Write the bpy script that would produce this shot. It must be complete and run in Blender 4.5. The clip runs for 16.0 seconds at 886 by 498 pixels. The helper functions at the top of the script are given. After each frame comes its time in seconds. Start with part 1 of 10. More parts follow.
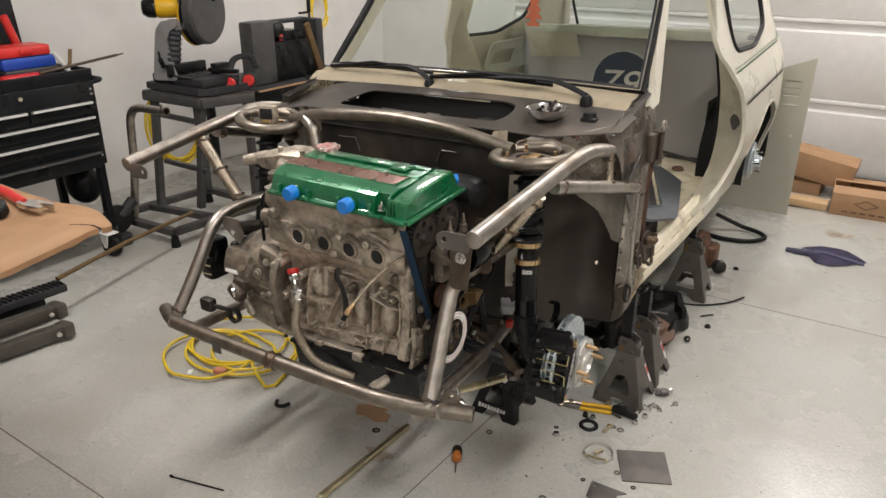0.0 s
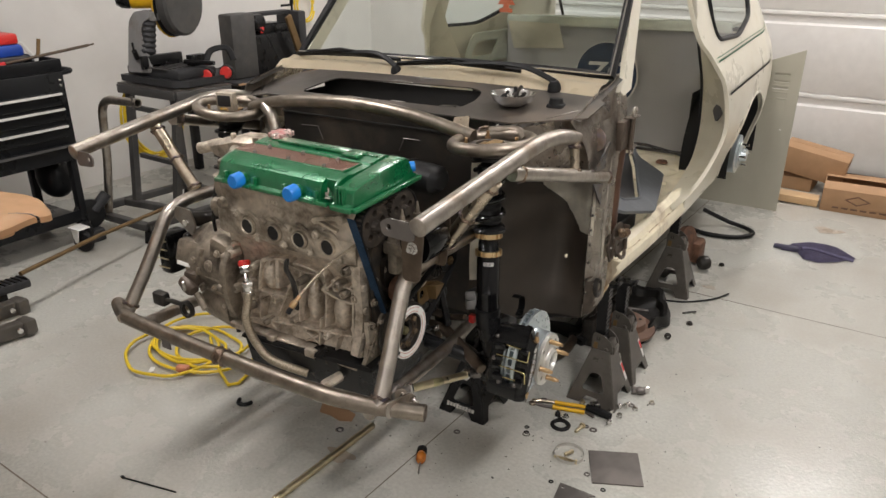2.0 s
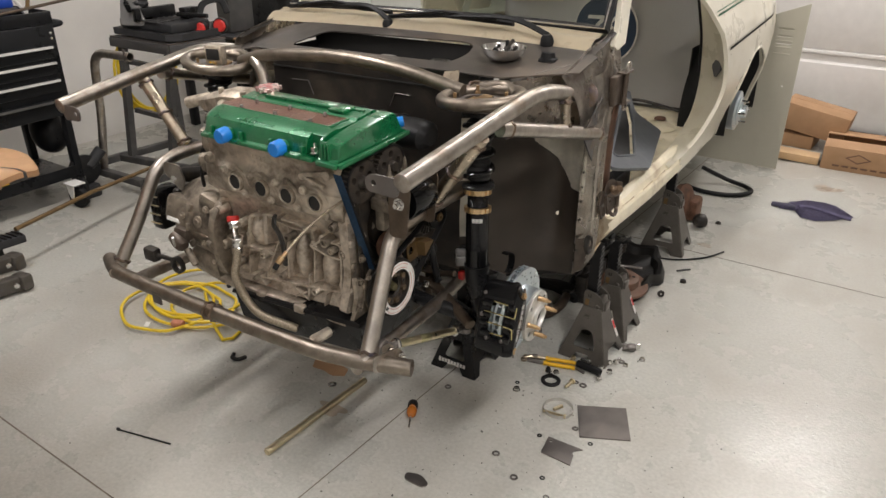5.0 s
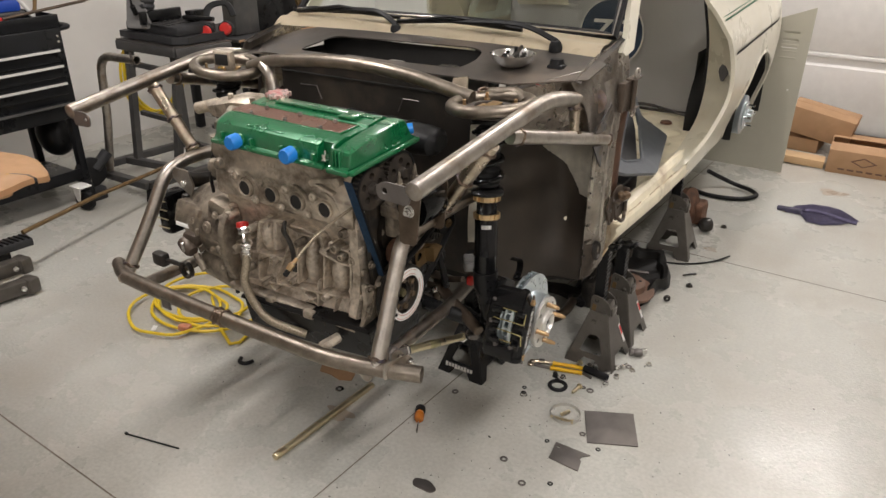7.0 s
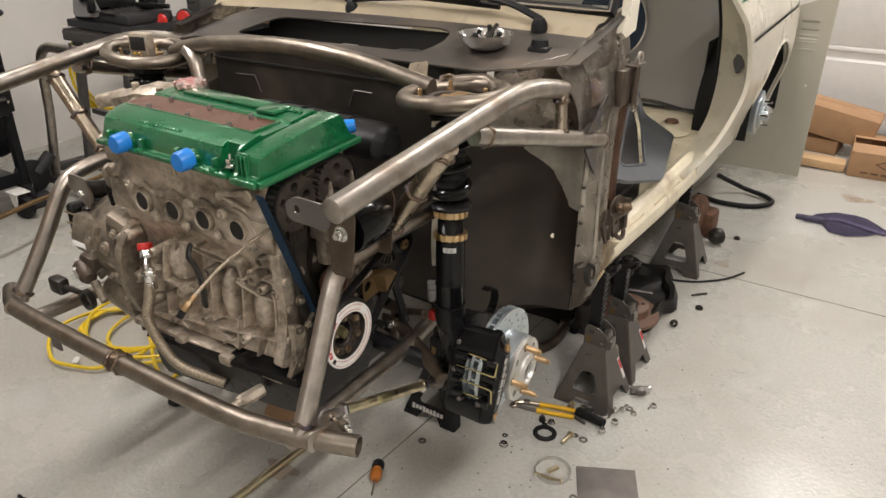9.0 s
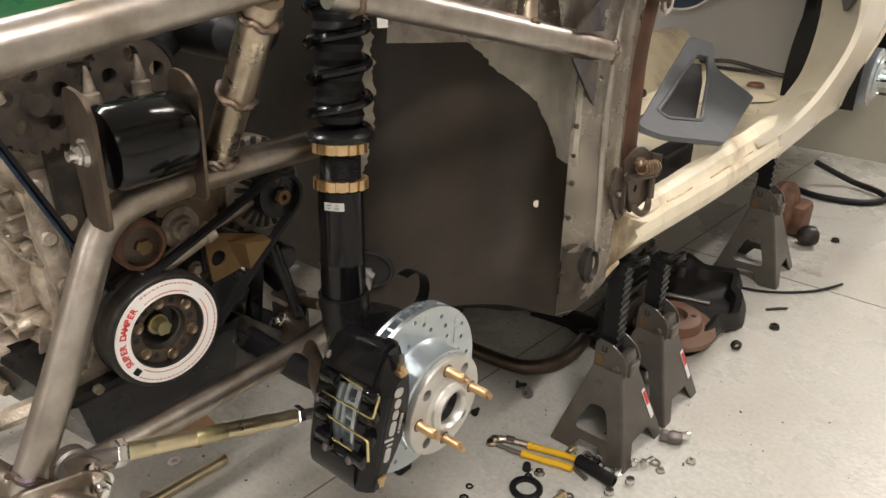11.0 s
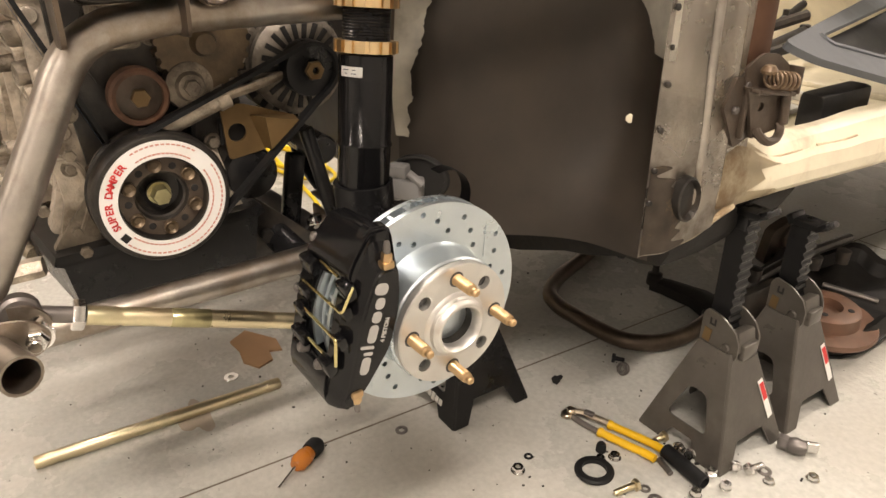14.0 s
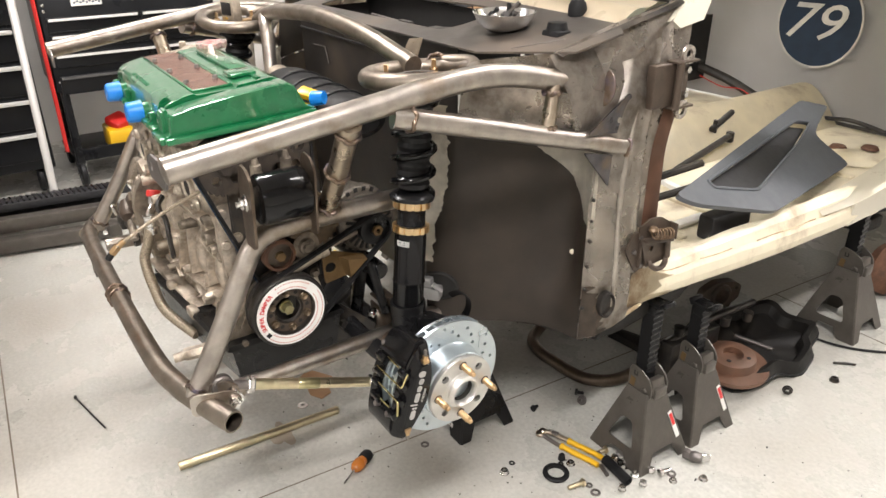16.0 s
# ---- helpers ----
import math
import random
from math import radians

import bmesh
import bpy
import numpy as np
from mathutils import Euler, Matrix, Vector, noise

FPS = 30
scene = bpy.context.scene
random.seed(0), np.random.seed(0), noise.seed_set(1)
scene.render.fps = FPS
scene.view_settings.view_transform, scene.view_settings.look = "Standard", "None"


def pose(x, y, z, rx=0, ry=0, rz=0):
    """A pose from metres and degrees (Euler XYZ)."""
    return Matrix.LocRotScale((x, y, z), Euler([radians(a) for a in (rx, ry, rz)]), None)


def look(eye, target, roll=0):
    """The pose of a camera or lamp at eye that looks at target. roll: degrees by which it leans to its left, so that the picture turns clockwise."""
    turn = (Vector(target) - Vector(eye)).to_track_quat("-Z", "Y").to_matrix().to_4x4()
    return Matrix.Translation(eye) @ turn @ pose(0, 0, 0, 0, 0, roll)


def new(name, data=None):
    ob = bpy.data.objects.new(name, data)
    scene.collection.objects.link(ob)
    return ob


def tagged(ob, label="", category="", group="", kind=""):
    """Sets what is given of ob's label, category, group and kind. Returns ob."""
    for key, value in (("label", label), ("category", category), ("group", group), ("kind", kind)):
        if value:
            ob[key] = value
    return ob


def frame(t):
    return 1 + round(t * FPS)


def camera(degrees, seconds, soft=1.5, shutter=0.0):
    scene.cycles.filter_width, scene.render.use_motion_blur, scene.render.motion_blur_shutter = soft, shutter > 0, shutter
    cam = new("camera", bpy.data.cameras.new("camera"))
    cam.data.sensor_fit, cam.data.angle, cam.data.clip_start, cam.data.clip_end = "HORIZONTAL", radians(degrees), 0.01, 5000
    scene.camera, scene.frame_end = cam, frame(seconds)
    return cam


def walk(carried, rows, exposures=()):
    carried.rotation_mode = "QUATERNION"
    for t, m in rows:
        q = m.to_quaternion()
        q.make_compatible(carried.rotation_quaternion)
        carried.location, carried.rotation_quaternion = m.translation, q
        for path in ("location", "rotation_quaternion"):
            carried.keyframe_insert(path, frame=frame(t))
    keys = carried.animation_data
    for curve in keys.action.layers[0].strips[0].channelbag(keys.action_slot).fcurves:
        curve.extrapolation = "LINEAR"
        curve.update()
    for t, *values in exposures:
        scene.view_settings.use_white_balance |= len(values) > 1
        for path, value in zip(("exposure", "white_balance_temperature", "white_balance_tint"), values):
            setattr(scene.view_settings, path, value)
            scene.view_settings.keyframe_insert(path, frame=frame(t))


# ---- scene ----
cam = camera(63.1, 16.0)
PATH = [
    (0, (0.027, 0.119, 1.538), (-0.959, 1.675, 0.759), 0.3),
    (0.5, (0.045, 0.12, 1.5), (-0.942, 1.674, 0.72), 0.3),
    (1, (0.081, 0.218, 1.492), (-0.907, 1.772, 0.714), 0.3),
    (1.5, (0.079, 0.239, 1.481), (-0.908, 1.794, 0.703), 0.4),
    (2, (0.087, 0.243, 1.481), (-0.903, 1.797, 0.703), 0.3),
    (2.5, (0.088, 0.245, 1.483), (-0.901, 1.799, 0.705), 0.3),
    (3, (0.09, 0.252, 1.471), (-0.898, 1.802, 0.684), 0.3),
    (3.5, (0.103, 0.264, 1.469), (-0.881, 1.803, 0.653), 0.3),
    (4, (0.112, 0.28, 1.475), (-0.864, 1.802, 0.618), 0.3),
    (4.5, (0.118, 0.28, 1.474), (-0.851, 1.792, 0.593), 0.3),
    (5, (0.118, 0.265, 1.477), (-0.853, 1.774, 0.592), 0.4),
    (7.5, (0.096, 0.258, 1.493), (-0.88, 1.763, 0.61), 0.4),
    (8, (0.089, 0.288, 1.48), (-0.89, 1.792, 0.598), 0.3),
    (8.5, (0.024, 0.423, 1.418), (-0.956, 1.928, 0.537), 0.4),
    (8.7, (-0.018, 0.517, 1.395), (-0.996, 2.023, 0.514), 0.4),
    (10.8, (-0.011, 1.094, 1.174), (-1.146, 2.482, 0.287), 0.3),
    (11, (-0.069, 1.204, 1.072), (-1.24, 2.563, 0.189), 0.2),
    (11.5, (-0.122, 1.354, 0.848), (-1.38, 2.632, -0.037), 0.4),
    (12, (-0.098, 1.394, 0.833), (-1.434, 2.588, -0.056), 0.2),
    (12.5, (-0.096, 1.391, 0.818), (-1.452, 2.562, -0.071), 0.2),
    (13, (-0.073, 1.391, 0.835), (-1.482, 2.496, -0.058), 0.2),
    (13.5, (-0.038, 1.401, 0.879), (-1.506, 2.422, -0.017), -0.0),
    (14, (-0.027, 1.406, 0.886), (-1.51, 2.408, -0.009), -0.0),
    (14.5, (-0.011, 1.401, 0.937), (-1.5, 2.389, 0.039), -0.1),
    (15, (0.087, 1.349, 1.081), (-1.408, 2.331, 0.187), -0.3),
    (15.5, (0.2, 1.248, 1.158), (-1.292, 2.236, 0.264), -0.2),
    (16, (0.337, 1.147, 1.313), (-1.157, 2.134, 0.422), -0.2),
]
walk(cam, [(t, look(eye, target, roll)) for t, eye, target, roll in PATH], exposures=[(0, 0.15, 6250, 11), (8.5, 0.22, 6400, 12), (9.6, 0.36, 6450, 12), (11, 0.58, 6550, 12), (11.5, 0.79, 6750, 13), (12.5, 0.88, 7300, 15), (13.5, 0.95, 7400, 16), (14.5, 1.0, 6900, 14), (15, 1.10, 6650, 13), (16, 1.06, 6250, 12)])

# ---- light ----
world = bpy.data.worlds.new("garage_world")
world.use_nodes = True
scene.world = world
world.node_tree.nodes["Background"].inputs[0].default_value = (0.75, 0.82, 1.0, 1)
world.node_tree.nodes["Background"].inputs[1].default_value = 0.06

LAMP_POWER = 43.0
# the first matches a reflected lamp; most others are unseen fill, added for brightness
LAMPS = [(-2.25, 1.35, 0.80), (-2.9, 4.5, 0.55), (0.6, 1.0, 1.0), (0.1, 5.0, 0.85), (-0.75, 3.1, 0.4), (-0.9, -1.6, 0.45), (1.7, -0.8, 0.35)]
CEIL = 2.75
for lx, ly, share in LAMPS:
    data = bpy.data.lights.new("tube_light", "AREA")
    data.shape, data.size, data.size_y = "RECTANGLE", 0.13, 1.15
    data.energy, data.color = LAMP_POWER * share, (1.0, 0.94, 0.878)
    ob = new("tube_light", data)
    ob.matrix_world = pose(lx, ly, CEIL - 0.09)

# ---- materials ----
def mat(name, col, rough=0.5, metal=0.0, var=0.15, scale=18.0, bump=0.0, bscale=90.0, dirt=None, dscale=3.5, damt=0.5, dlo=0.5, coat=0.0, rvar=0.1, spec=0.5):
    """Procedural surface: base colour with fine grain, an uneven second colour (dirt, wear) at larger size, uneven gloss, fine relief."""
    m = bpy.data.materials.new(name)
    m.use_nodes = True
    nt = m.node_tree
    n, l = nt.nodes, nt.links
    b = n["Principled BSDF"]
    tc = n.new("ShaderNodeTexCoord")
    fine = n.new("ShaderNodeTexNoise")
    fine.inputs["Scale"].default_value, fine.inputs["Detail"].default_value = scale, 6
    l.new(tc.outputs["Object"], fine.inputs["Vector"])
    ramp = n.new("ShaderNodeValToRGB")
    lo = [c * (1 - var) for c in col]
    hi = [min(1, c * (1 + var)) for c in col]
    ramp.color_ramp.elements[0].position, ramp.color_ramp.elements[1].position = 0.3, 0.7
    ramp.color_ramp.elements[0].color, ramp.color_ramp.elements[1].color = (*lo, 1), (*hi, 1)
    l.new(fine.outputs["Fac"], ramp.inputs["Fac"])
    out = ramp.outputs["Color"]
    big = n.new("ShaderNodeTexNoise")
    big.inputs["Scale"].default_value, big.inputs["Detail"].default_value, big.inputs["Roughness"].default_value = dscale, 8, 0.65
    l.new(tc.outputs["Object"], big.inputs["Vector"])
    if dirt:
        r2 = n.new("ShaderNodeValToRGB")
        r2.color_ramp.elements[0].position, r2.color_ramp.elements[1].position = dlo, dlo + 0.18
        r2.color_ramp.elements[0].color, r2.color_ramp.elements[1].color = (0, 0, 0, 1), (damt, damt, damt, 1)
        l.new(big.outputs["Fac"], r2.inputs["Fac"])
        mx = n.new("ShaderNodeMixRGB")
        mx.inputs[2].default_value = (*dirt, 1)
        l.new(r2.outputs["Color"], mx.inputs[0])
        l.new(out, mx.inputs[1])
        out = mx.outputs["Color"]
    l.new(out, b.inputs["Base Color"])
    rr = n.new("ShaderNodeMapRange")
    rr.inputs["From Min"].default_value, rr.inputs["From Max"].default_value = 0.3, 0.7
    rr.inputs["To Min"].default_value, rr.inputs["To Max"].default_value = max(0.02, rough - rvar), min(1, rough + rvar)
    l.new(big.outputs["Fac"], rr.inputs["Value"])
    l.new(rr.outputs["Result"], b.inputs["Roughness"])
    b.inputs["Metallic"].default_value = metal
    b.inputs["Coat Weight"].default_value = coat
    b.inputs["Coat Roughness"].default_value = 0.08
    b.inputs["Specular IOR Level"].default_value = spec
    if bump:
        bn = n.new("ShaderNodeTexNoise")
        bn.inputs["Scale"].default_value, bn.inputs["Detail"].default_value = bscale, 5
        l.new(tc.outputs["Object"], bn.inputs["Vector"])
        bu = n.new("ShaderNodeBump")
        bu.inputs["Strength"].default_value, bu.inputs["Distance"].default_value = bump, 0.004
        l.new(bn.outputs["Fac"], bu.inputs["Height"])
        l.new(bu.outputs["Normal"], b.inputs["Normal"])
    return m


def glow(name, col, strength):
    m = bpy.data.materials.new(name)
    m.use_nodes = True
    b = m.node_tree.nodes["Principled BSDF"]
    b.inputs["Base Color"].default_value = (*col, 1)
    b.inputs["Emission Color"].default_value = (*col, 1)
    b.inputs["Emission Strength"].default_value = strength
    return m


def glass(name, tint=(0.9, 0.95, 0.93)):
    """Thin pane: clear, with gloss that grows towards grazing angles."""
    m = bpy.data.materials.new(name)
    m.use_nodes = True
    n, l = m.node_tree.nodes, m.node_tree.links
    n.remove(n["Principled BSDF"])
    tr, gl, mx, lw = n.new("ShaderNodeBsdfTransparent"), n.new("ShaderNodeBsdfGlossy"), n.new("ShaderNodeMixShader"), n.new("ShaderNodeLayerWeight")
    pw, ad = n.new("ShaderNodeMath"), n.new("ShaderNodeMath")
    pw.operation, pw.inputs[1].default_value = "POWER", 5.0
    ad.operation, ad.inputs[1].default_value, ad.inputs[2].default_value = "MULTIPLY_ADD", 0.92, 0.06
    tr.inputs[0].default_value = (*tint, 1)
    gl.inputs["Roughness"].default_value = 0.02
    lw.inputs["Blend"].default_value = 0.5
    l.new(lw.outputs["Facing"], pw.inputs[0]), l.new(pw.outputs[0], ad.inputs[0]), l.new(ad.outputs[0], mx.inputs[0])
    l.new(tr.outputs[0], mx.inputs[1]), l.new(gl.outputs[0], mx.inputs[2])
    l.new(mx.outputs[0], n["Material Output"].inputs["Surface"])
    return m


def floor_mat():
    m = mat("epoxy_floor", (0.478, 0.476, 0.438), rough=0.28, var=0.10, scale=85, bump=0.24, bscale=95, dirt=(0.33, 0.285, 0.23), dscale=1.9, damt=0.5, dlo=0.40, rvar=0.10)
    nt = m.node_tree
    n, l = nt.nodes, nt.links
    b = n["Principled BSDF"]
    src = b.inputs["Base Color"].links[0].from_socket
    src.node.inputs[0].links[0].from_node.color_ramp.elements[1].position = 0.72
    sp = n.new("ShaderNodeTexNoise")
    sp.inputs["Scale"].default_value, sp.inputs["Detail"].default_value = 80, 4
    l.new(n["Texture Coordinate"].outputs["Object"], sp.inputs["Vector"])
    r = n.new("ShaderNodeValToRGB")
    r.color_ramp.elements[0].position, r.color_ramp.elements[1].position = 0.695, 0.76
    r.color_ramp.elements[1].color = (0.65, 0.65, 0.65, 1)
    l.new(sp.outputs["Fac"], r.inputs["Fac"])
    mx = n.new("ShaderNodeMixRGB")
    mx.inputs[2].default_value = (0.12, 0.1, 0.08, 1)
    l.new(r.outputs["Color"], mx.inputs[0]), l.new(src, mx.inputs[1])
    l.new(mx.outputs["Color"], b.inputs["Base Color"])
    return m


M_FLOOR = floor_mat()
M_JOINT = mat("floor_joint", (0.16, 0.13, 0.1), rough=0.8)
M_WALL = mat("white_wall_paint", (0.74, 0.72, 0.69), rough=0.6, var=0.03, scale=5, bump=0.05, bscale=160, dirt=(0.62, 0.6, 0.57), dscale=1.1, damt=0.5)
M_DOORW = mat("garage_door_white", (0.78, 0.76, 0.74), rough=0.4, var=0.03, dirt=(0.68, 0.64, 0.6), dscale=2, damt=0.4)
M_CEIL = mat("ceiling_paint", (0.55, 0.54, 0.53), rough=0.8, var=0.03)
M_STEEL = mat("bare_tube_steel", (0.42, 0.385, 0.345), rough=0.38, metal=1.0, var=0.2, scale=30, dirt=(0.21, 0.155, 0.105), dscale=7, damt=0.8, dlo=0.5, bump=0.08, bscale=260)
M_LOOP = mat("brown_bent_steel", (0.27, 0.235, 0.195), rough=0.42, metal=1.0, var=0.2, scale=30, dirt=(0.15, 0.115, 0.09), dscale=12, damt=0.7, bump=0.06, bscale=220)
M_BONNET = mat("greyed_cream_paint", (0.50, 0.48, 0.40), rough=0.42, var=0.04, scale=6, dirt=(0.40, 0.38, 0.31), dscale=3, damt=0.5, dlo=0.45)
M_HINGE = mat("greasy_brown_hinge", (0.085, 0.063, 0.047), rough=0.45, metal=0.4, var=0.3, scale=40, dirt=(0.03, 0.025, 0.02), dscale=20, damt=0.7, bump=0.2)
M_SCORCH = mat("blue_black_scorched_steel", (0.11, 0.105, 0.11), rough=0.36, metal=0.9, var=0.3, scale=40, dirt=(0.2, 0.15, 0.1), dscale=25, damt=0.7)
M_SILLRUST = mat("rust_stained_cream", (0.55, 0.47, 0.32), rough=0.45, var=0.1, scale=20, dirt=(0.22, 0.12, 0.05), dscale=16, damt=0.8, dlo=0.46)
M_WELD = mat("heat_tinted_weld", (0.2, 0.15, 0.11), rough=0.38, metal=1.0, var=0.4, scale=60, dirt=(0.10, 0.1, 0.16), dscale=30, damt=0.8, bump=0.5, bscale=300)
M_TINT = mat("straw_tinted_steel", (0.44, 0.375, 0.29), rough=0.32, metal=1.0, var=0.25, scale=25, dirt=(0.2, 0.14, 0.12), dscale=18, damt=0.6)
M_CREAM = mat("cream_body_paint", (0.70, 0.66, 0.54), rough=0.32, var=0.04, scale=6, dirt=(0.5, 0.4, 0.26), dscale=5, damt=0.35, dlo=0.58, coat=0.3)
M_CREAMW = mat("worn_cream_paint", (0.78, 0.71, 0.54), rough=0.36, var=0.08, scale=14, dirt=(0.30, 0.2, 0.12), dscale=6, damt=0.7, dlo=0.55, bump=0.08)
M_SCUTTLE = mat("sun_tanned_cream_paint", (0.62, 0.54, 0.40), rough=0.34, var=0.06, scale=10, dirt=(0.30, 0.19, 0.10), dscale=9, damt=0.6, dlo=0.60, coat=0.2)
M_MINT = mat("pale_green_interior_paint", (0.55, 0.58, 0.5), rough=0.45, var=0.05, dirt=(0.4, 0.38, 0.3), dscale=5, damt=0.4)
M_PRIMER = mat("dark_primer_sheet", (0.05, 0.044, 0.039), rough=0.42, var=0.25, scale=9, dirt=(0.125, 0.098, 0.073), dscale=5, damt=0.8, dlo=0.49, bump=0.06, bscale=60, rvar=0.14)
M_LINER = mat("dark_liner_panel", (0.062, 0.050, 0.040), rough=0.5, var=0.2, scale=7, dirt=(0.09, 0.07, 0.052), dscale=3, damt=0.7, dlo=0.45)
M_BARE = mat("ground_bare_sheet_metal", (0.46, 0.42, 0.37), rough=0.30, metal=0.78, var=0.24, scale=14, dirt=(0.13, 0.095, 0.065), dscale=11, damt=0.85, dlo=0.50, bump=0.06, bscale=120)
M_TORN = mat("torn_grey_sheet", (0.68, 0.64, 0.55), rough=0.45, metal=0.1, var=0.2, scale=22, dirt=(0.26, 0.22, 0.17), dscale=12, damt=0.6, dlo=0.5, bump=0.08, bscale=90)
M_RUSTP = mat("rust_brown_post", (0.17, 0.088, 0.055), rough=0.5, metal=0.2, var=0.25, scale=20, dirt=(0.12, 0.09, 0.07), dscale=8, damt=0.6)
M_GREY = mat("grey_fabric_board", (0.55, 0.54, 0.53), rough=0.55, var=0.06, scale=3, dirt=(0.50, 0.49, 0.48), dscale=2.5, damt=0.5)
M_BLUEGREY = mat("blue_grey_plastic_trim", (0.075, 0.083, 0.094), rough=0.55, var=0.08, scale=40, dirt=(0.13, 0.138, 0.147), dscale=7, damt=0.5, bump=0.05, bscale=260)
M_RUBBER = mat("black_rubber", (0.010, 0.010, 0.0105), rough=0.5, var=0.25, spec=0.25, scale=40)
M_BLACK = mat("black_satin_paint", (0.008, 0.008, 0.0085), rough=0.30, spec=0.3, var=0.2, dirt=(0.03, 0.028, 0.025), dscale=14, damt=0.4, dlo=0.58)
M_GLOSSBLK = mat("gloss_black_enamel", (0.005, 0.005, 0.0055), rough=0.14, var=0.1, spec=0.32, dirt=(0.016, 0.016, 0.016), dscale=25, damt=0.4, dlo=0.58, rvar=0.06, bump=0.03, bscale=180)
M_CHEST = mat("tool_chest_black", (0.008, 0.0085, 0.010), rough=0.3, var=0.15, rvar=0.06, spec=0.25)
M_ALU = mat("cast_aluminium", (0.53, 0.465, 0.38), rough=0.44, metal=0.7, var=0.24, scale=45, dirt=(0.13, 0.098, 0.07), dscale=14, damt=0.85, dlo=0.46, bump=0.4, bscale=300)
M_ALUD = mat("dirty_dark_aluminium", (0.30, 0.255, 0.20), rough=0.5, metal=0.6, var=0.25, scale=40, dirt=(0.06, 0.047, 0.036), dscale=13, damt=0.85, dlo=0.45, bump=0.45, bscale=240)
M_ALUX = mat("oily_grey_aluminium", (0.20, 0.175, 0.145), rough=0.5, metal=0.5, var=0.3, scale=40, dirt=(0.05, 0.04, 0.03), dscale=16, damt=0.8, dlo=0.45, bump=0.4, bscale=240)
M_CHROME = mat("bright_metal", (0.75, 0.74, 0.72), rough=0.16, metal=1.0, var=0.06, rvar=0.06)
M_MACH = mat("machined_hub", (0.64, 0.63, 0.60), rough=0.46, metal=0.9, var=0.08, scale=60, dirt=(0.5, 0.46, 0.4), dscale=15, damt=0.5)
M_ROTOR = mat("zinc_plated_rotor", (0.54, 0.6, 0.63), rough=0.32, metal=0.85, var=0.05, scale=40, dirt=(0.5, 0.57, 0.64), dscale=9, damt=0.6)
M_GOLD = mat("yellow_zinc", (0.64, 0.55, 0.37), rough=0.34, metal=1.0, var=0.12, scale=35, dirt=(0.5, 0.5, 0.3), dscale=12, damt=0.6)
M_BRASS = mat("bronze_plated_stud", (0.52, 0.36, 0.20), rough=0.38, metal=1.0, var=0.12, scale=50)
M_GREEN = mat("candy_green_valve_cover", (0.004, 0.135, 0.045), rough=0.30, metal=0.25, var=0.15, scale=30, dirt=(0.02, 0.16, 0.06), dscale=14, damt=0.6, coat=1.0, bump=0.22, bscale=110, rvar=0.08)
M_COPPER = mat("worn_copper_red_cover", (0.20, 0.088, 0.056), rough=0.25, metal=0.6, var=0.12, scale=12, dirt=(0.27, 0.19, 0.14), dscale=8, damt=0.5)
M_BLUE = mat("blue_plastic_cap", (0.01, 0.19, 0.62), rough=0.4, var=0.08)
M_OILCAP = mat("worn_oil_cap", (0.62, 0.5, 0.46), rough=0.3, metal=0.6, var=0.2, scale=50, dirt=(0.5, 0.05, 0.06), dscale=40, damt=0.9, dlo=0.45)
M_TANG = mat("oily_tan_gear", (0.13, 0.092, 0.055), rough=0.45, metal=0.5, var=0.3, scale=40, dirt=(0.05, 0.038, 0.028), dscale=16, damt=0.7, bump=0.2)
M_COLLAR = mat("pale_bronze_anodised", (0.72, 0.54, 0.31), rough=0.28, metal=1.0, var=0.1, scale=50)
M_SPRING = mat("tan_greased_spring", (0.15, 0.10, 0.06), rough=0.4, metal=0.4, var=0.3, scale=60, dirt=(0.12, 0.07, 0.04), dscale=40, damt=0.7)
M_BLOCK = mat("sand_cast_block", (0.55, 0.48, 0.395), rough=0.42, metal=0.6, var=0.24, scale=70, dirt=(0.17, 0.13, 0.09), dscale=26, damt=0.75, dlo=0.49, bump=0.32, bscale=320)
M_GREYCAST = mat("grey_cast_arm", (0.30, 0.295, 0.29), rough=0.5, metal=0.3, var=0.12, dirt=(0.16, 0.14, 0.12), dscale=9, damt=0.6)
M_PATCH = mat("freckled_dark_primer", (0.085, 0.066, 0.05), rough=0.5, var=0.3, scale=40, dirt=(0.33, 0.22, 0.12), dscale=22, damt=0.8, dlo=0.56, bump=0.08)
M_BOLTY = mat("greenish_zinc_bolt", (0.40, 0.36, 0.20), rough=0.35, metal=0.9, var=0.2, scale=60)
M_MARK = mat("grey_print", (0.36, 0.35, 0.33), rough=0.45, var=0.05)
M_CLIP = mat("brassy_wire", (0.72, 0.62, 0.30), rough=0.25, metal=1.0, var=0.06)
M_UNDER = mat("oily_black_underseal", (0.012, 0.011, 0.010), rough=0.6, var=0.3, scale=20, dirt=(0.03, 0.025, 0.02), dscale=9, damt=0.6, spec=0.3, bump=0.2)
M_STRAP = mat("dark_blue_webbing", (0.03, 0.075, 0.15), rough=0.8, var=0.2, scale=120, bump=0.3, bscale=400)
M_RED = mat("red_plastic", (0.55, 0.025, 0.02), rough=0.38, var=0.1)
M_BLUEP = mat("blue_plastic", (0.015, 0.06, 0.36), rough=0.4, var=0.1)
M_YEL = mat("yellow_cord", (0.78, 0.56, 0.02), rough=0.45, var=0.08)
M_YELP = mat("yellow_plastic", (0.72, 0.42, 0.01), rough=0.4, var=0.08)
M_ORANGE = mat("faded_orange_card", (0.5, 0.12, 0.05), rough=0.7, var=0.1)
M_AMBER = mat("amber_handle", (0.40, 0.13, 0.02), rough=0.25, var=0.12)
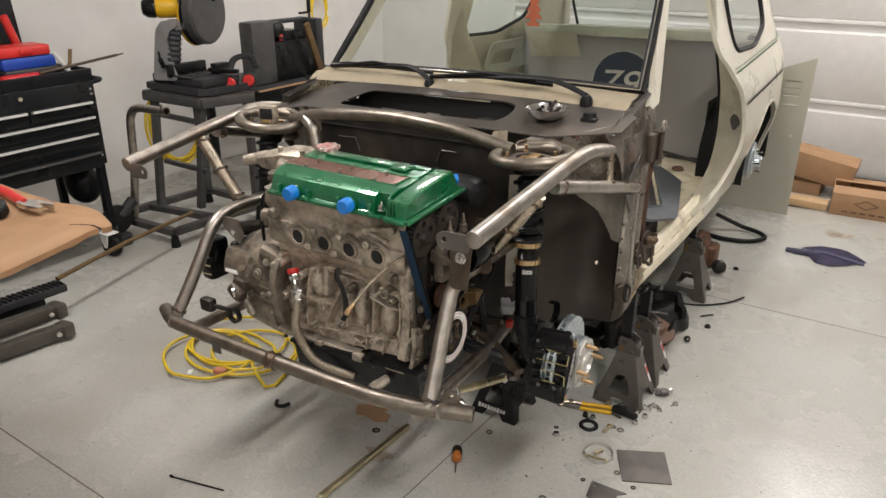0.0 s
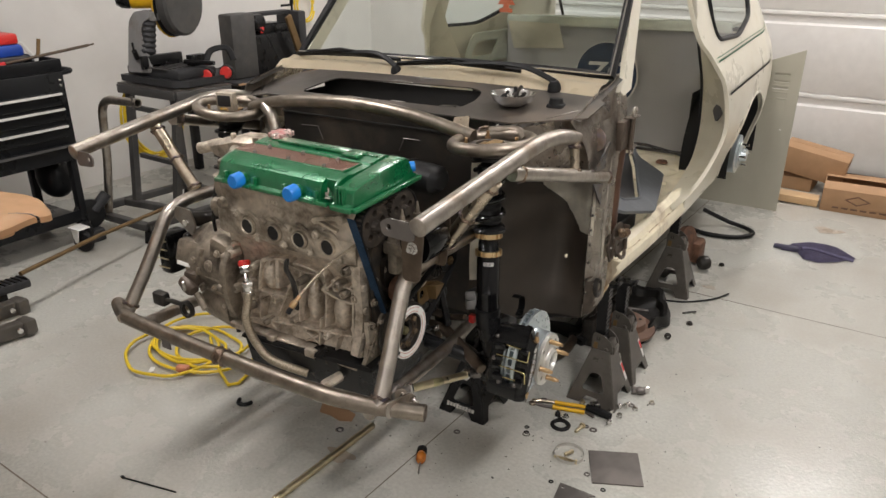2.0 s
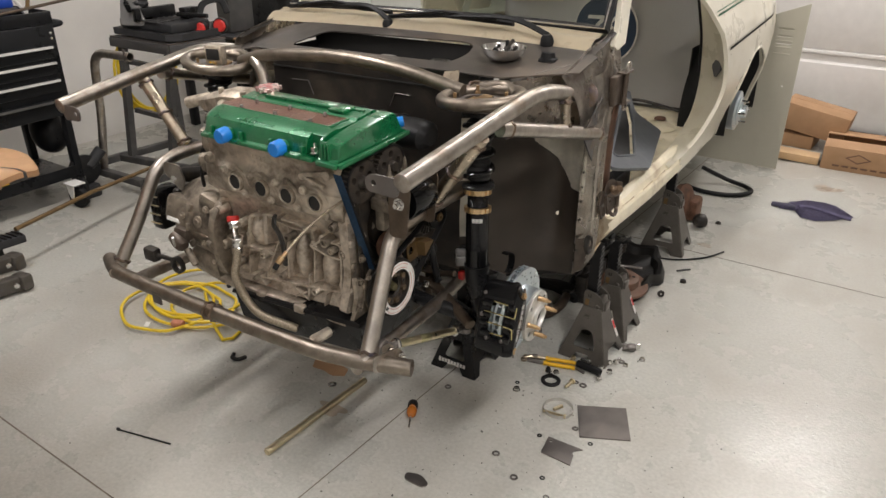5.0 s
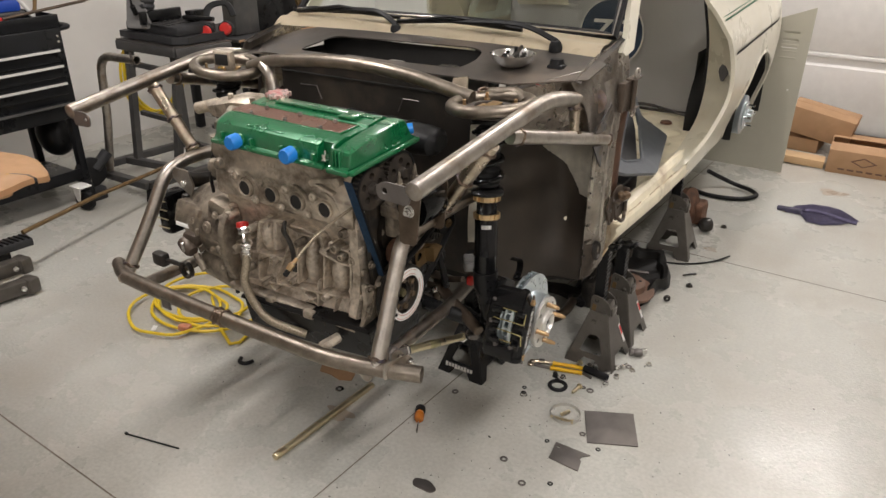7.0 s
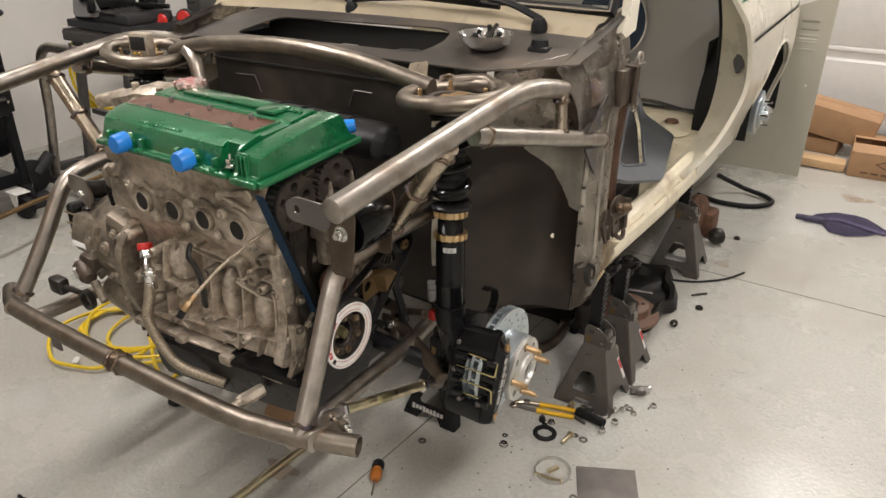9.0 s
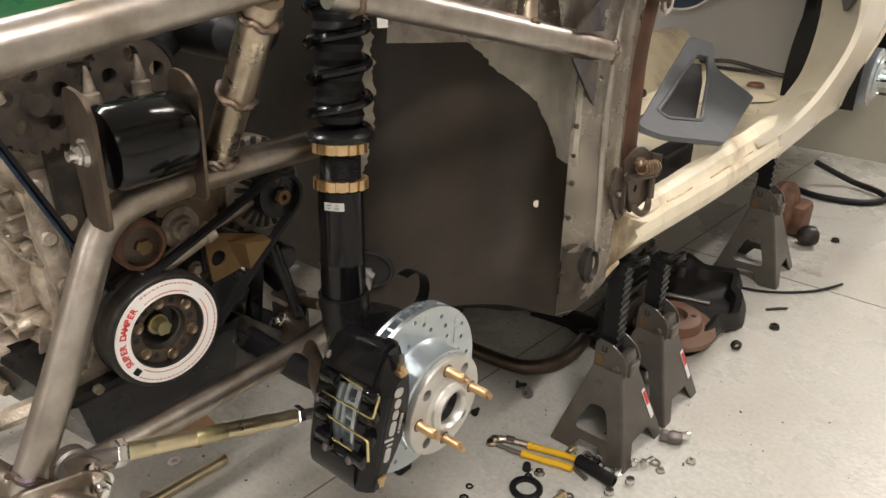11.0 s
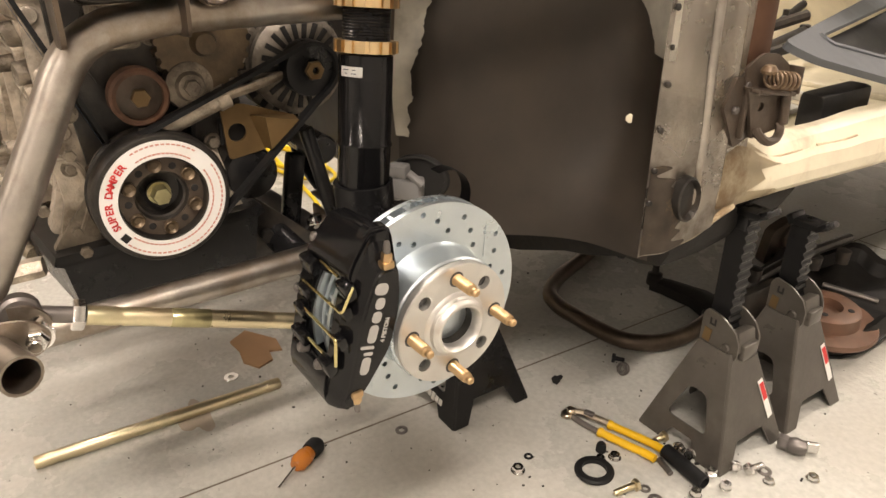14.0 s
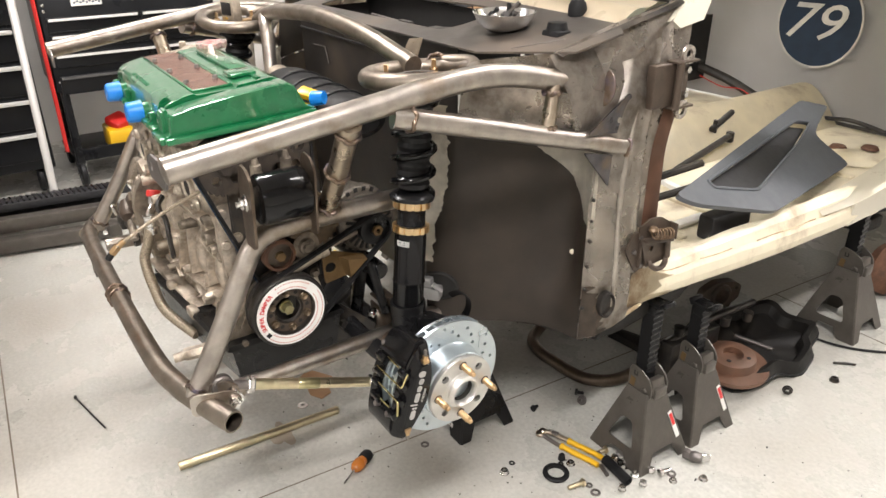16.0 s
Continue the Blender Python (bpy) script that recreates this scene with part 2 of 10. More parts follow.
M_WHITE = mat("white_plastic", (0.78, 0.77, 0.74), rough=0.45, var=0.04, dirt=(0.6, 0.55, 0.48), dscale=20, damt=0.3)
M_STAND = mat("grey_hammered_enamel", (0.10, 0.09, 0.078), rough=0.36, metal=0.35, var=0.15, scale=30, dirt=(0.06, 0.05, 0.042), dscale=8, damt=0.5, bump=0.08, bscale=150)
M_CARD = mat("brown_cardboard", (0.40, 0.24, 0.13), rough=0.85, var=0.07, scale=16, dirt=(0.34, 0.2, 0.1), dscale=5, damt=0.4)
M_WOOD = mat("pale_pine", (0.56, 0.38, 0.21), rough=0.6, var=0.14, scale=6, dirt=(0.42, 0.25, 0.12), dscale=4, damt=0.5)
M_HIDE = mat("tan_bench_cover", (0.60, 0.38, 0.21), rough=0.55, var=0.08, scale=5, dirt=(0.42, 0.24, 0.12), dscale=4.5, damt=0.6, dlo=0.48, bump=0.1, bscale=70)
M_GEAR = mat("oily_brown_gear", (0.06, 0.05, 0.042), rough=0.5, metal=0.5, var=0.3, scale=40, dirt=(0.10, 0.075, 0.05), dscale=20, damt=0.6)
M_RUST = mat("rusty_iron", (0.15, 0.075, 0.045), rough=0.7, metal=0.3, var=0.35, scale=30, dirt=(0.07, 0.045, 0.035), dscale=14, damt=0.7, bump=0.25, bscale=200)
M_BRONZE = mat("scaled_brown_tube", (0.13, 0.10, 0.075), rough=0.4, metal=0.8, var=0.25, scale=26, dirt=(0.09, 0.065, 0.05), dscale=14, damt=0.7)
M_TAN = mat("tan_plated_bracket", (0.16, 0.10, 0.042), rough=0.5, metal=0.5, var=0.2, scale=25)
M_DGREY = mat("dark_grey_plastic", (0.034, 0.034, 0.036), rough=0.55, spec=0.3, var=0.12, scale=60, bump=0.05)
M_GREYP = mat("mid_grey_metal_paint", (0.065, 0.063, 0.062), rough=0.5, var=0.15, metal=0.2, dirt=(0.11, 0.10, 0.09), dscale=12, damt=0.5)
M_GREASE = mat("oily_black_iron", (0.03, 0.027, 0.024), rough=0.42, metal=0.4, var=0.35, scale=35, dirt=(0.075, 0.058, 0.042), dscale=18, damt=0.7, bump=0.2)
M_BLUEGLOVE = mat("purple_blue_fabric", (0.105, 0.092, 0.165), rough=0.85, var=0.2, scale=60, bump=0.4, bscale=220)
M_GLOVED = mat("darker_glove_fabric", (0.055, 0.05, 0.085), rough=0.7, var=0.2, scale=60, bump=0.3, bscale=220)
M_PLATE = mat("mill_scale_plate", (0.17, 0.155, 0.145), rough=0.42, metal=0.75, var=0.15, scale=18, dirt=(0.25, 0.22, 0.2), dscale=7, damt=0.5)
M_REDTXT = mat("red_print", (0.6, 0.03, 0.03), rough=0.5)
M_NAVY = mat("navy_print", (0.012, 0.028, 0.058), rough=0.5)
M_OFFWH = mat("off_white_print", (0.62, 0.6, 0.56), rough=0.5)
M_BRAID = mat("braided_hose", (0.32, 0.27, 0.2), rough=0.4, metal=0.7, var=0.4, scale=300, bump=0.4, bscale=500)
# near-black: paints the dark inside holes, slots and hollows; also display and disc
M_DARK = mat("near_black_matte", (0.012, 0.011, 0.01), rough=0.7)
M_STAIN = mat("oil_stain_film", (0.36, 0.31, 0.25), rough=0.28, var=0.1)
M_STRIPE = mat("green_pinstripe", (0.02, 0.2, 0.1), rough=0.4)
M_SILVERBAR = mat("satin_handle", (0.72, 0.71, 0.69), rough=0.35, metal=0.45, var=0.05)
M_TUBE = glow("lamp_tube", (1.0, 0.95, 0.88), 9.0)
M_GLASS = glass("window_glass")

# ---- shape tools ----
XC = -1.2635          # the car's middle plane
ROLL = 0.019          # the car hangs a little lower on its far side


def mirrored(p):
    x = 2 * XC - p[0]
    return (x, p[1], p[2] + ROLL * (x - p[0]))


def slope(bm):
    for v in bm.verts:
        v.co.z += ROLL * (v.co.x + 0.68)
    return bm


def mirror_bm(bm):
    for v in bm.verts:
        v.co = Vector(mirrored(v.co))
    bmesh.ops.reverse_faces(bm, faces=bm.faces[:])
    return bm


def finish(bm, sharp=38):
    lim = radians(sharp)
    for f in bm.faces:
        f.smooth = True
    for e in bm.edges:
        if len(e.link_faces) == 2 and e.calc_face_angle(0) > lim:
            e.smooth = False


def part(name, bm, material, parent=None, label="", sharp=38):
    finish(bm, sharp)
    me = bpy.data.meshes.new(name)
    bm.to_mesh(me)
    bm.free()
    me.materials.append(material)
    ob = new(name, me)
    if parent is not None:
        ob.parent = parent
        if parent.parent is None:
            ob.matrix_parent_inverse = Matrix.Translation(parent.location).inverted()
    if label:
        ob["label"] = label
    return ob


def thing(name, at, label, category, group="", kind=""):
    ob = new(name)
    ob.location = at
    ob.empty_display_size = 0.05
    return tagged(ob, label, category, group, kind)


def solo(name, bm, material, label, category, group="", kind="", sharp=38):
    """A thing of one mesh, its origin at the foot of its middle."""
    lo = Vector([min(v.co[i] for v in bm.verts) for i in range(3)])
    hi = Vector([max(v.co[i] for v in bm.verts) for i in range(3)])
    at = Vector(((lo.x + hi.x) / 2, (lo.y + hi.y) / 2, lo.z))
    for v in bm.verts:
        v.co -= at
    ob = part(name, bm, material, None, "", sharp)
    ob.location = at
    return tagged(ob, label, category, group, kind)


def join(*bms):
    out = bmesh.new()
    for b in bms:
        me = bpy.data.meshes.new("tmp")
        b.to_mesh(me)
        b.free()
        out.from_mesh(me)
        bpy.data.meshes.remove(me)
    return out


def moved(bm, m):
    bm.transform(m)
    return bm


def box(c, s, bev=0.0, rot=(0, 0, 0), seg=2):
    bm = bmesh.new()
    bmesh.ops.create_cube(bm, size=1)
    for v in bm.verts:
        v.co = Vector((v.co.x * s[0], v.co.y * s[1], v.co.z * s[2]))
    if bev:
        bmesh.ops.bevel(bm, geom=bm.edges[:], offset=bev, segments=seg, profile=0.5, affect="EDGES")
    bm.transform(pose(*c, *rot))
    return bm


def frame_of(p0, p1):
    z = (Vector(p1) - Vector(p0))
    return z.length, Matrix.Translation(p0) @ z.to_track_quat("Z", "Y").to_matrix().to_4x4()


def lathe(prof, p0, p1, seg=28, closed=False):
    """Turns (radius, height) pairs round the axis from p0 towards p1. Heights are metres from p0."""
    _, m = frame_of(p0, p1)
    bm = bmesh.new()
    rings = []
    for r, h in prof:
        if r < 1e-6:
            rings.append([bm.verts.new((0, 0, h))])
        else:
            rings.append([bm.verts.new((r * math.cos(a), r * math.sin(a), h)) for a in (2 * math.pi * k / seg for k in range(seg))])
    pairs = list(zip(rings, rings[1:])) + ([(rings[-1], rings[0])] if closed else [])
    for a, b in pairs:
        for k in range(seg):
            j = (k + 1) % seg
            if len(a) == 1 and len(b) > 1:
                bm.faces.new((a[0], b[j], b[k]))
            elif len(b) == 1 and len(a) > 1:
                bm.faces.new((a[k], a[j], b[0]))
            elif len(a) > 1:
                bm.faces.new((a[k], a[j], b[j], b[k]))
    if not closed:
        for ring, flip in ((rings[0], True), (rings[-1], False)):
            if len(ring) > 1:
                bm.faces.new(ring[::-1] if flip else ring)
    bm.transform(m)
    bmesh.ops.recalc_face_normals(bm, faces=bm.faces[:])
    return bm


def rod(p0, p1, r, seg=16, bev=0.0, r1=None):
    h = (Vector(p1) - Vector(p0)).length
    r1 = r if r1 is None else r1
    prof = [(0, 0), (r - bev, 0), (r, bev), (r1, h - bev), (r1 - bev, h), (0, h)] if bev else [(0, 0), (r, 0), (r1, h), (0, h)]
    return lathe(prof, p0, p1, seg)


def ringed(p0, p1, ro, ri, seg=28, bev=0.0):
    h = (Vector(p1) - Vector(p0)).length
    return lathe([(ri, 0), (ro - bev, 0), (ro, bev), (ro, h - bev), (ro - bev, h), (ri, h)], p0, p1, seg, closed=True)


def hexa(p0, p1, r, hole=0.0):
    h = (Vector(p1) - Vector(p0)).length
    if hole:
        return lathe([(hole, 0), (r * 0.92, 0), (r, h * 0.15), (r, h * 0.85), (r * 0.92, h), (hole, h)], p0, p1, 6, closed=True)
    return lathe([(0, 0), (r * 0.92, 0), (r, h * 0.12), (r, h * 0.85), (r * 0.9, h), (0, h)], p0, p1, 6)


def rounded(pts, radius, n=6):
    """A line through pts with its corners rounded off."""
    pts = [Vector(p) for p in pts]
    out = [pts[0]]
    for i in range(1, len(pts) - 1):
        a, b, c = pts[i - 1], pts[i], pts[i + 1]
        d = min(radius, (a - b).length * 0.48, (c - b).length * 0.48)
        s, e = b + (a - b).normalized() * d, b + (c - b).normalized() * d
        out += [s.lerp(b, t).lerp(b.lerp(e, t), t) for t in (k / n for k in range(n + 1))]
    return out + [pts[-1]]


def smooth_line(pts, n=8, closed=False):
    """A curve through all pts."""
    pts = [Vector(p) for p in pts]
    out, m = [], len(pts)
    for i in range(m if closed else m - 1):
        p0 = pts[(i - 1) % m] if closed or i > 0 else pts[0]
        p1, p2 = pts[i], pts[(i + 1) % m]
        p3 = pts[(i + 2) % m] if closed or i + 2 < m else pts[-1]
        for k in range(n):
            t = k / n
            out.append(0.5 * (2 * p1 + (p2 - p0) * t + (2 * p0 - 5 * p1 + 4 * p2 - p3) * t * t + (3 * p1 - p0 - 3 * p2 + p3) * t ** 3))
    return out if closed else out + [pts[-1]]


def sweep(line, r, seg=14, closed=False, bore=0.0, flat=1.0):
    """A tube along a line of points; bore: radius of its open ends' inside; flat: squash of its section."""
    line = [Vector(p) for p in line]
    n = len(line)
    bm = bmesh.new()
    tang = [((line[(i + 1) % n] - line[i - 1]) if closed else (line[min(i + 1, n - 1)] - line[max(i - 1, 0)])).normalized() for i in range(n)]
    u = tang[0].orthogonal().normalized()
    rings = []
    for i in range(n):
        u = (u - tang[i] * u.dot(tang[i])).normalized()
        w = tang[i].cross(u)
        rings.append([bm.verts.new(line[i] + r * (math.cos(a) * u + flat * math.sin(a) * w)) for a in (2 * math.pi * k / seg for k in range(seg))])
    for i in range(n if closed else n - 1):
        a, b = rings[i], rings[(i + 1) % n]
        off = 0
        if closed and i == n - 1:
            off = min(range(seg), key=lambda o: sum((a[k].co - b[(k + o) % seg].co).length for k in range(0, seg, 3)))
        for k in range(seg):
            bm.faces.new((a[k], a[(k + 1) % seg], b[(k + 1 + off) % seg], b[(k + off) % seg]))
    if not closed:
        for ring, way, first in ((rings[0], tang[0], True), (rings[-1], -tang[-1], False)):
            if bore:
                c = sum((v.co for v in ring), Vector()) / seg
                inner = [bm.verts.new(c + (v.co - c) * (bore / r)) for v in ring]
                deep = [bm.verts.new(v.co + way * 0.12) for v in inner]
                for k in range(seg):
                    j = (k + 1) % seg
                    for q, s in ((ring, inner), (inner, deep)):
                        bm.faces.new((q[k], s[k], s[j], q[j]))
                bm.faces.new(deep)
            else:
                bm.faces.new(ring)
    bmesh.ops.recalc_face_normals(bm, faces=bm.faces[:])
    return bm


def plate(outer, holes, o, u, v, thick, bev=0.0):
    """A flat sheet with holes: outlines in (u, v) metres from o; it grows by thick along u x v."""
    o, u, v = Vector(o), Vector(u).normalized(), Vector(v).normalized()
    w = u.cross(v)
    bm = bmesh.new()
    edges = []
    for loop in [outer, *holes]:
        vs = [bm.verts.new(o + u * a + v * b) for a, b in loop]
        edges += [bm.edges.new((vs[i], vs[(i + 1) % len(vs)])) for i in range(len(vs))]
    bmesh.ops.triangle_fill(bm, edges=edges, use_beauty=True, use_dissolve=False, normal=w)
    for f in bm.faces:
        f.normal_update()
        if f.normal.dot(w) > 0:
            f.normal_flip()
    got = bmesh.ops.extrude_face_region(bm, geom=bm.faces[:])
    bmesh.ops.translate(bm, verts=[g for g in got["geom"] if isinstance(g, bmesh.types.BMVert)], vec=w * thick)
    bmesh.ops.recalc_face_normals(bm, faces=bm.faces[:])
    return bm


def circle(cx, cy, r, n=20, ry=None, a0=0.0):
    return [(cx + r * math.cos(a0 + 2 * math.pi * k / n), cy + (ry or r) * math.sin(a0 + 2 * math.pi * k / n)) for k in range(n)]


def rrect(cx, cy, w, h, r, n=4):
    pts = []
    for sx, sy, a in ((1, 1, 0), (-1, 1, 90), (-1, -1, 180), (1, -1, 270)):
        for k in range(n + 1):
            t = radians(a + 90 * k / n)
            pts.append((cx + sx * (w / 2 - r) + r * math.cos(t), cy + sy * (h / 2 - r) + r * math.sin(t)))
    return pts


def sheet(fn, nu, nv, thick=0.002):
    """A curved sheet: fn(s, t) gives its place for s and t from 0 to 1."""
    bm = bmesh.new()
    g = [[bm.verts.new(fn(i / nu, j / nv)) for j in range(nv + 1)] for i in range(nu + 1)]
    for i in range(nu):
        for j in range(nv):
            bm.faces.new((g[i][j], g[i + 1][j], g[i + 1][j + 1], g[i][j + 1]))
    if thick:
        bmesh.ops.solidify(bm, geom=bm.faces[:], thickness=thick)
    bmesh.ops.recalc_face_normals(bm, faces=bm.faces[:])
    return bm


def loft(sections):
    """A closed skin over rings of equally many points, capped at both ends."""
    bm = bmesh.new()
    rings = [[bm.verts.new(p) for p in s] for s in sections]
    n = len(rings[0])
    for a, b in zip(rings, rings[1:]):
        for k in range(n):
            bm.faces.new((a[k], a[(k + 1) % n], b[(k + 1) % n], b[k]))
    bm.faces.new(rings[0]), bm.faces.new(rings[-1][::-1])
    bmesh.ops.recalc_face_normals(bm, faces=bm.faces[:])
    return bm


def letters(text, size, thick=0.0004, bold=0.0):
    """The text as a mesh in the xy plane, its middle at the origin."""
    cu = bpy.data.curves.new("letters", "FONT")
    cu.body, cu.size, cu.extrude, cu.align_x, cu.align_y = text, size, thick, "CENTER", "CENTER"
    cu.resolution_u, cu.offset = 3, bold
    ob = bpy.data.objects.new("letters", cu)
    scene.collection.objects.link(ob)
    dg = bpy.context.evaluated_depsgraph_get()
    me = bpy.data.meshes.new_from_object(ob.evaluated_get(dg))
    bm = bmesh.new()
    bm.from_mesh(me)
    bpy.data.objects.remove(ob)
    bpy.data.meshes.remove(me)
    bpy.data.curves.remove(cu)
    return bm


def basis(o, u, v):
    """The pose whose x and y run along u and v, at o."""
    u = Vector(u).normalized()
    w = u.cross(Vector(v)).normalized()
    v = w.cross(u)
    m = Matrix((u, v, w)).transposed().to_4x4()
    m.translation = Vector(o)
    return m


def lerp(a, b, t):
    return a + (b - a) * t


def step(a, b, x):
    t = min(1, max(0, (x - a) / (b - a)))
    return t * t * (3 - 2 * t)

# ---- room ----
X0, X1, Y0, Y1 = -4.3, 3.4, -3.2, 5.85
tagged(part("floor", box(((X0 + X1) / 2, (Y0 + Y1) / 2, -0.1), (X1 - X0, Y1 - Y0, 0.2)), M_FLOOR), "light grey epoxy-coated concrete garage floor", "floor", kind="structure")
tagged(part("wall_west", box((X0 - 0.08, (Y0 + Y1) / 2, CEIL / 2), (0.16, Y1 - Y0, CEIL)), M_WALL), "white painted garage wall", "wall", kind="structure")
tagged(part("wall_east", box((X1 + 0.08, (Y0 + Y1) / 2, CEIL / 2), (0.16, Y1 - Y0, CEIL)), M_WALL), "white painted garage wall", "wall", kind="structure")
tagged(part("wall_south", box(((X0 + X1) / 2, Y0 - 0.08, CEIL / 2), (X1 - X0, 0.16, CEIL)), M_WALL), "white painted garage wall", "wall", kind="structure")
tagged(part("wall_north", join(box(((X0 - 2.9) / 2, Y1 + 0.08, CEIL / 2), (-2.9 - X0, 0.16, CEIL)), box(((2.3 + X1) / 2, Y1 + 0.08, CEIL / 2), (X1 - 2.3, 0.16, CEIL)), box((-0.3, Y1 + 0.08, 2.6), (5.2, 0.16, 0.3))), M_WALL), "white painted garage wall", "wall", kind="structure")
tagged(part("ceiling", box(((X0 + X1) / 2, (Y0 + Y1) / 2, CEIL + 0.06), (X1 - X0, Y1 - Y0, 0.12)), M_CEIL), "white painted ceiling", "ceiling", kind="structure")
gdoor = thing("garage_door", (-0.3, Y1 + 0.06, 0), "closed white sectional garage door with horizontal panels", "garage door", kind="structure")
for k in range(5):
    z0 = 0.006 if not k else 0.54 * k - 0.001
    z1 = min(2.45, 0.54 * (k + 1) - 0.003)
    yb = Y1 + 0.02
    prof = [(yb + 0.05, z0), (yb + 0.012, z0 + 0.001), (yb, z0 + 0.02), (yb, z1 - 0.09), (yb + 0.016, z1 - 0.075), (yb + 0.016, z1 - 0.035), (yb - 0.006, z1 - 0.022), (yb - 0.006, z1 - 0.006), (yb + 0.012, z1), (yb + 0.05, z1)]
    part("panel", loft([[(-2.9, y, z) for y, z in prof], [(2.3, y, z) for y, z in prof]]), M_DOORW, gdoor)
part("bottom_seal", box((-0.3, Y1 + 0.0, 0.012), (5.2, 0.03, 0.022), 0.006), M_RUBBER, gdoor, "black rubber bottom seal")
# fixtures for all of these lamps, the added fill ones too
for lx, ly, share in LAMPS:
    lamp = thing("ceiling_light", (lx, ly, CEIL - 0.08), "white ceiling lamp with a glowing tube, most of them unseen and added as fill", "ceiling light", "ceiling lights")
    part("housing", box((lx, ly, CEIL - 0.03), (0.14, 1.26, 0.05), 0.01), M_WHITE, lamp)
    for s in (-0.04, 0.04):
        part("tube", rod((lx + s, ly - 0.58, CEIL - 0.07), (lx + s, ly + 0.58, CEIL - 0.07), 0.013, 12), M_TUBE, lamp, "glowing tube")


# saw-cut joints in the slab: shallow dark grooves lie just proud as filled seams
def seam(name, a, b, w=0.004):
    a, b = Vector(a), Vector(b)
    d = (b - a).to_2d()
    L, ang = d.length, math.degrees(math.atan2(d.y, d.x))
    m = (a + b) / 2
    tagged(part(name, box((m.x, m.y, 0.0005), (L, w, 0.001), 0, (0, 0, ang)), M_JOINT), "thin dark control joint in the floor", "floor joint", kind="structure")


seam("floor_joint_1", (-1.165, -2.0, 0), (-0.765, 5.8, 0), 0.003)
seam("floor_joint_2", (-4.2, 1.075, 0), (-1.015, 0.995, 0))
seam("floor_joint_3", (-0.89, 3.398, 0), (3.3, 3.43, 0), 0.003)

# ---- car body ----
car = thing("car", (XC, 3.0, 0.35), "cream two-door hatchback shell stripped to bare metal in front", "car")
FW = 1.985     # firewall


def side_x(y, z):
    """Outer skin: plain along the sill, bulging behind the door, leaning in above the belt line."""
    bulge = math.exp(-((z - 0.78) / (0.23 if z < 0.78 else 0.36)) ** 2)
    x = -0.592 + 0.078 * step(2.95, 3.36, y) * bulge
    x -= 0.06 * step(4.2, 4.7, y)
    x -= 0.24 * max(0.0, z - 0.98)
    return x


def side_panel(outer, holes, thick=0.016, fine=0.07, dx=0.0):
    """A body side skin from an outline in (y, z)."""
    bm = bmesh.new()
    edges = []
    for loop in [outer, *holes]:
        vs = [bm.verts.new((0, a, b)) for a, b in loop]
        edges += [bm.edges.new((vs[i], vs[(i + 1) % len(vs)])) for i in range(len(vs))]
    bmesh.ops.triangle_fill(bm, edges=edges, use_beauty=True, use_dissolve=False, normal=(1, 0, 0))
    for _ in range(5):
        long = [e for e in bm.edges if e.calc_length() > fine]
        if not long:
            break
        bmesh.ops.subdivide_edges(bm, edges=long, cuts=1, use_grid_fill=True)
        bmesh.ops.triangulate(bm, faces=[f for f in bm.faces if len(f.verts) > 3])
    bmesh.ops.beautify_fill(bm, faces=bm.faces[:], edges=bm.edges[:])
    for v in bm.verts:
        v.co.x = side_x(v.co.y, v.co.z) + dx
    for f in bm.faces:
        f.normal_update()
        if f.normal.x < 0:
            f.normal_flip()
    bmesh.ops.solidify(bm, geom=bm.faces[:], thickness=thick)
    bmesh.ops.recalc_face_normals(bm, faces=bm.faces[:])
    return bm


def soft(pts, r=0.05, n=5):
    """Rounds the corners of a closed outline."""
    out = []
    m = len(pts)
    for i in range(m):
        a, b, c = Vector(pts[i - 1]), Vector(pts[i]), Vector(pts[(i + 1) % m])
        d = min(r, (a - b).length * 0.45, (c - b).length * 0.45)
        s, e = b + (a - b).normalized() * d, b + (c - b).normalized() * d
        out += [tuple(s.lerp(b, t).lerp(b.lerp(e, t), t)) for t in (k / n for k in range(n + 1))]
    return out


arch = [(3.985 + 0.30 * math.cos(radians(a)), 0.535 + 0.30 * math.sin(radians(a))) for a in range(190, -14, -8)]
rear_outline = [(3.28, 0.462), (3.50, 0.478), (3.66, 0.475)] + arch + [(4.45, 0.47), (4.66, 0.60), (4.70, 0.86), (4.66, 1.03), (4.30, 1.55), (4.05, 1.66), (2.98, 1.70), (2.74, 1.665)]
front_pillar = [(2.355, 1.118), (2.31, 1.085), (2.33, 1.07), (2.40, 1.08)]
crease = [(3.10, 1.63), (3.135, 1.30), (3.175, 1.15), (3.25, 1.08), (3.345, 0.95), (3.40, 0.82), (3.405, 0.72), (3.37, 0.63), (3.29, 0.560), (3.14, 0.519), (3.0, 0.514)]
crease = [tuple(p)[:2] for p in smooth_line([(y, z, 0) for y, z in crease], 4)]
quarter = rear_outline + front_pillar + [(2.80, 1.60), (2.98, 1.635)] + [p for p in crease if p[0] > 3.14 or p[1] > 1.0] + [(3.14, 0.50), (3.14, 0.448)]
qwin = soft([(3.36, 1.13), (3.74, 1.115), (4.03, 1.18), (4.08, 1.30), (3.86, 1.56), (3.33, 1.57)], 0.07)
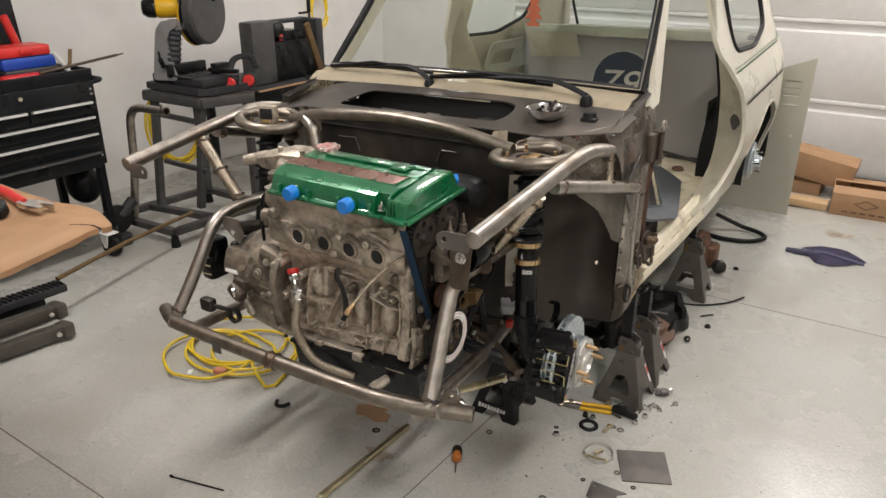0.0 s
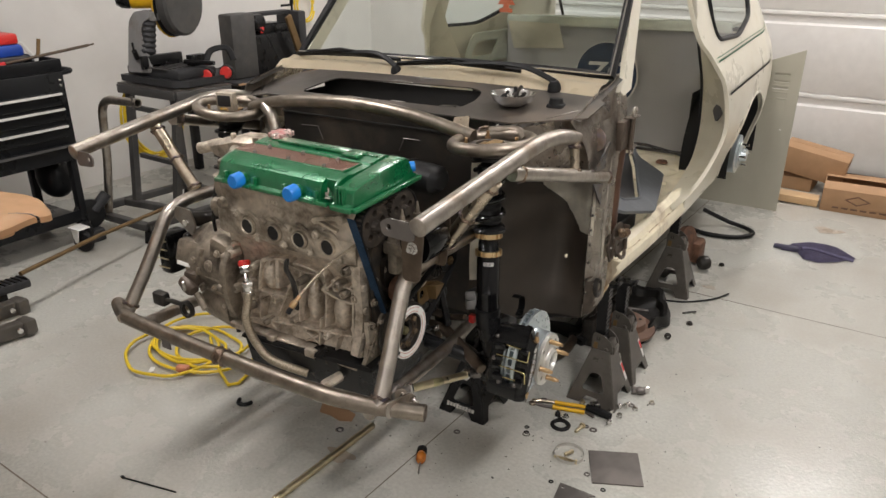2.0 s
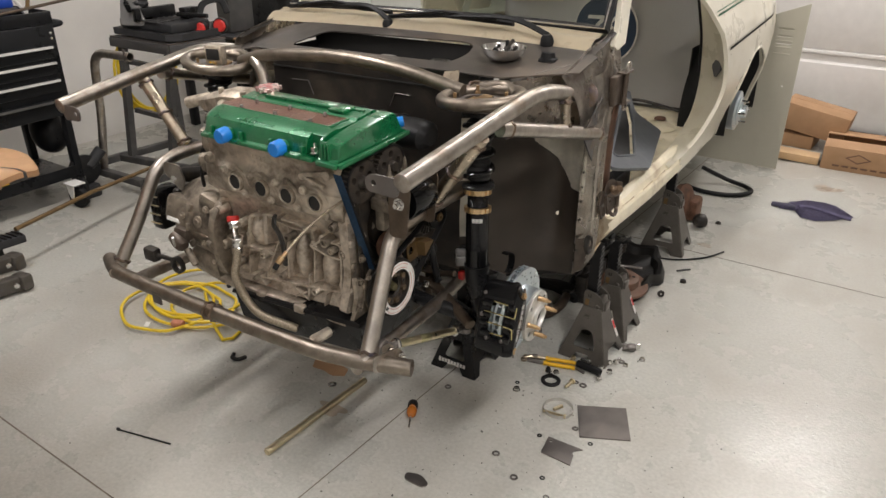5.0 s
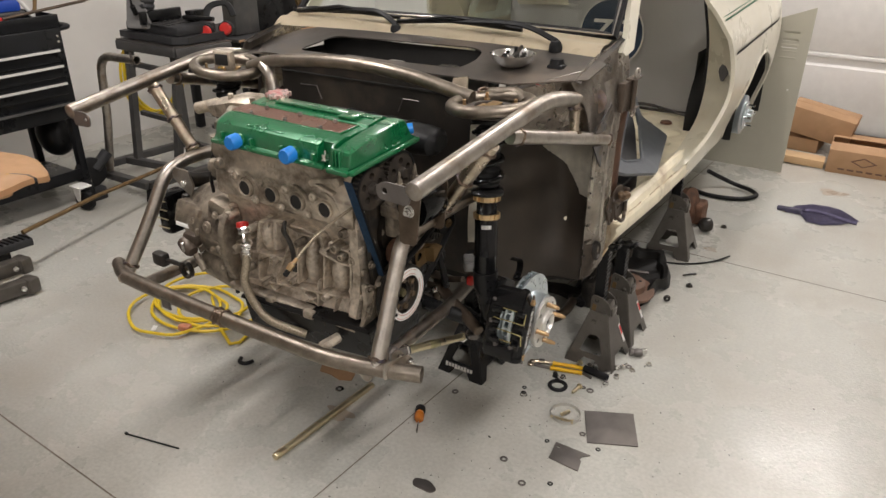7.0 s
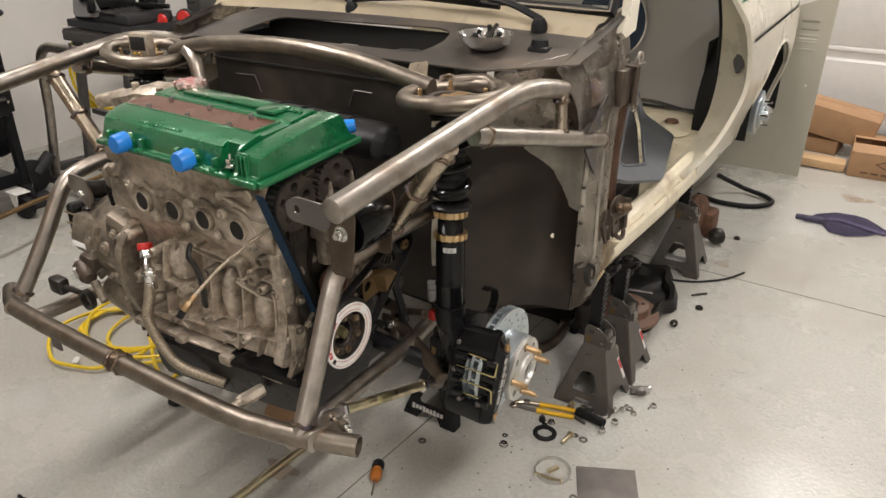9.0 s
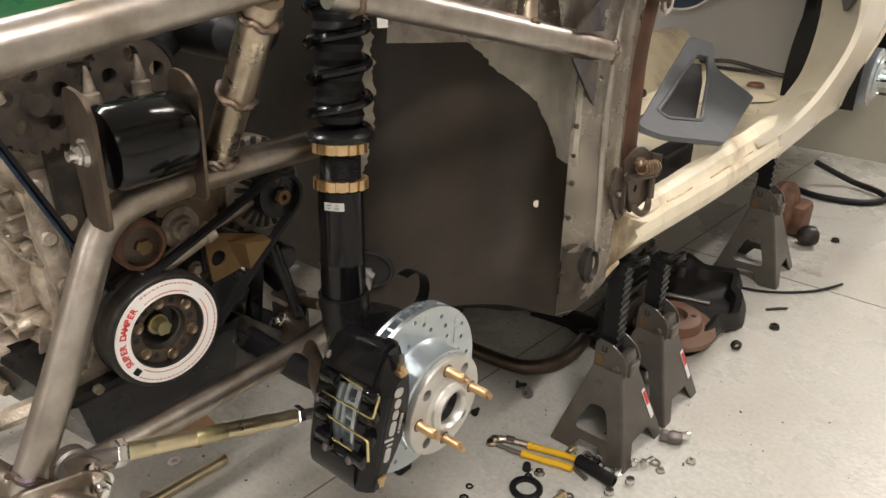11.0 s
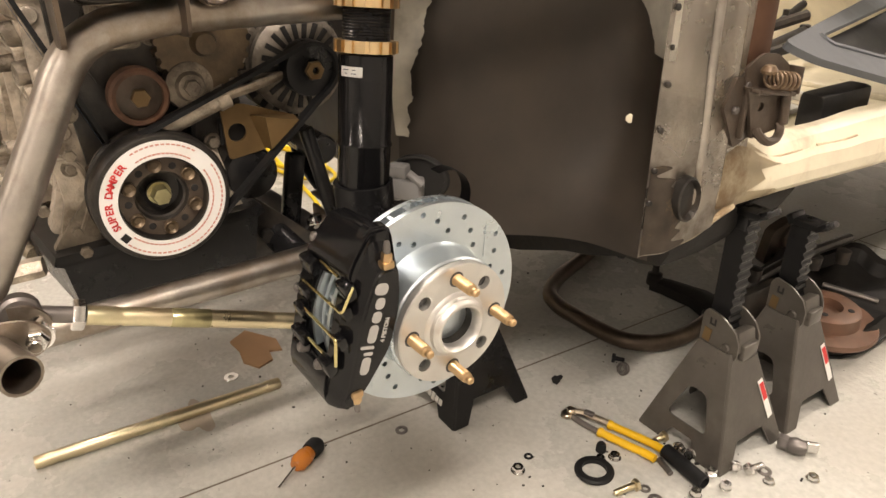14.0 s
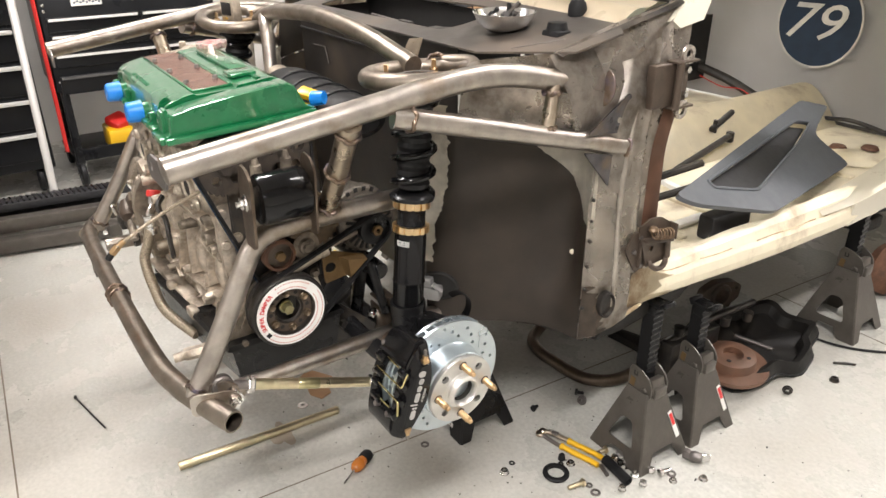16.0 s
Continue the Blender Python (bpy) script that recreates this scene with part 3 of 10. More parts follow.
for nm, flip in (("body_side", False), ("body_side", True)):
    bm = slope(side_panel(quarter, [qwin]))
    part(nm, mirror_bm(bm) if flip else bm, M_CREAM, car, "cream painted quarter panel with pillar")
    ql = [(side_x(y, z) - 0.002, y, z + ROLL * (side_x(y, z) + 0.68)) for y, z in qwin]
    if flip:
        ql = [mirrored(p) for p in ql]
    part("window_seal", sweep(ql, 0.011, 8, True), M_RUBBER, car, "black rubber window seal")
    gl = bmesh.new()
    gl.faces.new([gl.verts.new(Vector(p) + Vector((0.0, 0, 0))) for p in ql])
    bmesh.ops.triangulate(gl, faces=gl.faces[:])
    g = part("window_pane", gl, M_GLASS, car, "clear quarter window")
    g.visible_shadow = False

# inner lining of the rear side, pale green
for flip in (False, True):
    bm = slope(side_panel(soft([(3.60, 0.55), (3.68, 0.56), (3.72, 0.90), (4.24, 0.90), (4.3, 0.56), (4.6, 0.7), (4.55, 1.06), (3.60, 1.08)], 0.03), [soft([(3.66, 0.95), (3.90, 0.94), (3.92, 1.02), (3.68, 1.03)], 0.02)], 0.004, 0.09, -0.075))
    part("inner_panel", mirror_bm(bm) if flip else bm, M_MINT, car, "pale green inner side panel with an opening")
    wb = sheet(lambda s, t: (side_x(3.98, 0.7) - 0.018 - 0.22 * t, 3.985 + 0.305 * math.cos(lerp(-0.2, 3.35, s)), 0.535 + 0.305 * math.sin(lerp(-0.2, 3.35, s))), 18, 3, 0.003)
    wb = join(wb, box((side_x(3.98, 0.7) - 0.24, 4.03, 0.70), (0.004, 0.53, 0.28)))
    part("wheel_house", mirror_bm(slope(wb)) if flip else slope(wb), M_DARK, car, "dark wheel house")
    lip = [(side_x(y, z) - 0.004, y, z + ROLL * 0.1) for y, z in arch]
    part("arch_lip", sweep([mirrored(p) for p in lip] if flip else lip, 0.011, 8, flat=0.6), M_CREAM, car)

# trims on the near side
def side_strip(y0, y1, z0, z1, w, m, label, off=0.003):
    bm = sheet(lambda s, t: (side_x(lerp(y0, y1, s), lerp(z0, z1, s)) + off, lerp(y0, y1, s), lerp(z0, z1, s) + (t - 0.5) * w), 20, 1, 0.003)
    part("trim_strip", slope(bm), m, car, label)


side_strip(3.40, 4.62, 0.915, 0.955, 0.012, M_RUBBER, "dark side moulding")
side_strip(3.30, 4.6, 1.055, 1.10, 0.009, M_STRIPE, "green pinstripe")
side_strip(3.29, 4.6, 1.069, 1.114, 0.004, M_STRIPE, "green pinstripe")
# door jamb from the skin's crease to the inner edge, seal and striker
deep = [(-0.70, 3.14, 1.61), (-0.672, 3.25, 1.29), (-0.665, 3.33, 1.15), (-0.662, 3.40, 1.06), (-0.66, 3.49, 0.94), (-0.66, 3.54, 0.81), (-0.66, 3.545, 0.71), (-0.66, 3.49, 0.615), (-0.655, 3.36, 0.572), (-0.642, 3.16, 0.550), (-0.632, 3.0, 0.547)]
deep = smooth_line(deep, 4)
NJ = len(crease) - 1


def jamb(s, t):
    k = min(NJ - 1, int(s * NJ))
    f = s * NJ - k
    a = [Vector((side_x(*crease[i]) - 0.001, *crease[i])) for i in (k, k + 1)]
    a, b = a[0].lerp(a[1], f), Vector(deep[k]).lerp(Vector(deep[k + 1]), f)
    swell = 0.016 * math.sin(math.pi * t) ** 0.8
    return a.lerp(b, t) + Vector((0.7, -0.7, 0)) * swell * step(0.52, 0.62, a.z)


for flip in (False, True):
    bm = slope(sheet(jamb, 60, 14, 0.003))
    part("door_jamb", mirror_bm(bm) if flip else bm, M_CREAM, car, "cream rounded door jamb")
part("door_seal", slope(sheet(lambda s, t: (-0.662 - 0.006 * t, lerp(3.44, 3.55, step(0, 0.6, s)) + 0.004, lerp(1.03, 0.79, s)), 20, 2, 0.008)), M_RUBBER, car, "black rubber door seal")
part("door_seal", slope(sweep([Vector(p) + Vector((-0.006, 0.004, 0)) for p in deep[:22]], 0.007, 7)), M_RUBBER, car)
mS = basis((-0.574, 3.441, 0.832), (-0.14, 0.13, 0), (0.0, 0.02, 1))
st = moved(plate(soft([(0, 0.046), (0.034, 0), (0, -0.046), (-0.034, 0)], 0.014), [], (0, 0, 0), (1, 0, 0), (0, 1, 0), 0.008), mS)
sp = part("striker_plate", st, M_GREYP, car, "dark grey door striker")
part("striker_bar", moved(join(box((0, 0.004, 0.016), (0.044, 0.014, 0.018), 0.006), box((0, -0.010, 0.012), (0.034, 0.008, 0.012), 0.003)), mS), M_STAND, sp)
part("pillar_sticker", moved(join(*[box((-0.006 + 0.012 * k, 0.082, 0.006), (0.008, 0.010, 0.001)) for k in range(2)]), mS), M_GREYP, car, "small grey pillar sticker")

# sill: outer box, top flange and inner ledge
def sill_sec(y):
    zb = lerp(0.472, 0.446, step(2.2, 2.9, y))
    zc = lerp(0.534, 0.511, step(2.2, 3.0, y)) + 0.0015 * math.sin(y * 41)
    up = 0.038 * step(2.385, 2.265, y)
    zi = 0.546 + up
    return [(-0.607, y, zb - 0.004), (-0.595, y, zb), (-0.587, y, zb + 0.010), (-0.584, y, zb + 0.028), (-0.587, y, zc - 0.014 + up * 0.7), (-0.593, y, zc - 0.003 + up), (-0.598, y, zc - 0.006 + up), (-0.603, y, zc + 0.004 + up), (-0.608, y, lerp(zc + up, zi, 0.6)), (-0.622, y, zi), (-0.634, y, zi + 0.003 + 0.002 * math.sin(y * 29)), (-0.639, y, zi - 0.002), (-0.643, y, zi - 0.03), (-0.69, y, 0.496), (-0.705, y, zb + 0.02), (-0.64, y, zb - 0.003)]


ys = [2.238 + 0.02 * i for i in range(7)] + [2.395 + 0.045 * i for i in range(17)] + [3.15, 3.2, 3.25, 3.30]
for a_, b_ in ((2.335, 2.46), (2.50, 2.62), (2.72, 2.98), (3.02, 3.20)):
    part("seam_rust", slope(sweep([(-0.5985, y, sill_sec(y)[6][2] + 0.002) for y in (lerp(a_, b_, k / 8) for k in range(9))], 0.0022, 6)), M_SILLRUST, car, "rusted seam along the sill")
part("sill_lip", slope(sweep(smooth_line([(-0.598, 2.165, 0.440), (-0.594, 2.21, 0.446), (-0.591, 2.25, 0.462), (-0.590, 2.29, 0.474)], 5), 0.006, 8)), M_SILLRUST, car, "rust-stained lower lip of the pillar")
part("sill", slope(loft([sill_sec(y) for y in ys])), M_CREAMW, car, "cream painted sill with scuffed top flange", 16)
bm = slope(loft([[mirrored(p) for p in sill_sec(y)] for y in ys]))
part("sill", slope(bm), M_CREAMW, car)

def sill_stain(s, t):
    k = t * 7
    y = 2.243 + (0.075 + 0.030 * math.sin(t * 17) + 0.022 * math.sin(t * 41 + 1) + 0.05 * (1 - t)) * s
    q = sill_sec(y)
    p = Vector(q[1 + int(min(k, 6.99))]).lerp(Vector(q[2 + int(min(k, 6.99))]), k - int(min(k, 6.99)))
    return (p.x + 0.0016, p.y, p.z)


part("rust_stain", slope(sheet(sill_stain, 10, 28, 0.0006)), M_SILLRUST, car, "rust-brown stain at the sill's front end")

# hinge post
rng = random.Random(4)
jag = [rng.uniform(-0.008, 0.012) for _ in range(40)]
def post(s, t):
    """Hinge pillar skin: from the liner's seam round to the rolled edge."""
    z = lerp(0.432 + 0.035 * t, lerp(1.02, 1.09, t), s)
    y0 = 2.118 + 0.012 * step(0.7, 1.0, z) + 0.05 * step(0.86, 1.05, z)
    y1 = 2.305 - 0.012 * step(0.62, 0.8, z) + 0.02 * step(0.92, 1.08, z)
    x = -0.606 + 0.016 * step(0.0, 0.18, t) + 0.007 * math.exp(-((t - 0.62) / 0.035) ** 2) * step(0.47, 0.52, z) - 0.004 * step(0.66, 0.72, t) + 0.006 * math.sin(math.pi * t) - 0.018 * max(0.0, z - 0.95) / 0.1
    dent = math.exp(-((lerp(y0, y1, t) - 2.165) / 0.022) ** 2 - ((z - 0.53) / 0.03) ** 2)
    return (x - 0.004 * dent, lerp(y0, y1, t), z)


for flip in (False, True):
    bm = slope(sheet(post, 48, 44, 0.004))
    part("hinge_post", mirror_bm(bm) if flip else bm, M_BARE, car, "hinge pillar ground to bare metal")
    def overspray(s_, t_):
        edge_ = 0.30 + 0.06 * math.sin(s_ * 13) * math.sin(s_ * 29 + 1) + 0.03 * math.sin(s_ * 47) - 0.20 * s_
        x_, y_, z_ = post(lerp(0.004, 0.22, s_), lerp(0.004, max(0.05, edge_), t_))
        return (x_ + 0.0022, y_, z_)
    bm = slope(sheet(overspray, 40, 12, 0.0008))
    part("overspray_patch", mirror_bm(bm) if flip else bm, M_PATCH, car, "dark primer overspray with rust freckles")
    bead = slope(sweep(smooth_line([(-0.593, 2.205, 0.478), (-0.588, 2.196, 0.490), (-0.5875, 2.193, 0.55), (-0.587, 2.191, 0.616), (-0.586, 2.184, 0.695), (-0.586, 2.182, 0.767), (-0.588, 2.19, 0.85), (-0.591, 2.205, 0.93), (-0.600, 2.235, 0.995), (-0.612, 2.285, 1.045)], 6), 0.0072, 10))
    part("rolled_bead", mirror_bm(bead) if flip else bead, M_STEEL, car, "bright rolled bead up the pillar")
    foot = slope(lathe([(0, 0.006), (0.012, 0.005), (0.020, 0.001), (0.024, -0.004)], (-0.594, 2.192, 0.482), (-0.5, 2.192, 0.482), 16))
    part("bead_foot", mirror_bm(foot) if flip else foot, M_BARE, car)
    cyl = loft([[(-0.590 + dx_, 2.172 + q * 0.021 * math.cos(a) + 0.006 * math.sin(a) * q * -0.4, 0.516 + q * 0.030 * math.sin(a)) for a in (k * math.pi / 12 for k in range(24))] for dx_, q in ((-0.004, 1.1), (0.013, 1.08), (0.015, 1.0), (0.010, 0.92), (0.006, 0.88), (0.006, 0.02))])
    part("post_plug", mirror_bm(cyl) if flip else cyl, M_GREASE, car, "dark plug in the pillar hole")
for flip in (False, True):
    for tri_, hole_ in (([(2.080, 0.905), (2.184, 0.972), (2.200, 0.893)], (2.160, 0.922)), ([(2.075, 0.872), (2.205, 0.842), (2.190, 0.764), (2.165, 0.77)], (2.165, 0.835))):
        bm = plate(soft(tri_, 0.008, 3), [circle(hole_[0], hole_[1], 0.006, 12)], (-0.592, 0, 0), (0, 1, 0), (0, 0, 1), 0.004)
        part("gusset_plate", mirror_bm(bm) if flip else bm, M_SCORCH, car, "scorched triangular gusset with a hole")
    wl = sweep(smooth_line([(-0.598, 2.195, 0.76), (-0.594, 2.20, 0.80), (-0.594, 2.205, 0.84)], 6), 0.010, 8)
    part("gusset_weld", mirror_bm(wl) if flip else wl, M_WELD, car)
    # dark raised dots painting the perforations along the flange
    for k in range(6):
        c = Vector((-0.600, 2.126 - 0.0015 * abs(k - 4), 0.52 + 0.047 * k + jag[k + 3]))
        bm = lathe([(0, 0.002), (0.003, 0.0015), (0.0045, 0)], c, c + Vector((0.7, -0.7, 0)), 8)
        part("spot_weld", mirror_bm(bm) if flip else bm, M_GREASE, car)
part("rust_strip", sheet(lambda s, t: (-0.590 + 0.006 * t + 0.004 * math.sin(math.pi * t), 2.262 + 0.040 * t * (1 - 0.2 * s) + 0.035 * step(0.55, 1, s), lerp(0.60, 1.0, s)), 16, 5, 0.003), M_RUSTP, car, "rust-brown inner pillar edge")


upper = part("door_hinge", join(box((-0.580, 2.252, 0.976), (0.022, 0.058, 0.084), 0.004), box((-0.578, 2.300, 0.976), (0.005, 0.052, 0.088), 0.002), box((-0.572, 2.300, 1.020), (0.03, 0.062, 0.005), 0.002), box((-0.572, 2.300, 0.932), (0.03, 0.062, 0.005), 0.002), rod((-0.562, 2.282, 0.928), (-0.562, 2.282, 1.024), 0.008, 12, 0.002)), M_HINGE, car, "greasy brown open door hinge")
for z in (1.033, 0.924):
    part("hinge_eye", join(ringed((-0.568, 2.303, z), (-0.562, 2.303, z), 0.017, 0.009, 20), box((-0.566, 2.303, z - 0.014 * (1 if z > 0.95 else -1)), (0.004, 0.03, 0.010), 0.001)), M_BARE, upper)
for z in (1.0, 0.952):
    part("bolt", hexa((-0.577, 2.318, z), (-0.568, 2.318, z), 0.007), M_CHROME, upper)
lower_hinge = part("door_hinge", plate(soft([(2.206, 0.635), (2.224, 0.672), (2.264, 0.669), (2.274, 0.588), (2.240, 0.577)], 0.003, 2), [], (-0.579, 0, 0), (0, 1, 0), (0, 0, 1), 0.006), M_HINGE, car, "greasy brown door hinge with a coil spring")
part("leaf", join(plate(soft([(2.236, 0.660), (2.322, 0.640), (2.330, 0.594), (2.262, 0.588)], 0.002, 2), [circle(2.27, 0.630, 0.0065, 14)], (-0.568, 0, 0), (0, 1, 0), (0, 0, 1), 0.005), box((-0.576, 2.245, 0.622), (0.020, 0.006, 0.065), 0.002)), M_HINGE, lower_hinge)
part("spring_bracket", join(plate(soft([(2.236, 0.684), (2.268, 0.698), (2.300, 0.694), (2.330, 0.676), (2.336, 0.640), (2.300, 0.636), (2.240, 0.652)], 0.005, 2), [], (-0.574, 0, 0), (0, 1, 0), (0, 0, 1), 0.004), box((-0.562, 2.285, 0.648), (0.024, 0.085, 0.006), 0.002, (-10, 0, 0)), box((-0.562, 2.333, 0.658), (0.022, 0.004, 0.036), 0.001)), M_HINGE, lower_hinge)
part("spring", sweep([(-0.553 + 0.011 * math.cos(a), 2.262 + 0.0016 * a, 0.669 + 0.011 * math.sin(a) - 0.0003 * a) for a in (k * 0.45 for k in range(76))], 0.0021, 6), M_SPRING, lower_hinge, "tan-greased coil spring")
part("grease_lump", lathe([(0, 0.012), (0.007, 0.010), (0.011, 0.004), (0.010, 0)], (-0.556, 2.262, 0.676), (-0.556, 2.262, 0.7), 10), M_SPRING, lower_hinge, "tan grease")
part("check_loop", sweep(smooth_line([(-0.562, 2.268, 0.600), (-0.557, 2.268, 0.594), (-0.553, 2.283, 0.583), (-0.553, 2.303, 0.583), (-0.556, 2.314, 0.593), (-0.561, 2.316, 0.602)], 6), 0.006, 8), M_HINGE, lower_hinge)
part("hinge_pin", rod((-0.556, 2.318, 0.600), (-0.556, 2.312, 0.650), 0.0065, 12, 0.002), M_HINGE, lower_hinge)
for y_, z_ in ((2.228, 0.630), (2.250, 0.592), (2.244, 0.660)):
    part("bolt", hexa((-0.574, y_, z_), (-0.568, y_, z_), 0.0055), M_PLATE, lower_hinge)

# firewall, wheel well liner, lower corner
part("firewall", slope(sheet(lambda s, t: (lerp(-1.66, -0.875, s), FW + 0.03 * (1 - t) ** 2, lerp(0.40, 1.035, t)), 16, 10, 0.004)), M_PRIMER, car, "dark primed firewall")
for line_ in ([(-1.579, 0.929), (-1.508, 0.933), (-1.490, 0.891)], [(-1.183, 0.899), (-1.164, 0.940), (-1.108, 0.941)]):
    part("scratch", sweep([(x, FW - 0.0015, z) for x, z in line_], 0.0016, 5), M_PLATE, car, "bright cut line in the primer")
torn = [random.Random(31 + k).uniform(-1, 1) for k in range(220)]


def rag(s, amp):
    """Uneven torn outline: straight runs between random points at four sizes."""
    def at(q):
        k = int(q)
        return lerp(torn[k % 220], torn[(k + 1) % 220], q - k)
    return amp * (at(s * 7 + 3) + 0.55 * at(s * 19 + 40) + 0.35 * at(s * 47 + 90) + 0.18 * at(s * 110 + 7))


def well(s, t):
    """Rear of the wheel well: a hollow sheet from beside the strut round to the hinge post."""
    bulge = 0.115 * math.sin(math.pi * min(1, max(0, s))) ** 1.4 * (0.42 + 0.58 * step(0.0, 0.38, t))
    return (lerp(-0.835, -0.600, s), lerp(1.945, 2.132, s) + bulge, lerp(0.427, 0.90, t))


for flip in (False, True):
    bm = sheet(lambda s, t: well(lerp(-0.2, 1, s), t), 28, 14, 0.004)
    part("wheel_well", mirror_bm(bm) if flip else bm, M_LINER, car, "dark brown-black wheel well panel")
    # torn strip of lighter sheet left beside the strut and at the upper corner
    def flap(s, t):
        z = lerp(0.575, 0.93, s)
        edge_k = lerp(-0.105, 0.02, step(0.57, 0.88, z)) + rag(s, 0.026)
        x, y, _ = well(lerp(-0.19, edge_k, t), 1)
        return (x + 0.004 + 0.003 * step(0.7, 1, t) * math.sin(37 * s), y - 0.010 - 0.004 * math.sin(9 * s) - 0.004 * step(0.6, 1, t), z)
    bm = sheet(flap, 190, 4, 0.002)
    part("torn_edge", mirror_bm(bm) if flip else bm, M_TORN, car, "torn grey sheet edge")
    def corner(s, t):
        zz = lerp(0.70, 0.915, s)
        line = ((0.60, 0.99), (0.64, 0.95), (0.69, 0.85), (0.735, 0.71), (0.77, 0.57), (0.80, 0.47), (0.84, 0.34), (0.88, 0.28), (0.95, 0.25))
        edge_k = next(lerp(a[1], b[1], (zz - a[0]) / (b[0] - a[0])) for a, b in zip(line, line[1:]) if zz <= b[0])
        x, y, z = well(lerp(edge_k + rag(s + 1.37, 0.020), 1.0, t), (zz - 0.427) / 0.473)
        return (x + 0.005, y - 0.006, zz)
    bm = sheet(corner, 160, 8, 0.002)
    part("torn_edge", mirror_bm(bm) if flip else bm, M_TORN, car, "ragged bare metal corner")
    ap = sheet(lambda s, t: (lerp(-0.80, -0.612, s), lerp(1.93, 2.13, s) + 0.02 * t, lerp(0.885, lerp(1.02, 1.055, s), t)), 14, 6, 0.004)
    part("inner_fender", mirror_bm(ap) if flip else ap, M_BARE if not flip else M_PRIMER, car, "ground inner fender panel")
# solid near-black disc on the liner paints the depth of a hole
hole_ = loft([[(-0.858 + 0.78 * q * 0.040 * math.cos(a) + 0.62 * d_, 1.927 + 0.62 * q * 0.040 * math.cos(a) - 0.78 * d_, 0.512 + q * 0.031 * math.sin(a)) for a in (k * math.pi / 12 for k in range(24))] for q, d_ in ((1.15, 0.0), (1.1, 0.006), (1.0, 0.007), (0.96, 0.002), (0.02, 0.0015))])
part("shaft_hole", hole_, M_DARK, car, "rimmed solid disc painting a dark hole in the wheel well")
part("hole_bracket", join(box((-0.862, 1.905, 0.500), (0.050, 0.030, 0.030), 0.004, (0, 0, 38)), box((-0.872, 1.900, 0.524), (0.030, 0.024, 0.020), 0.005, (0, 0, 38)), rod((-0.845, 1.90, 0.528), (-0.832, 1.915, 0.512), 0.006, 8)), M_GREYCAST, car, "grey machined bracket in the hole")
part("chip", lathe([(0, 0.0008), (0.006, 0.0008), (0.007, 0)], (-0.686, 2.163, 0.602), (-0.6, 2.05, 0.602), 7), M_CREAMW, car, "chipped paint spot")
part("toe_plate", slope(sheet(lambda s, t: (lerp(-1.86, -0.66, s), lerp(2.155, 2.32, t), lerp(0.445, 0.49, t)), 8, 5, 0.004)), M_UNDER, car)
# bare corner between cowl, pillar foot and hinge post
def cowl_corner(s, t):
    top_ = Vector((-0.650, lerp(2.03, 2.405, s), lerp(1.046, 1.128, s ** 0.8)))
    low_ = Vector((-0.600, lerp(2.06, 2.315, s), lerp(0.90, 0.965, s)))
    return top_.lerp(low_, t) + Vector((0.014 * math.sin(math.pi * t) + 0.004 * math.sin(11 * s + 3 * t), 0, 0))


for flip in (False, True):
    bm = slope(sheet(cowl_corner, 24, 12, 0.004))
    part("cowl_corner", mirror_bm(bm) if flip else bm, M_BARE, car, "ground bare metal cowl corner")
    bm = slope(sheet(lambda s, t: (lerp(-0.668, -0.628, t), lerp(2.04, 2.37, s), lerp(1.046, 1.118, s) + 0.003 * math.sin(math.pi * t)), 16, 5, 0.002))
    part("cowl_edge", mirror_bm(bm) if flip else bm, M_PRIMER, car, "dark rolled cowl edge")
part("cross_member", loft([[(x, 2.172, 0.446), (x, 2.168, lerp(z, 0.446, 0.5)), (x, 2.178, z + 0.006), (x, 2.20, z), (x, 2.30, z + 0.004), (x, 2.33, z + 0.03), (x, 2.33, 0.446)] for x, z in ((-1.86, 0.41), (-1.60, 0.34), (-1.30, 0.27), (-1.02, 0.262), (-0.92, 0.292), (-0.806, 0.338), (-0.748, 0.354), (-0.68, 0.381), (-0.635, 0.402))]), M_UNDER, car, "oily black cross member behind the liner")
part("subframe", slope(join(box((XC, 2.22, 0.435), (0.92, 0.18, 0.03), 0.01), box((-0.86, 2.42, 0.40), (0.10, 0.5, 0.05), 0.015), box((2 * XC + 0.86, 2.42, 0.40), (0.10, 0.5, 0.05), 0.015), rod((XC - 0.5, 2.12, 0.435), (XC + 0.5, 2.12, 0.435), 0.018, 14))), M_UNDER, car, "oily black subframe under the toe board")

part("floor_rail", slope(join(loft([[(x, y, z) for x, z in ((-0.630, 0.44), (-0.627, 0.400 + q), (-0.640, 0.374 + q), (-0.68, 0.362 + q), (-0.74, 0.360 + q), (-0.79, 0.372 + q), (-0.812, 0.40 + q), (-0.82, 0.44))] for y, q in ((2.205, 0.02), (2.215, 0.002), (2.30, 0.0), (2.50, 0.025), (2.52, 0.04))]), rod((-0.70, 2.20, 0.385), (-0.70, 2.19, 0.385), 0.014, 12, 0.002))), M_UNDER, car, "oily black rail end under the floor")
# cowl with its long slot, cream strip, windscreen
def cream_front(x):
    return 2.235 - 0.03 * abs(x - XC) ** 2 / 0.38


def cowl_z(x, y):
    return 1.036 + 0.20 * (y - FW)


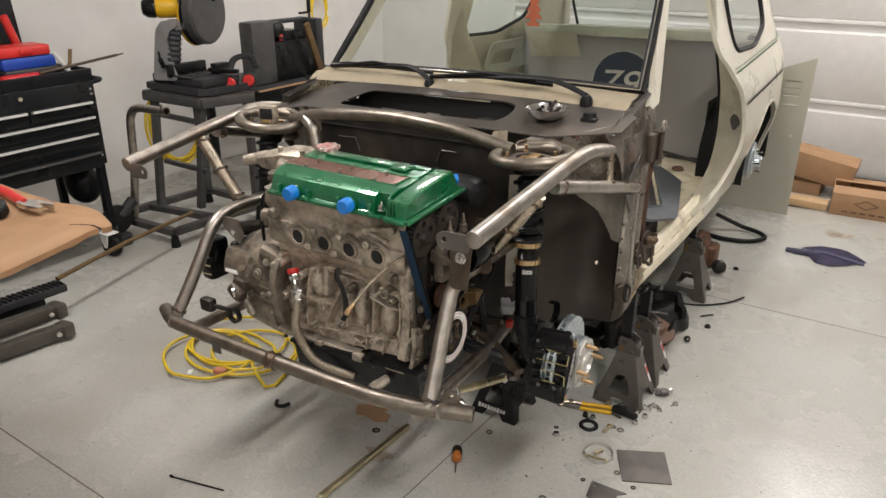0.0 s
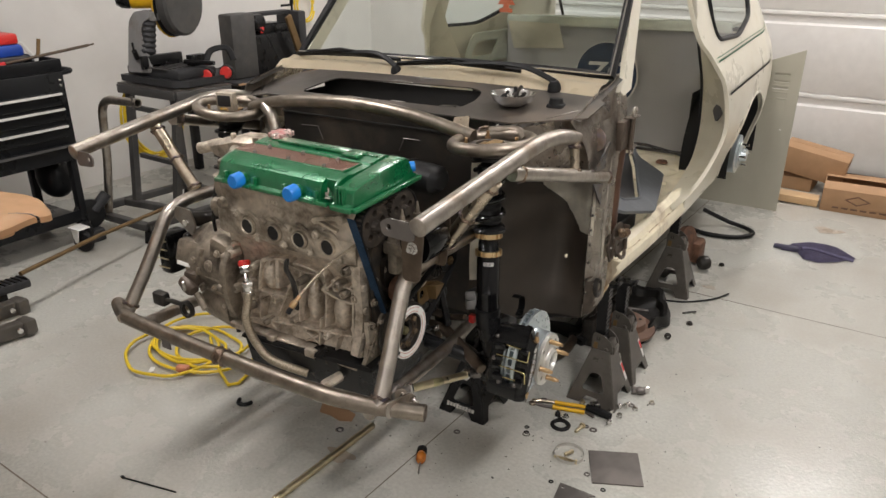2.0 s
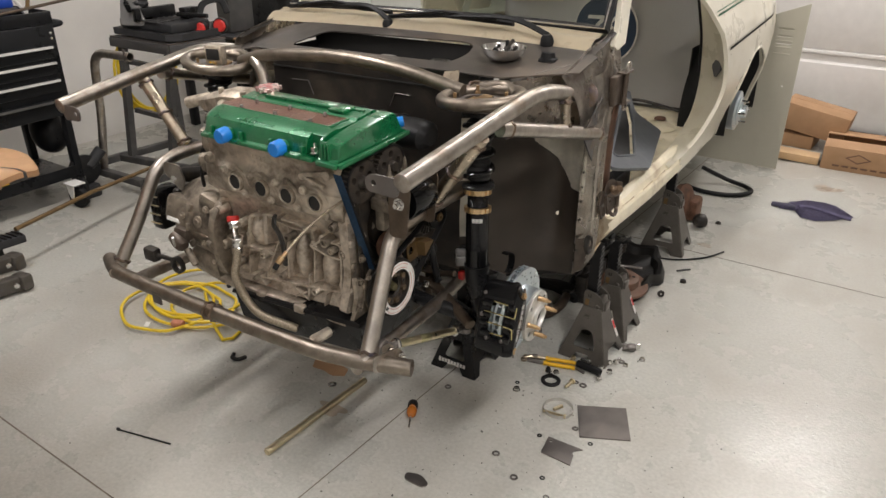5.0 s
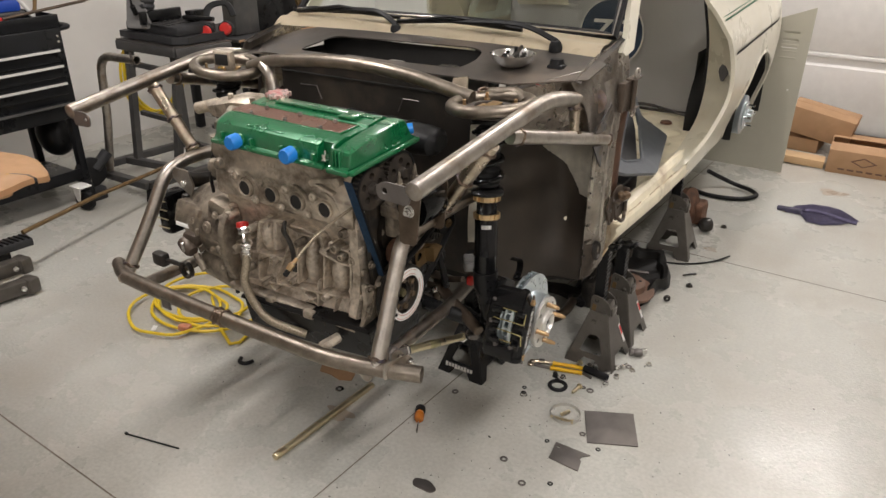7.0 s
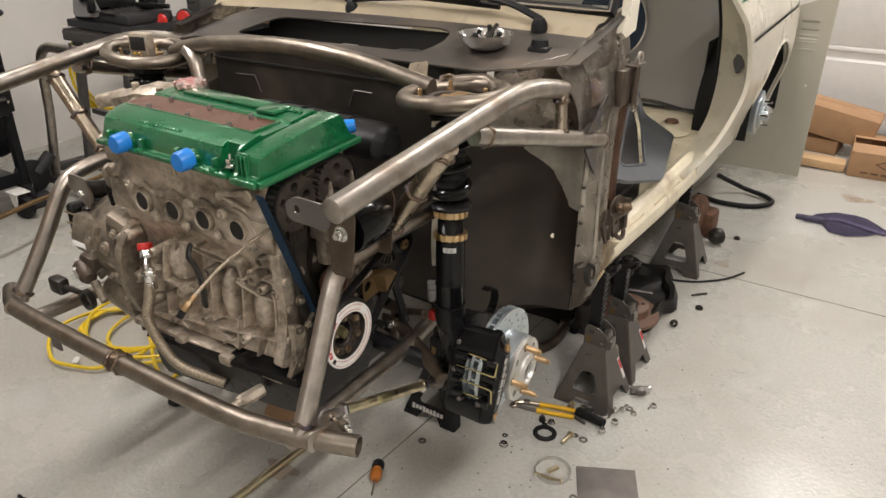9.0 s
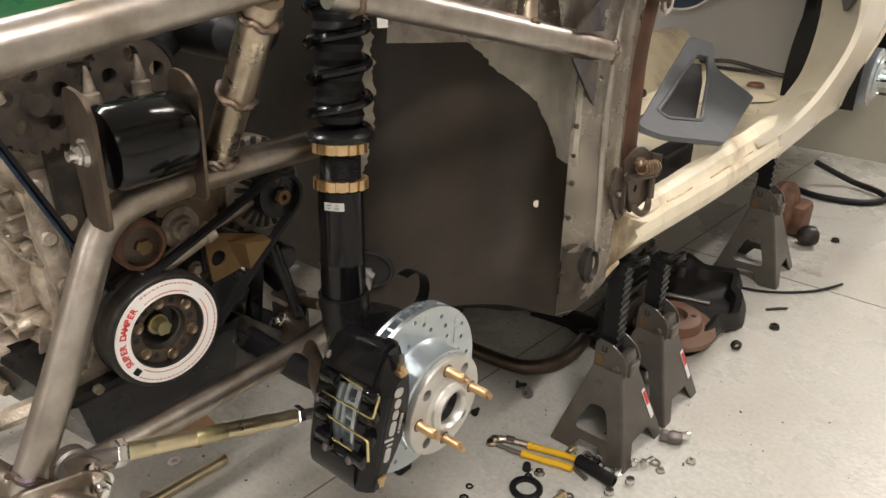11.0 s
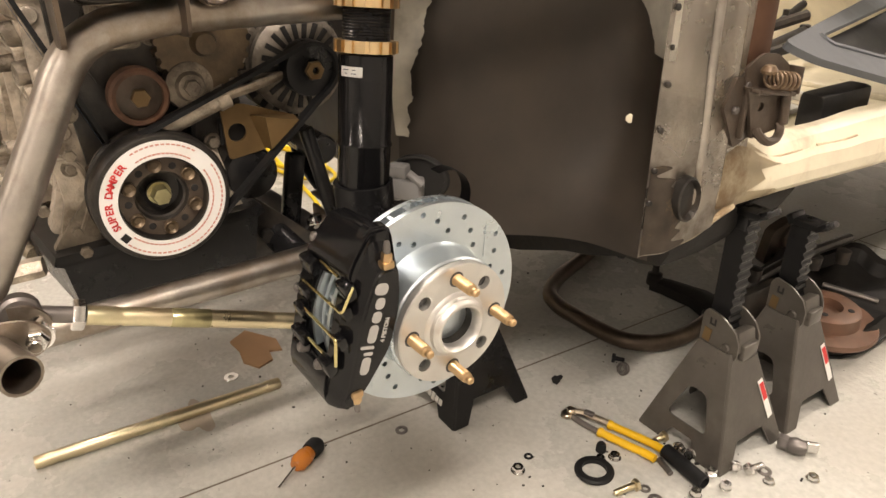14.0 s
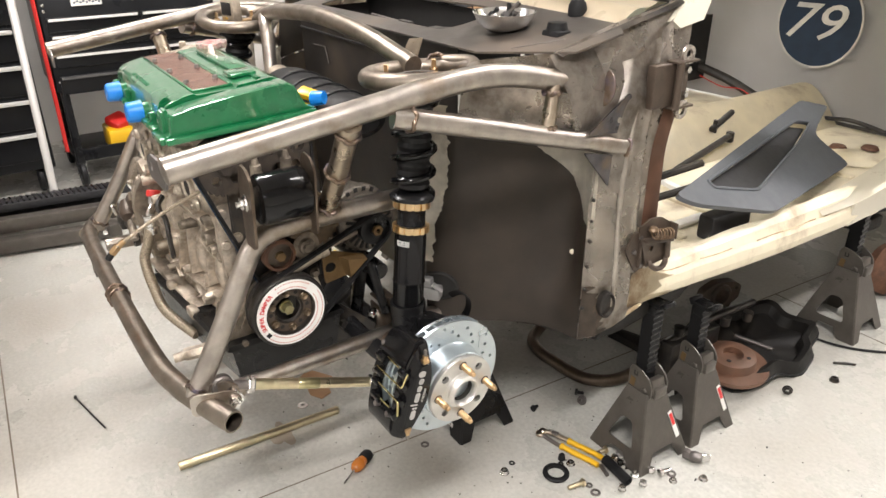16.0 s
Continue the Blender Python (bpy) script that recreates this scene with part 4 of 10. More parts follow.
out = [(-1.93, 1.99), (-1.93, 2.20)] + [(x, cream_front(x)) for x in (-1.88, -1.7, -1.5, -1.26, -1.0, -0.8, -0.66)] + [(-0.61, 2.17), (-0.615, 2.06), (-0.80, FW - 0.01), (-1.72, FW - 0.01)]
slot = soft([(-1.615, 2.02), (-1.0, 2.03), (-0.98, 2.10), (-1.0, 2.17), (-1.05, 2.188), (-1.575, 2.165)], 0.035)
bm = plate(out, [slot], (0, 0, 0), (1, 0, 0), (0, 1, 0), 0.004)
for _ in range(2):
    bmesh.ops.subdivide_edges(bm, edges=[e for e in bm.edges if e.calc_length() > 0.1], cuts=1, use_grid_fill=True)
for v in bm.verts:
    v.co.z += cowl_z(v.co.x, v.co.y) - 0.05 * step(-1.7, -1.95, v.co.x)
part("cowl", slope(bm), M_PRIMER, car, "dark primed cowl panel with a long slot")
# air box walls in near-black paint the shade seen through the slot
part("cowl_box", slope(join(box((-1.30, 2.09, 0.985), (0.72, 0.22, 0.004)), box((-1.30, 2.20, 1.025), (0.72, 0.004, 0.085)), box((-1.30, 1.998, 1.01), (0.72, 0.004, 0.05)), box((-1.655, 2.10, 1.01), (0.004, 0.2, 0.05)), box((-0.945, 2.10, 1.01), (0.004, 0.2, 0.05)))), M_DARK, car, "air box under the slot, its shade painted near-black")
part("heater_motor", slope(join(lathe([(0, 0.045), (0.03, 0.045), (0.05, 0.02), (0.052, 0.0)], (-1.06, 2.075, 0.995), (-1.06, 2.075, 1.2), 18), box((-1.06, 2.06, 1.035), (0.05, 0.03, 0.02), 0.004))), M_GREASE, car, "oily blower motor in the slot")
part("wiper_link", slope(join(rod((-1.5, 2.13, 1.02), (-1.12, 2.10, 1.02), 0.006, 8), box((-1.27, 2.10, 1.03), (0.05, 0.014, 0.006)))), M_PLATE, car)
def strip(s, t):
    x = lerp(-1.90, -0.652, s)
    y0, y1 = cream_front(x), 2.352 - 0.05 * abs(x - XC) ** 2 / 0.38
    return (x, lerp(y0, y1, t), cowl_z(x, y0) + 0.003 + 0.035 * t + 0.012 * math.sin(math.pi * min(1, t * 1.4)))


part("scuttle", slope(sheet(strip, 30, 8, 0.004)), M_SCUTTLE, car, "cream painted scuttle below the windscreen")
def screen(s, t):
    x = lerp(-1.875, -0.652, s)
    bow = abs(x - XC) ** 2 / 0.374
    return (lerp(x, XC + (x - XC) * 0.86, t), 2.368 - 0.05 * bow + (0.40) * t + 0.03 * math.sin(math.pi * t), 1.125 + 0.53 * t)


ws = part("windscreen", slope(sheet(screen, 24, 10, 0)), M_GLASS, car, "clear curved windscreen")
ws.visible_shadow = False
border = [screen(s / 20, 0) for s in range(20)] + [screen(1, t / 8) for t in range(8)] + [screen(1 - s / 20, 1) for s in range(20)] + [screen(0, 1 - t / 8) for t in range(8)]
border = [(x, y, z + ROLL * (x + 0.68)) for x, y, z in border]
seal = part("windscreen_seal", sweep(border, 0.014, 8, True), M_RUBBER, car, "black rubber windscreen seal")
part("bright_strip", sweep([(x, y - 0.013, z + 0.006) for x, y, z in border[:28]], 0.003, 6), M_CHROME, seal)
part("roof", slope(sheet(lambda s, t: (lerp(side_x(3.5, 1.66) , 2 * XC - side_x(3.5, 1.66), s), lerp(2.76, 4.08, t), 1.66 + 0.055 * math.sin(math.pi * s) ** 0.5 + 0.03 * math.sin(math.pi * t)), 14, 12, 0.004)), M_CREAM, car, "cream painted roof")
part("tailgate", slope(join(sheet(lambda s, t: (lerp(-1.80, -0.73, s), lerp(4.06, 4.30, t), lerp(1.66, 1.50, t)), 8, 3, 0.01), sheet(lambda s, t: (lerp(-1.86, -0.66, s), lerp(4.60, 4.70, t), lerp(1.06, 0.47, t)), 8, 6, 0.01))), M_CREAM, car, "cream painted tailgate")
rw = part("rear_window", slope(sheet(lambda s, t: (lerp(-1.80, -0.72, s), lerp(4.30, 4.60, t), lerp(1.50, 1.06, t)), 8, 6, 0)), M_GLASS, car, "clear rear window")
rw.visible_shadow = False
part("rear_window_seal", sweep([(x, y, z + ROLL * (x + 0.68)) for x, y, z in ((-1.80, 4.30, 1.5), (-0.72, 4.30, 1.5), (-0.72, 4.60, 1.06), (-1.80, 4.60, 1.06))], 0.014, 8, True), M_RUBBER, car)


def wiper(px, py, pz, tip, label):
    w = part("wiper", join(lathe([(0, 0.03), (0.012, 0.03), (0.018, 0.02), (0.021, 0.0)], (px, py, pz), (px, py - 0.03, pz + 0.2), 14),
                           sweep(smooth_line([(px, py, pz + 0.028), Vector((px, py, pz + 0.03)).lerp(Vector(tip), 0.35) + Vector((0, -0.005, 0.03)), Vector(tip) + Vector((0, -0.012, 0.012))], 8), 0.009, 8, flat=0.6)), M_RUBBER, car, label)
    c = Vector(tip)
    a, b = c + Vector((-0.22, -0.005, -0.01)), c + Vector((0.24, 0.005, 0.005))
    part("blade", join(sweep([a, c + Vector((0, -0.01, 0.012)), b], 0.006, 6, flat=1.6), sweep([a + Vector((0.05, -0.012, 0.01)), c + Vector((0, -0.022, 0.026)), b + Vector((-0.05, -0.012, 0.01))], 0.005, 6)), M_RUBBER, w)


wiper(-0.788, 2.222, 1.085, (-1.17, 2.275, 1.118), "black windscreen wiper")
wiper(-1.385, 2.255, 1.072, (-1.64, 2.29, 1.112), "black windscreen wiper")

# cabin
part("cabin_floor", slope(join(box((XC, 3.12, 0.485), (1.14, 1.72, 0.006)), sheet(lambda s, t: (XC + lerp(-0.16, 0.16, s), lerp(2.28, 3.95, t), 0.49 + 0.14 * math.sin(math.pi * s)), 12, 4, 0.004))), M_CREAMW, car, "worn cream cabin floor with a tunnel")
for k in range(6):
    part("floor_rib", slope(box((-0.84 - 0.03 * (k % 2), 2.62 + 0.2 * k, 0.492), (0.2, 0.03, 0.014), 0.006)), M_CREAMW, car)
bulk = part("bulkhead", slope(sheet(lambda s, t: (lerp(-1.86, -0.665, s), 3.96 + 0.015 * math.sin(math.pi * s), lerp(0.50, 1.118, t)), 12, 6, 0.006)), M_GREY, car, "grey covered rear bulkhead board")
part("ledge", slope(join(box((XC, 4.06, 1.13), (1.19, 0.22, 0.016), 0.004), box((XC, 3.95, 1.125), (1.19, 0.012, 0.05), 0.004))), M_MINT, bulk, "pale green painted ledge")
rc = Vector((-1.262, 3.944, 0.853))
mB = basis(rc, (1, 0, 0.03), (0, 0.02, 1))
part("roundel_rim", moved(ringed((0, 0, 0), (0, 0, 0.004), 0.172, 0.165, 48), mB), M_OFFWH, bulk, "thin white roundel rim")
part("roundel", moved(lathe([(0, 0.003), (0.165, 0.003), (0.166, 0.0)], (0, 0, 0), (0, 0, 1), 48), mB), M_NAVY, bulk, "navy number roundel")
sh = Matrix(((1.25, 0.34, 0, 0), (0, 1, 0, 0), (0, 0, 1, 0), (0, 0, 0, 1)))
num = moved(letters("79", 0.192, 0.001), mB @ pose(-0.01, -0.006, 0.005) @ sh)
part("number", num, M_OFFWH, bulk, "off-white racing number")
part("loom", sweep(smooth_line([(-1.737, 3.90, 0.602), (-1.587, 3.90, 0.575), (-1.442, 3.90, 0.531)], 6), 0.020, 8), M_GREASE, car, "dark taped wiring loom")
part("loom", sweep(smooth_line([(-1.46, 3.90, 0.535), (-1.311, 3.90, 0.517), (-1.143, 3.905, 0.512), (-1.02, 3.89, 0.530), (-0.898, 3.905, 0.512), (-0.80, 3.90, 0.50)], 6), 0.008, 8), M_GREASE, car, "thin dark wiring loom")
part("red_wire", sweep(smooth_line([(-1.72, 3.88, 0.57), (-1.60, 3.88, 0.545), (-1.50, 3.87, 0.555), (-1.43, 3.88, 0.525)], 6), 0.0025, 6), M_RED, car, "thin red wire")
part("shift_lever", join(rod((-1.158, 3.243, 0.572), (-1.199, 3.402, 0.600), 0.011, 10, 0.003), rod((-1.165, 3.27, 0.555), (-1.165, 3.27, 0.60), 0.008, 8)), M_GREASE, car, "oily shift lever stub")
part("shift_lever", join(rod((-0.985, 2.86, 0.556), (-1.12, 3.30, 0.552), 0.011, 10, 0.003), rod((-1.118, 3.295, 0.53), (-1.118, 3.295, 0.565), 0.014, 10, 0.002)), M_GREASE, car, "oily shift rod")
part("steering_column", rod((-0.98, 2.16, 0.88), (-0.95, 2.40, 0.93), 0.022, 14), M_GREASE, car)
part("pedal_arm", join(rod((-0.86, 2.32, 0.70), (-0.83, 2.42, 0.575), 0.008, 8), box((-0.83, 2.425, 0.575), (0.05, 0.02, 0.05), 0.006)), M_GREASE, car)
part("pedal_arm", rod((-0.80, 2.42, 0.60), (-0.70, 2.60, 0.66), 0.010, 8, 0.003), M_GREASE, car)
part("pedal_arm", rod((-0.84, 2.46, 0.63), (-0.75, 2.66, 0.69), 0.010, 8, 0.003), M_GREASE, car)
part("seat_rail", join(box((-0.89, 2.848, 0.503), (0.31, 0.024, 0.016), 0.003, (0, 0, -8)), box((-0.80, 2.55, 0.497), (0.03, 0.45, 0.012), 0.004)), M_WHITE, car, "white painted rail")
part("floor_patch", lathe([(0, 0.005), (0.085, 0.005), (0.095, 0)], (-0.84, 3.60, 0.492), (-0.84, 3.60, 1), 24), M_CREAMW, car, "pale cover plate on the floor")
for x, y in ((-0.93, 3.66), (-0.86, 3.74)):
    part("floor_plug", lathe([(0, 0.012), (0.024, 0.01), (0.03, 0)], (x, y, 0.492), (x, y, 1), 14), M_RUST, car, "rusty floor plug")

# rear brake seen through the arch
drum = part("rear_hub", lathe([(0, 0), (0.09, 0), (0.095, 0.01), (0.095, 0.045), (0.07, 0.05), (0.07, 0.055), (0.035, 0.058), (0.03, 0.085), (0, 0.086)], (-0.60, 3.985, 0.525), (-0.5, 3.985, 0.525), 28), M_ROTOR, car, "bare metal rear hub")
for k in range(4):
    a = k * math.pi / 2
    p = (-0.545, 3.985 + 0.05 * math.cos(a), 0.525 + 0.05 * math.sin(a))
    part("stud", rod(p, (p[0] + 0.035, p[1], p[2]), 0.006, 8, 0.001), M_CHROME, drum)
# unseen boxes, added to keep light off the floor below the car
part("fuel_tank", join(box((XC, 4.30, 0.36), (0.86, 0.46, 0.20), 0.05), box((XC, 3.72, 0.40), (0.90, 0.30, 0.10), 0.03)), M_UNDER, car, "unseen black boxes under the tail, added to block light")
part("trailing_arm", join(sweep([(-0.86, 3.05, 0.40), (-0.80, 3.45, 0.31), (-0.76, 3.90, 0.30)], 0.028, 10, flat=0.7), box((-0.77, 3.62, 0.28), (0.09, 0.12, 0.05), 0.012)), M_UNDER, car, "black rear trailing arm")
part("trailing_arm", sweep([mirrored(p) for p in ((-0.86, 3.05, 0.40), (-0.80, 3.45, 0.31), (-0.76, 3.90, 0.30))], 0.028, 10, flat=0.7), M_UNDER, car, "black rear trailing arm")
part("rear_axle", join(rod((XC, 3.985, 0.45), (-0.63, 3.985, 0.49), 0.03, 14), box((-0.72, 3.95, 0.42), (0.05, 0.3, 0.05), 0.01)), M_GREASE, car)
part("underbody", slope(join(box((XC, 3.05, 0.462), (1.1, 1.9, 0.02), 0.006), box((-0.80, 2.9, 0.425), (0.07, 1.5, 0.06), 0.01), box((2 * XC + 0.80, 2.9, 0.425), (0.07, 1.5, 0.06), 0.01))), M_UNDER, car, "dark underbody rails")

# ---- tube front frame ----
fr = thing("tube_frame", (XC, 1.5, 0.45), "welded bare steel tube front frame with tinted welds", "tube frame")
R = 0.0198


def tube(pts, r=R, bend=0.07, bore=0.0, both=False, m=M_STEEL, label="", name="tube"):
    part(name, sweep(rounded(pts, bend), r, 18, bore=bore), m, fr, label)
    if both:
        part(name, sweep(rounded([mirrored(p) for p in pts], bend), r, 18, bore=bore), m, fr, label)


def weld(p, way, r=R, both=False):
    p, way = Vector(p), Vector(way).normalized()
    q = [(p, way)] + ([(Vector(mirrored(p)), Vector((-way.x, way.y, way.z)))] if both else [])
    for c, w in q:
        u = w.orthogonal().normalized()
        v = w.cross(u)
        line = [c + (r + 0.001 + 0.0012 * math.sin(9 * a)) * (math.cos(a) * u + math.sin(a) * v) + w * 0.002 * math.sin(5 * a) for a in (2 * math.pi * k / 36 for k in range(36))]
        part("weld_bead", sweep(line, 0.0042, 7, True), M_WELD, fr)


tube([(-0.676, 1.348, 0.960), (-0.649, 1.895, 1.036), (-0.632, 2.165, 0.975)], 0.0205, 0.09, both=True, label="brushed upper rail")
for p in ((-0.676, 1.348, 0.960),):
    for q in (p, mirrored(p)):
        c = Vector(q)
        w = Vector((0.0, -0.547, -0.076)).normalized()
        part("end_cap", lathe([(0, 0.003), (0.018, 0.003), (0.0207, 0.001), (0.0207, -0.002)], c, c + w, 22), M_STEEL, fr)
tube([(-0.654, 1.705, 0.985), (-0.645, 1.74, 0.978), (-0.594, 2.196, 0.862)], 0.0185, 0.03, both=True)
tube([(-0.634, 2.03, 1.0), (-0.618, 2.005, 0.905)], 0.0135, 0.02, both=True, m=M_TINT)
weld((-0.63, 2.022, 0.985), (-0.1, 0.1, 1), 0.0135, True), weld((-0.619, 2.006, 0.925), (-0.1, 0.1, 1), 0.0135, True)
weld((-0.634, 2.15, 0.98), (0, 1, -0.2), 0.0205, True), weld((-0.597, 2.185, 0.865), (0, 1, -0.25), 0.0185, True)
weld((-0.649, 1.735, 0.979), (0.1, 1, -0.25), 0.0185, True)
for sgn in (False, True):
    pl = lathe([(0.03, 0), (0.036, 0.002), (0.036, 0.004)], (-0.622, 2.135, 0.98), (-0.622, 2.2, 0.965), 20)
    part("gusset", mirror_bm(pl) if sgn else pl, M_WELD, fr, "scorched weld ring")

# strut top loops
RC = Vector((-0.787, 1.842, 1.003))
def loop_pts(c):
    out = []
    for k in range(40):
        a = 2 * math.pi * k / 40
        rx = 0.098 + 0.012 * math.cos(a) * (1 if math.cos(a) > 0 else 0)
        out.append((c.x + rx * math.cos(a), c.y + 0.098 * math.sin(a), c.z + 0.10 * (0.5 + 0.5 * math.cos(a)) * 0.2))
    return out


RL = Vector(mirrored(RC)) + Vector((0, -0.012, -0.004))
for c, s in ((RC, 1), (RL, -1)):
    pts = loop_pts(c) if s > 0 else [(2 * c.x - p[0], p[1], p[2]) for p in loop_pts(c)]
    part("strut_loop", sweep(pts, 0.0165, 14, True), M_LOOP, fr, "bent brown steel strut loop")
    mount = part("strut_mount", join(lathe([(0.03, 0), (0.085, 0), (0.088, -0.006), (0.05, -0.012)], c + Vector((0, 0, -0.004)), c + Vector((0, 0, 1)), 30, True),
                 ringed(c + Vector((0, 0, -0.002)), c + Vector((0, 0, 0.006)), 0.05, 0.040, 26)), M_PLATE, fr, "flat steel strut mount plate")
    part("camber_plate", join(lathe([(0, 0.006), (0.014, 0.006), (0.016, 0.0), (0.034, 0.0), (0.034, -0.008)], c, c + Vector((0, 0, 1)), 20), box(c + Vector((0, 0.02, 0.004)), (0.03, 0.05, 0.006), 0.002), box(c + Vector((-0.02, -0.01, 0.004)), (0.012, 0.04, 0.005), 0.002)), M_BRASS, mount, "bronze-plated camber plate")
    for a in (0.5, 2.2, 3.9, 5.4):
        p = c + Vector((0.066 * math.cos(a), 0.066 * math.sin(a), 0))
        part("stud", join(rod(p, p + Vector((0, 0, 0.024)), 0.0045, 8, 0.001), hexa(p, p + Vector((0, 0, 0.008)), 0.0085)), M_BRASS, mount)
    part("mount_bridge", sweep(smooth_line([c + Vector((0.07 * s, 0.06, 0.012)), c + Vector((0.02 * s, 0.10, 0.022)), c + Vector((-0.06 * s, 0.085, 0.012))], 8), 0.013, 10), M_LOOP, fr)
weld(RC + Vector((-0.06, 0.075, 0.006)), (-1, 0.8, 0)), weld(RL + Vector((0.06, 0.075, 0.006)), (1, 0.8, 0))
# arched cross tube between the loops
arc = [(-0.855, 1.868, 1.012), (-0.90, 1.868, 1.020), (-1.05, 1.862, 1.046), (-1.26, 1.858, 1.056), (-1.47, 1.862, 1.039), (-1.60, 1.868, 1.018), (-1.68, 1.868, 0.992)]
part("tube", sweep(smooth_line(arc, 8), 0.019, 16), M_LOOP, fr, "arched steel cross tube")
tube([(-1.615, 1.862, 1.008), (-1.575, 1.85, 0.985), (-1.535, 1.835, 0.84)], 0.018, 0.05)
part("gusset", join(plate([(-0.03, -0.02), (0.03, -0.02), (0.02, 0.035), (-0.025, 0.03)], [], (-0.915, 1.90, 1.02), (1, 0, 0.1), (0, 0.5, 1), 0.003)), M_TINT, fr, "tinted tab")

# front bar and the two rising loops
bar = [(-1.812, 1.372, 0.4625), (-1.735, 1.335, 0.466), (-1.65, 1.322, 0.4675), (-1.30, 1.318, 0.474), (-0.97, 1.322, 0.481), (-0.86, 1.336, 0.483), (-0.793, 1.352, 0.485), (-0.688, 1.388, 0.487)]
part("tube", sweep(smooth_line(bar, 7), 0.0205, 18, bore=0.0175), M_LOOP, fr, "long steel front bar")
weld((-1.302, 1.318, 0.474), (1, 0, 0.02), 0.0205), weld((-1.275, 1.318, 0.4745), (1, 0, 0.02), 0.0205)
part("coupler", rod((-1.305, 1.318, 0.474), (-1.272, 1.318, 0.4745), 0.0215, 18, 0.002), M_WELD, fr, "dark scorched coupler")
tube([(-0.793, 1.352, 0.487), (-0.811, 1.43, 0.61), (-0.826, 1.512, 0.758), (-0.812, 1.60, 0.772), (-0.815, 1.82, 0.768)], 0.0195, 0.075, both=True, label="bent riser tube")
weld((-0.796, 1.362, 0.503), (-0.1, 0.5, 0.8), 0.0195, True)
tube([(-0.659, 1.632, 0.985), (-0.80, 1.645, 0.79)], 0.0185, 0.02, both=True, m=M_TINT, label="heat-tinted diagonal tube")
weld((-0.672, 1.633, 0.967), (-0.6, 0, -0.8), 0.0185, True), weld((-0.795, 1.645, 0.797), (-0.6, 0, -0.8), 0.0185, True)
weld((-0.735, 1.639, 0.88), (-0.6, 0, -0.8), 0.0187, True)
# lower rails
tube([(-0.835, 1.360, 0.444), (-0.846, 1.75, 0.440), (-0.90, 2.12, 0.432)], 0.018, 0.05, both=True, label="lower frame rail")
for sg in (False, True):
    bm = sweep(smooth_line([(-1.02, 1.800, 0.61), (-1.008, 1.806, 0.545), (-0.985, 1.811, 0.512), (-0.944, 1.817, 0.488)], 8), 0.0125, 10)
    part("tube", mirror_bm(bm) if sg else bm, M_BLACK, fr, "black bent brake pipe")
    bm = rod((-0.90, 1.775, 0.60), (-0.885, 1.80, 0.47), 0.010, 10)
    part("tube", mirror_bm(bm) if sg else bm, M_BLACK, fr)
tube([(-0.90, 1.55, 0.455), (-1.26, 1.58, 0.44), (-1.62, 1.55, 0.44)], 0.018, 0.03, m=M_BLACK, label="black lower cross tube")
part("side_plate", join(plate([(1.648, 0.505), (1.70, 0.512), (1.792, 0.425), (1.792, 0.392), (1.65, 0.388)], [], (-0.93, 0, 0), (0, 1, 0), (0, 0, 1), 0.006), plate([(-1.10, 1.65), (-0.928, 1.65), (-0.928, 1.79), (-1.10, 1.79)], [], (0, 0, 0.40), (1, 0, 0), (0, 1, 0), 0.006)), M_GREASE, fr, "oily dark lower side plate")
part("plate_nut", hexa((-0.926, 1.712, 0.452), (-0.912, 1.712, 0.452), 0.010), M_GREASE, fr)
part("rear_leg", join(box((-0.965, 1.773, 0.485), (0.022, 0.026, 0.125), 0.005, (-10, 0, 0))), M_BLACK, fr, "black upright behind the arm")
# engine mount ears and bush on the near side
for y, w in ((1.498, 0.005), (1.612, 0.004)):
    part("mount_plate", plate(soft([(-0.030, -0.088), (0.018, -0.085), (0.026, 0.0), (0.030, 0.04), (0.012, 0.062), (-0.022, 0.065), (-0.032, 0.03)], 0.012), [circle(0.0, 0.0, 0.008, 12)], (-0.792, y, 0.838), (1, 0, 0), (0, 0, 1), w), M_BRONZE, fr, "flat steel engine mount ear")
part("mount_plate", plate(soft([(-1.622, 0.752), (-1.612, 0.785), (-1.55, 0.785), (-1.533, 0.742), (-1.552, 0.706)], 0.008, 3), [], (0, 1.482, 0), (1, 0, 0), (0, 0, 1), 0.005), M_STEEL, fr, "flat steel engine mount ear")
part("mount_bolt", join(hexa((-1.575, 1.484, 0.742), (-1.575, 1.472, 0.742), 0.011), ringed((-1.575, 1.484, 0.742), (-1.575, 1.479, 0.742), 0.016, 0.006, 18)), M_CHROME, fr)
part("mount_arm", rod((-1.585, 1.49, 0.745), (-1.56, 1.62, 0.72), 0.022, 14, 0.004), M_GREASE, fr, "oily black mount arm")
bush = part("mount_bush", lathe([(0.012, 0), (0.042, 0), (0.046, 0.006), (0.046, 0.084), (0.042, 0.09), (0.012, 0.09)], (-0.80, 1.513, 0.834), (-0.80, 1.7, 0.834), 30), M_GLOSSBLK, fr, "black engine mount bush")
part("mount_bolt", join(hexa((-0.792, 1.482, 0.838), (-0.792, 1.492, 0.838), 0.011), ringed((-0.792, 1.491, 0.838), (-0.792, 1.494, 0.838), 0.015, 0.006, 18), rod((-0.792, 1.475, 0.838), (-0.792, 1.50, 0.838), 0.006, 10)), M_CHROME, bush, "bright mount bolt")
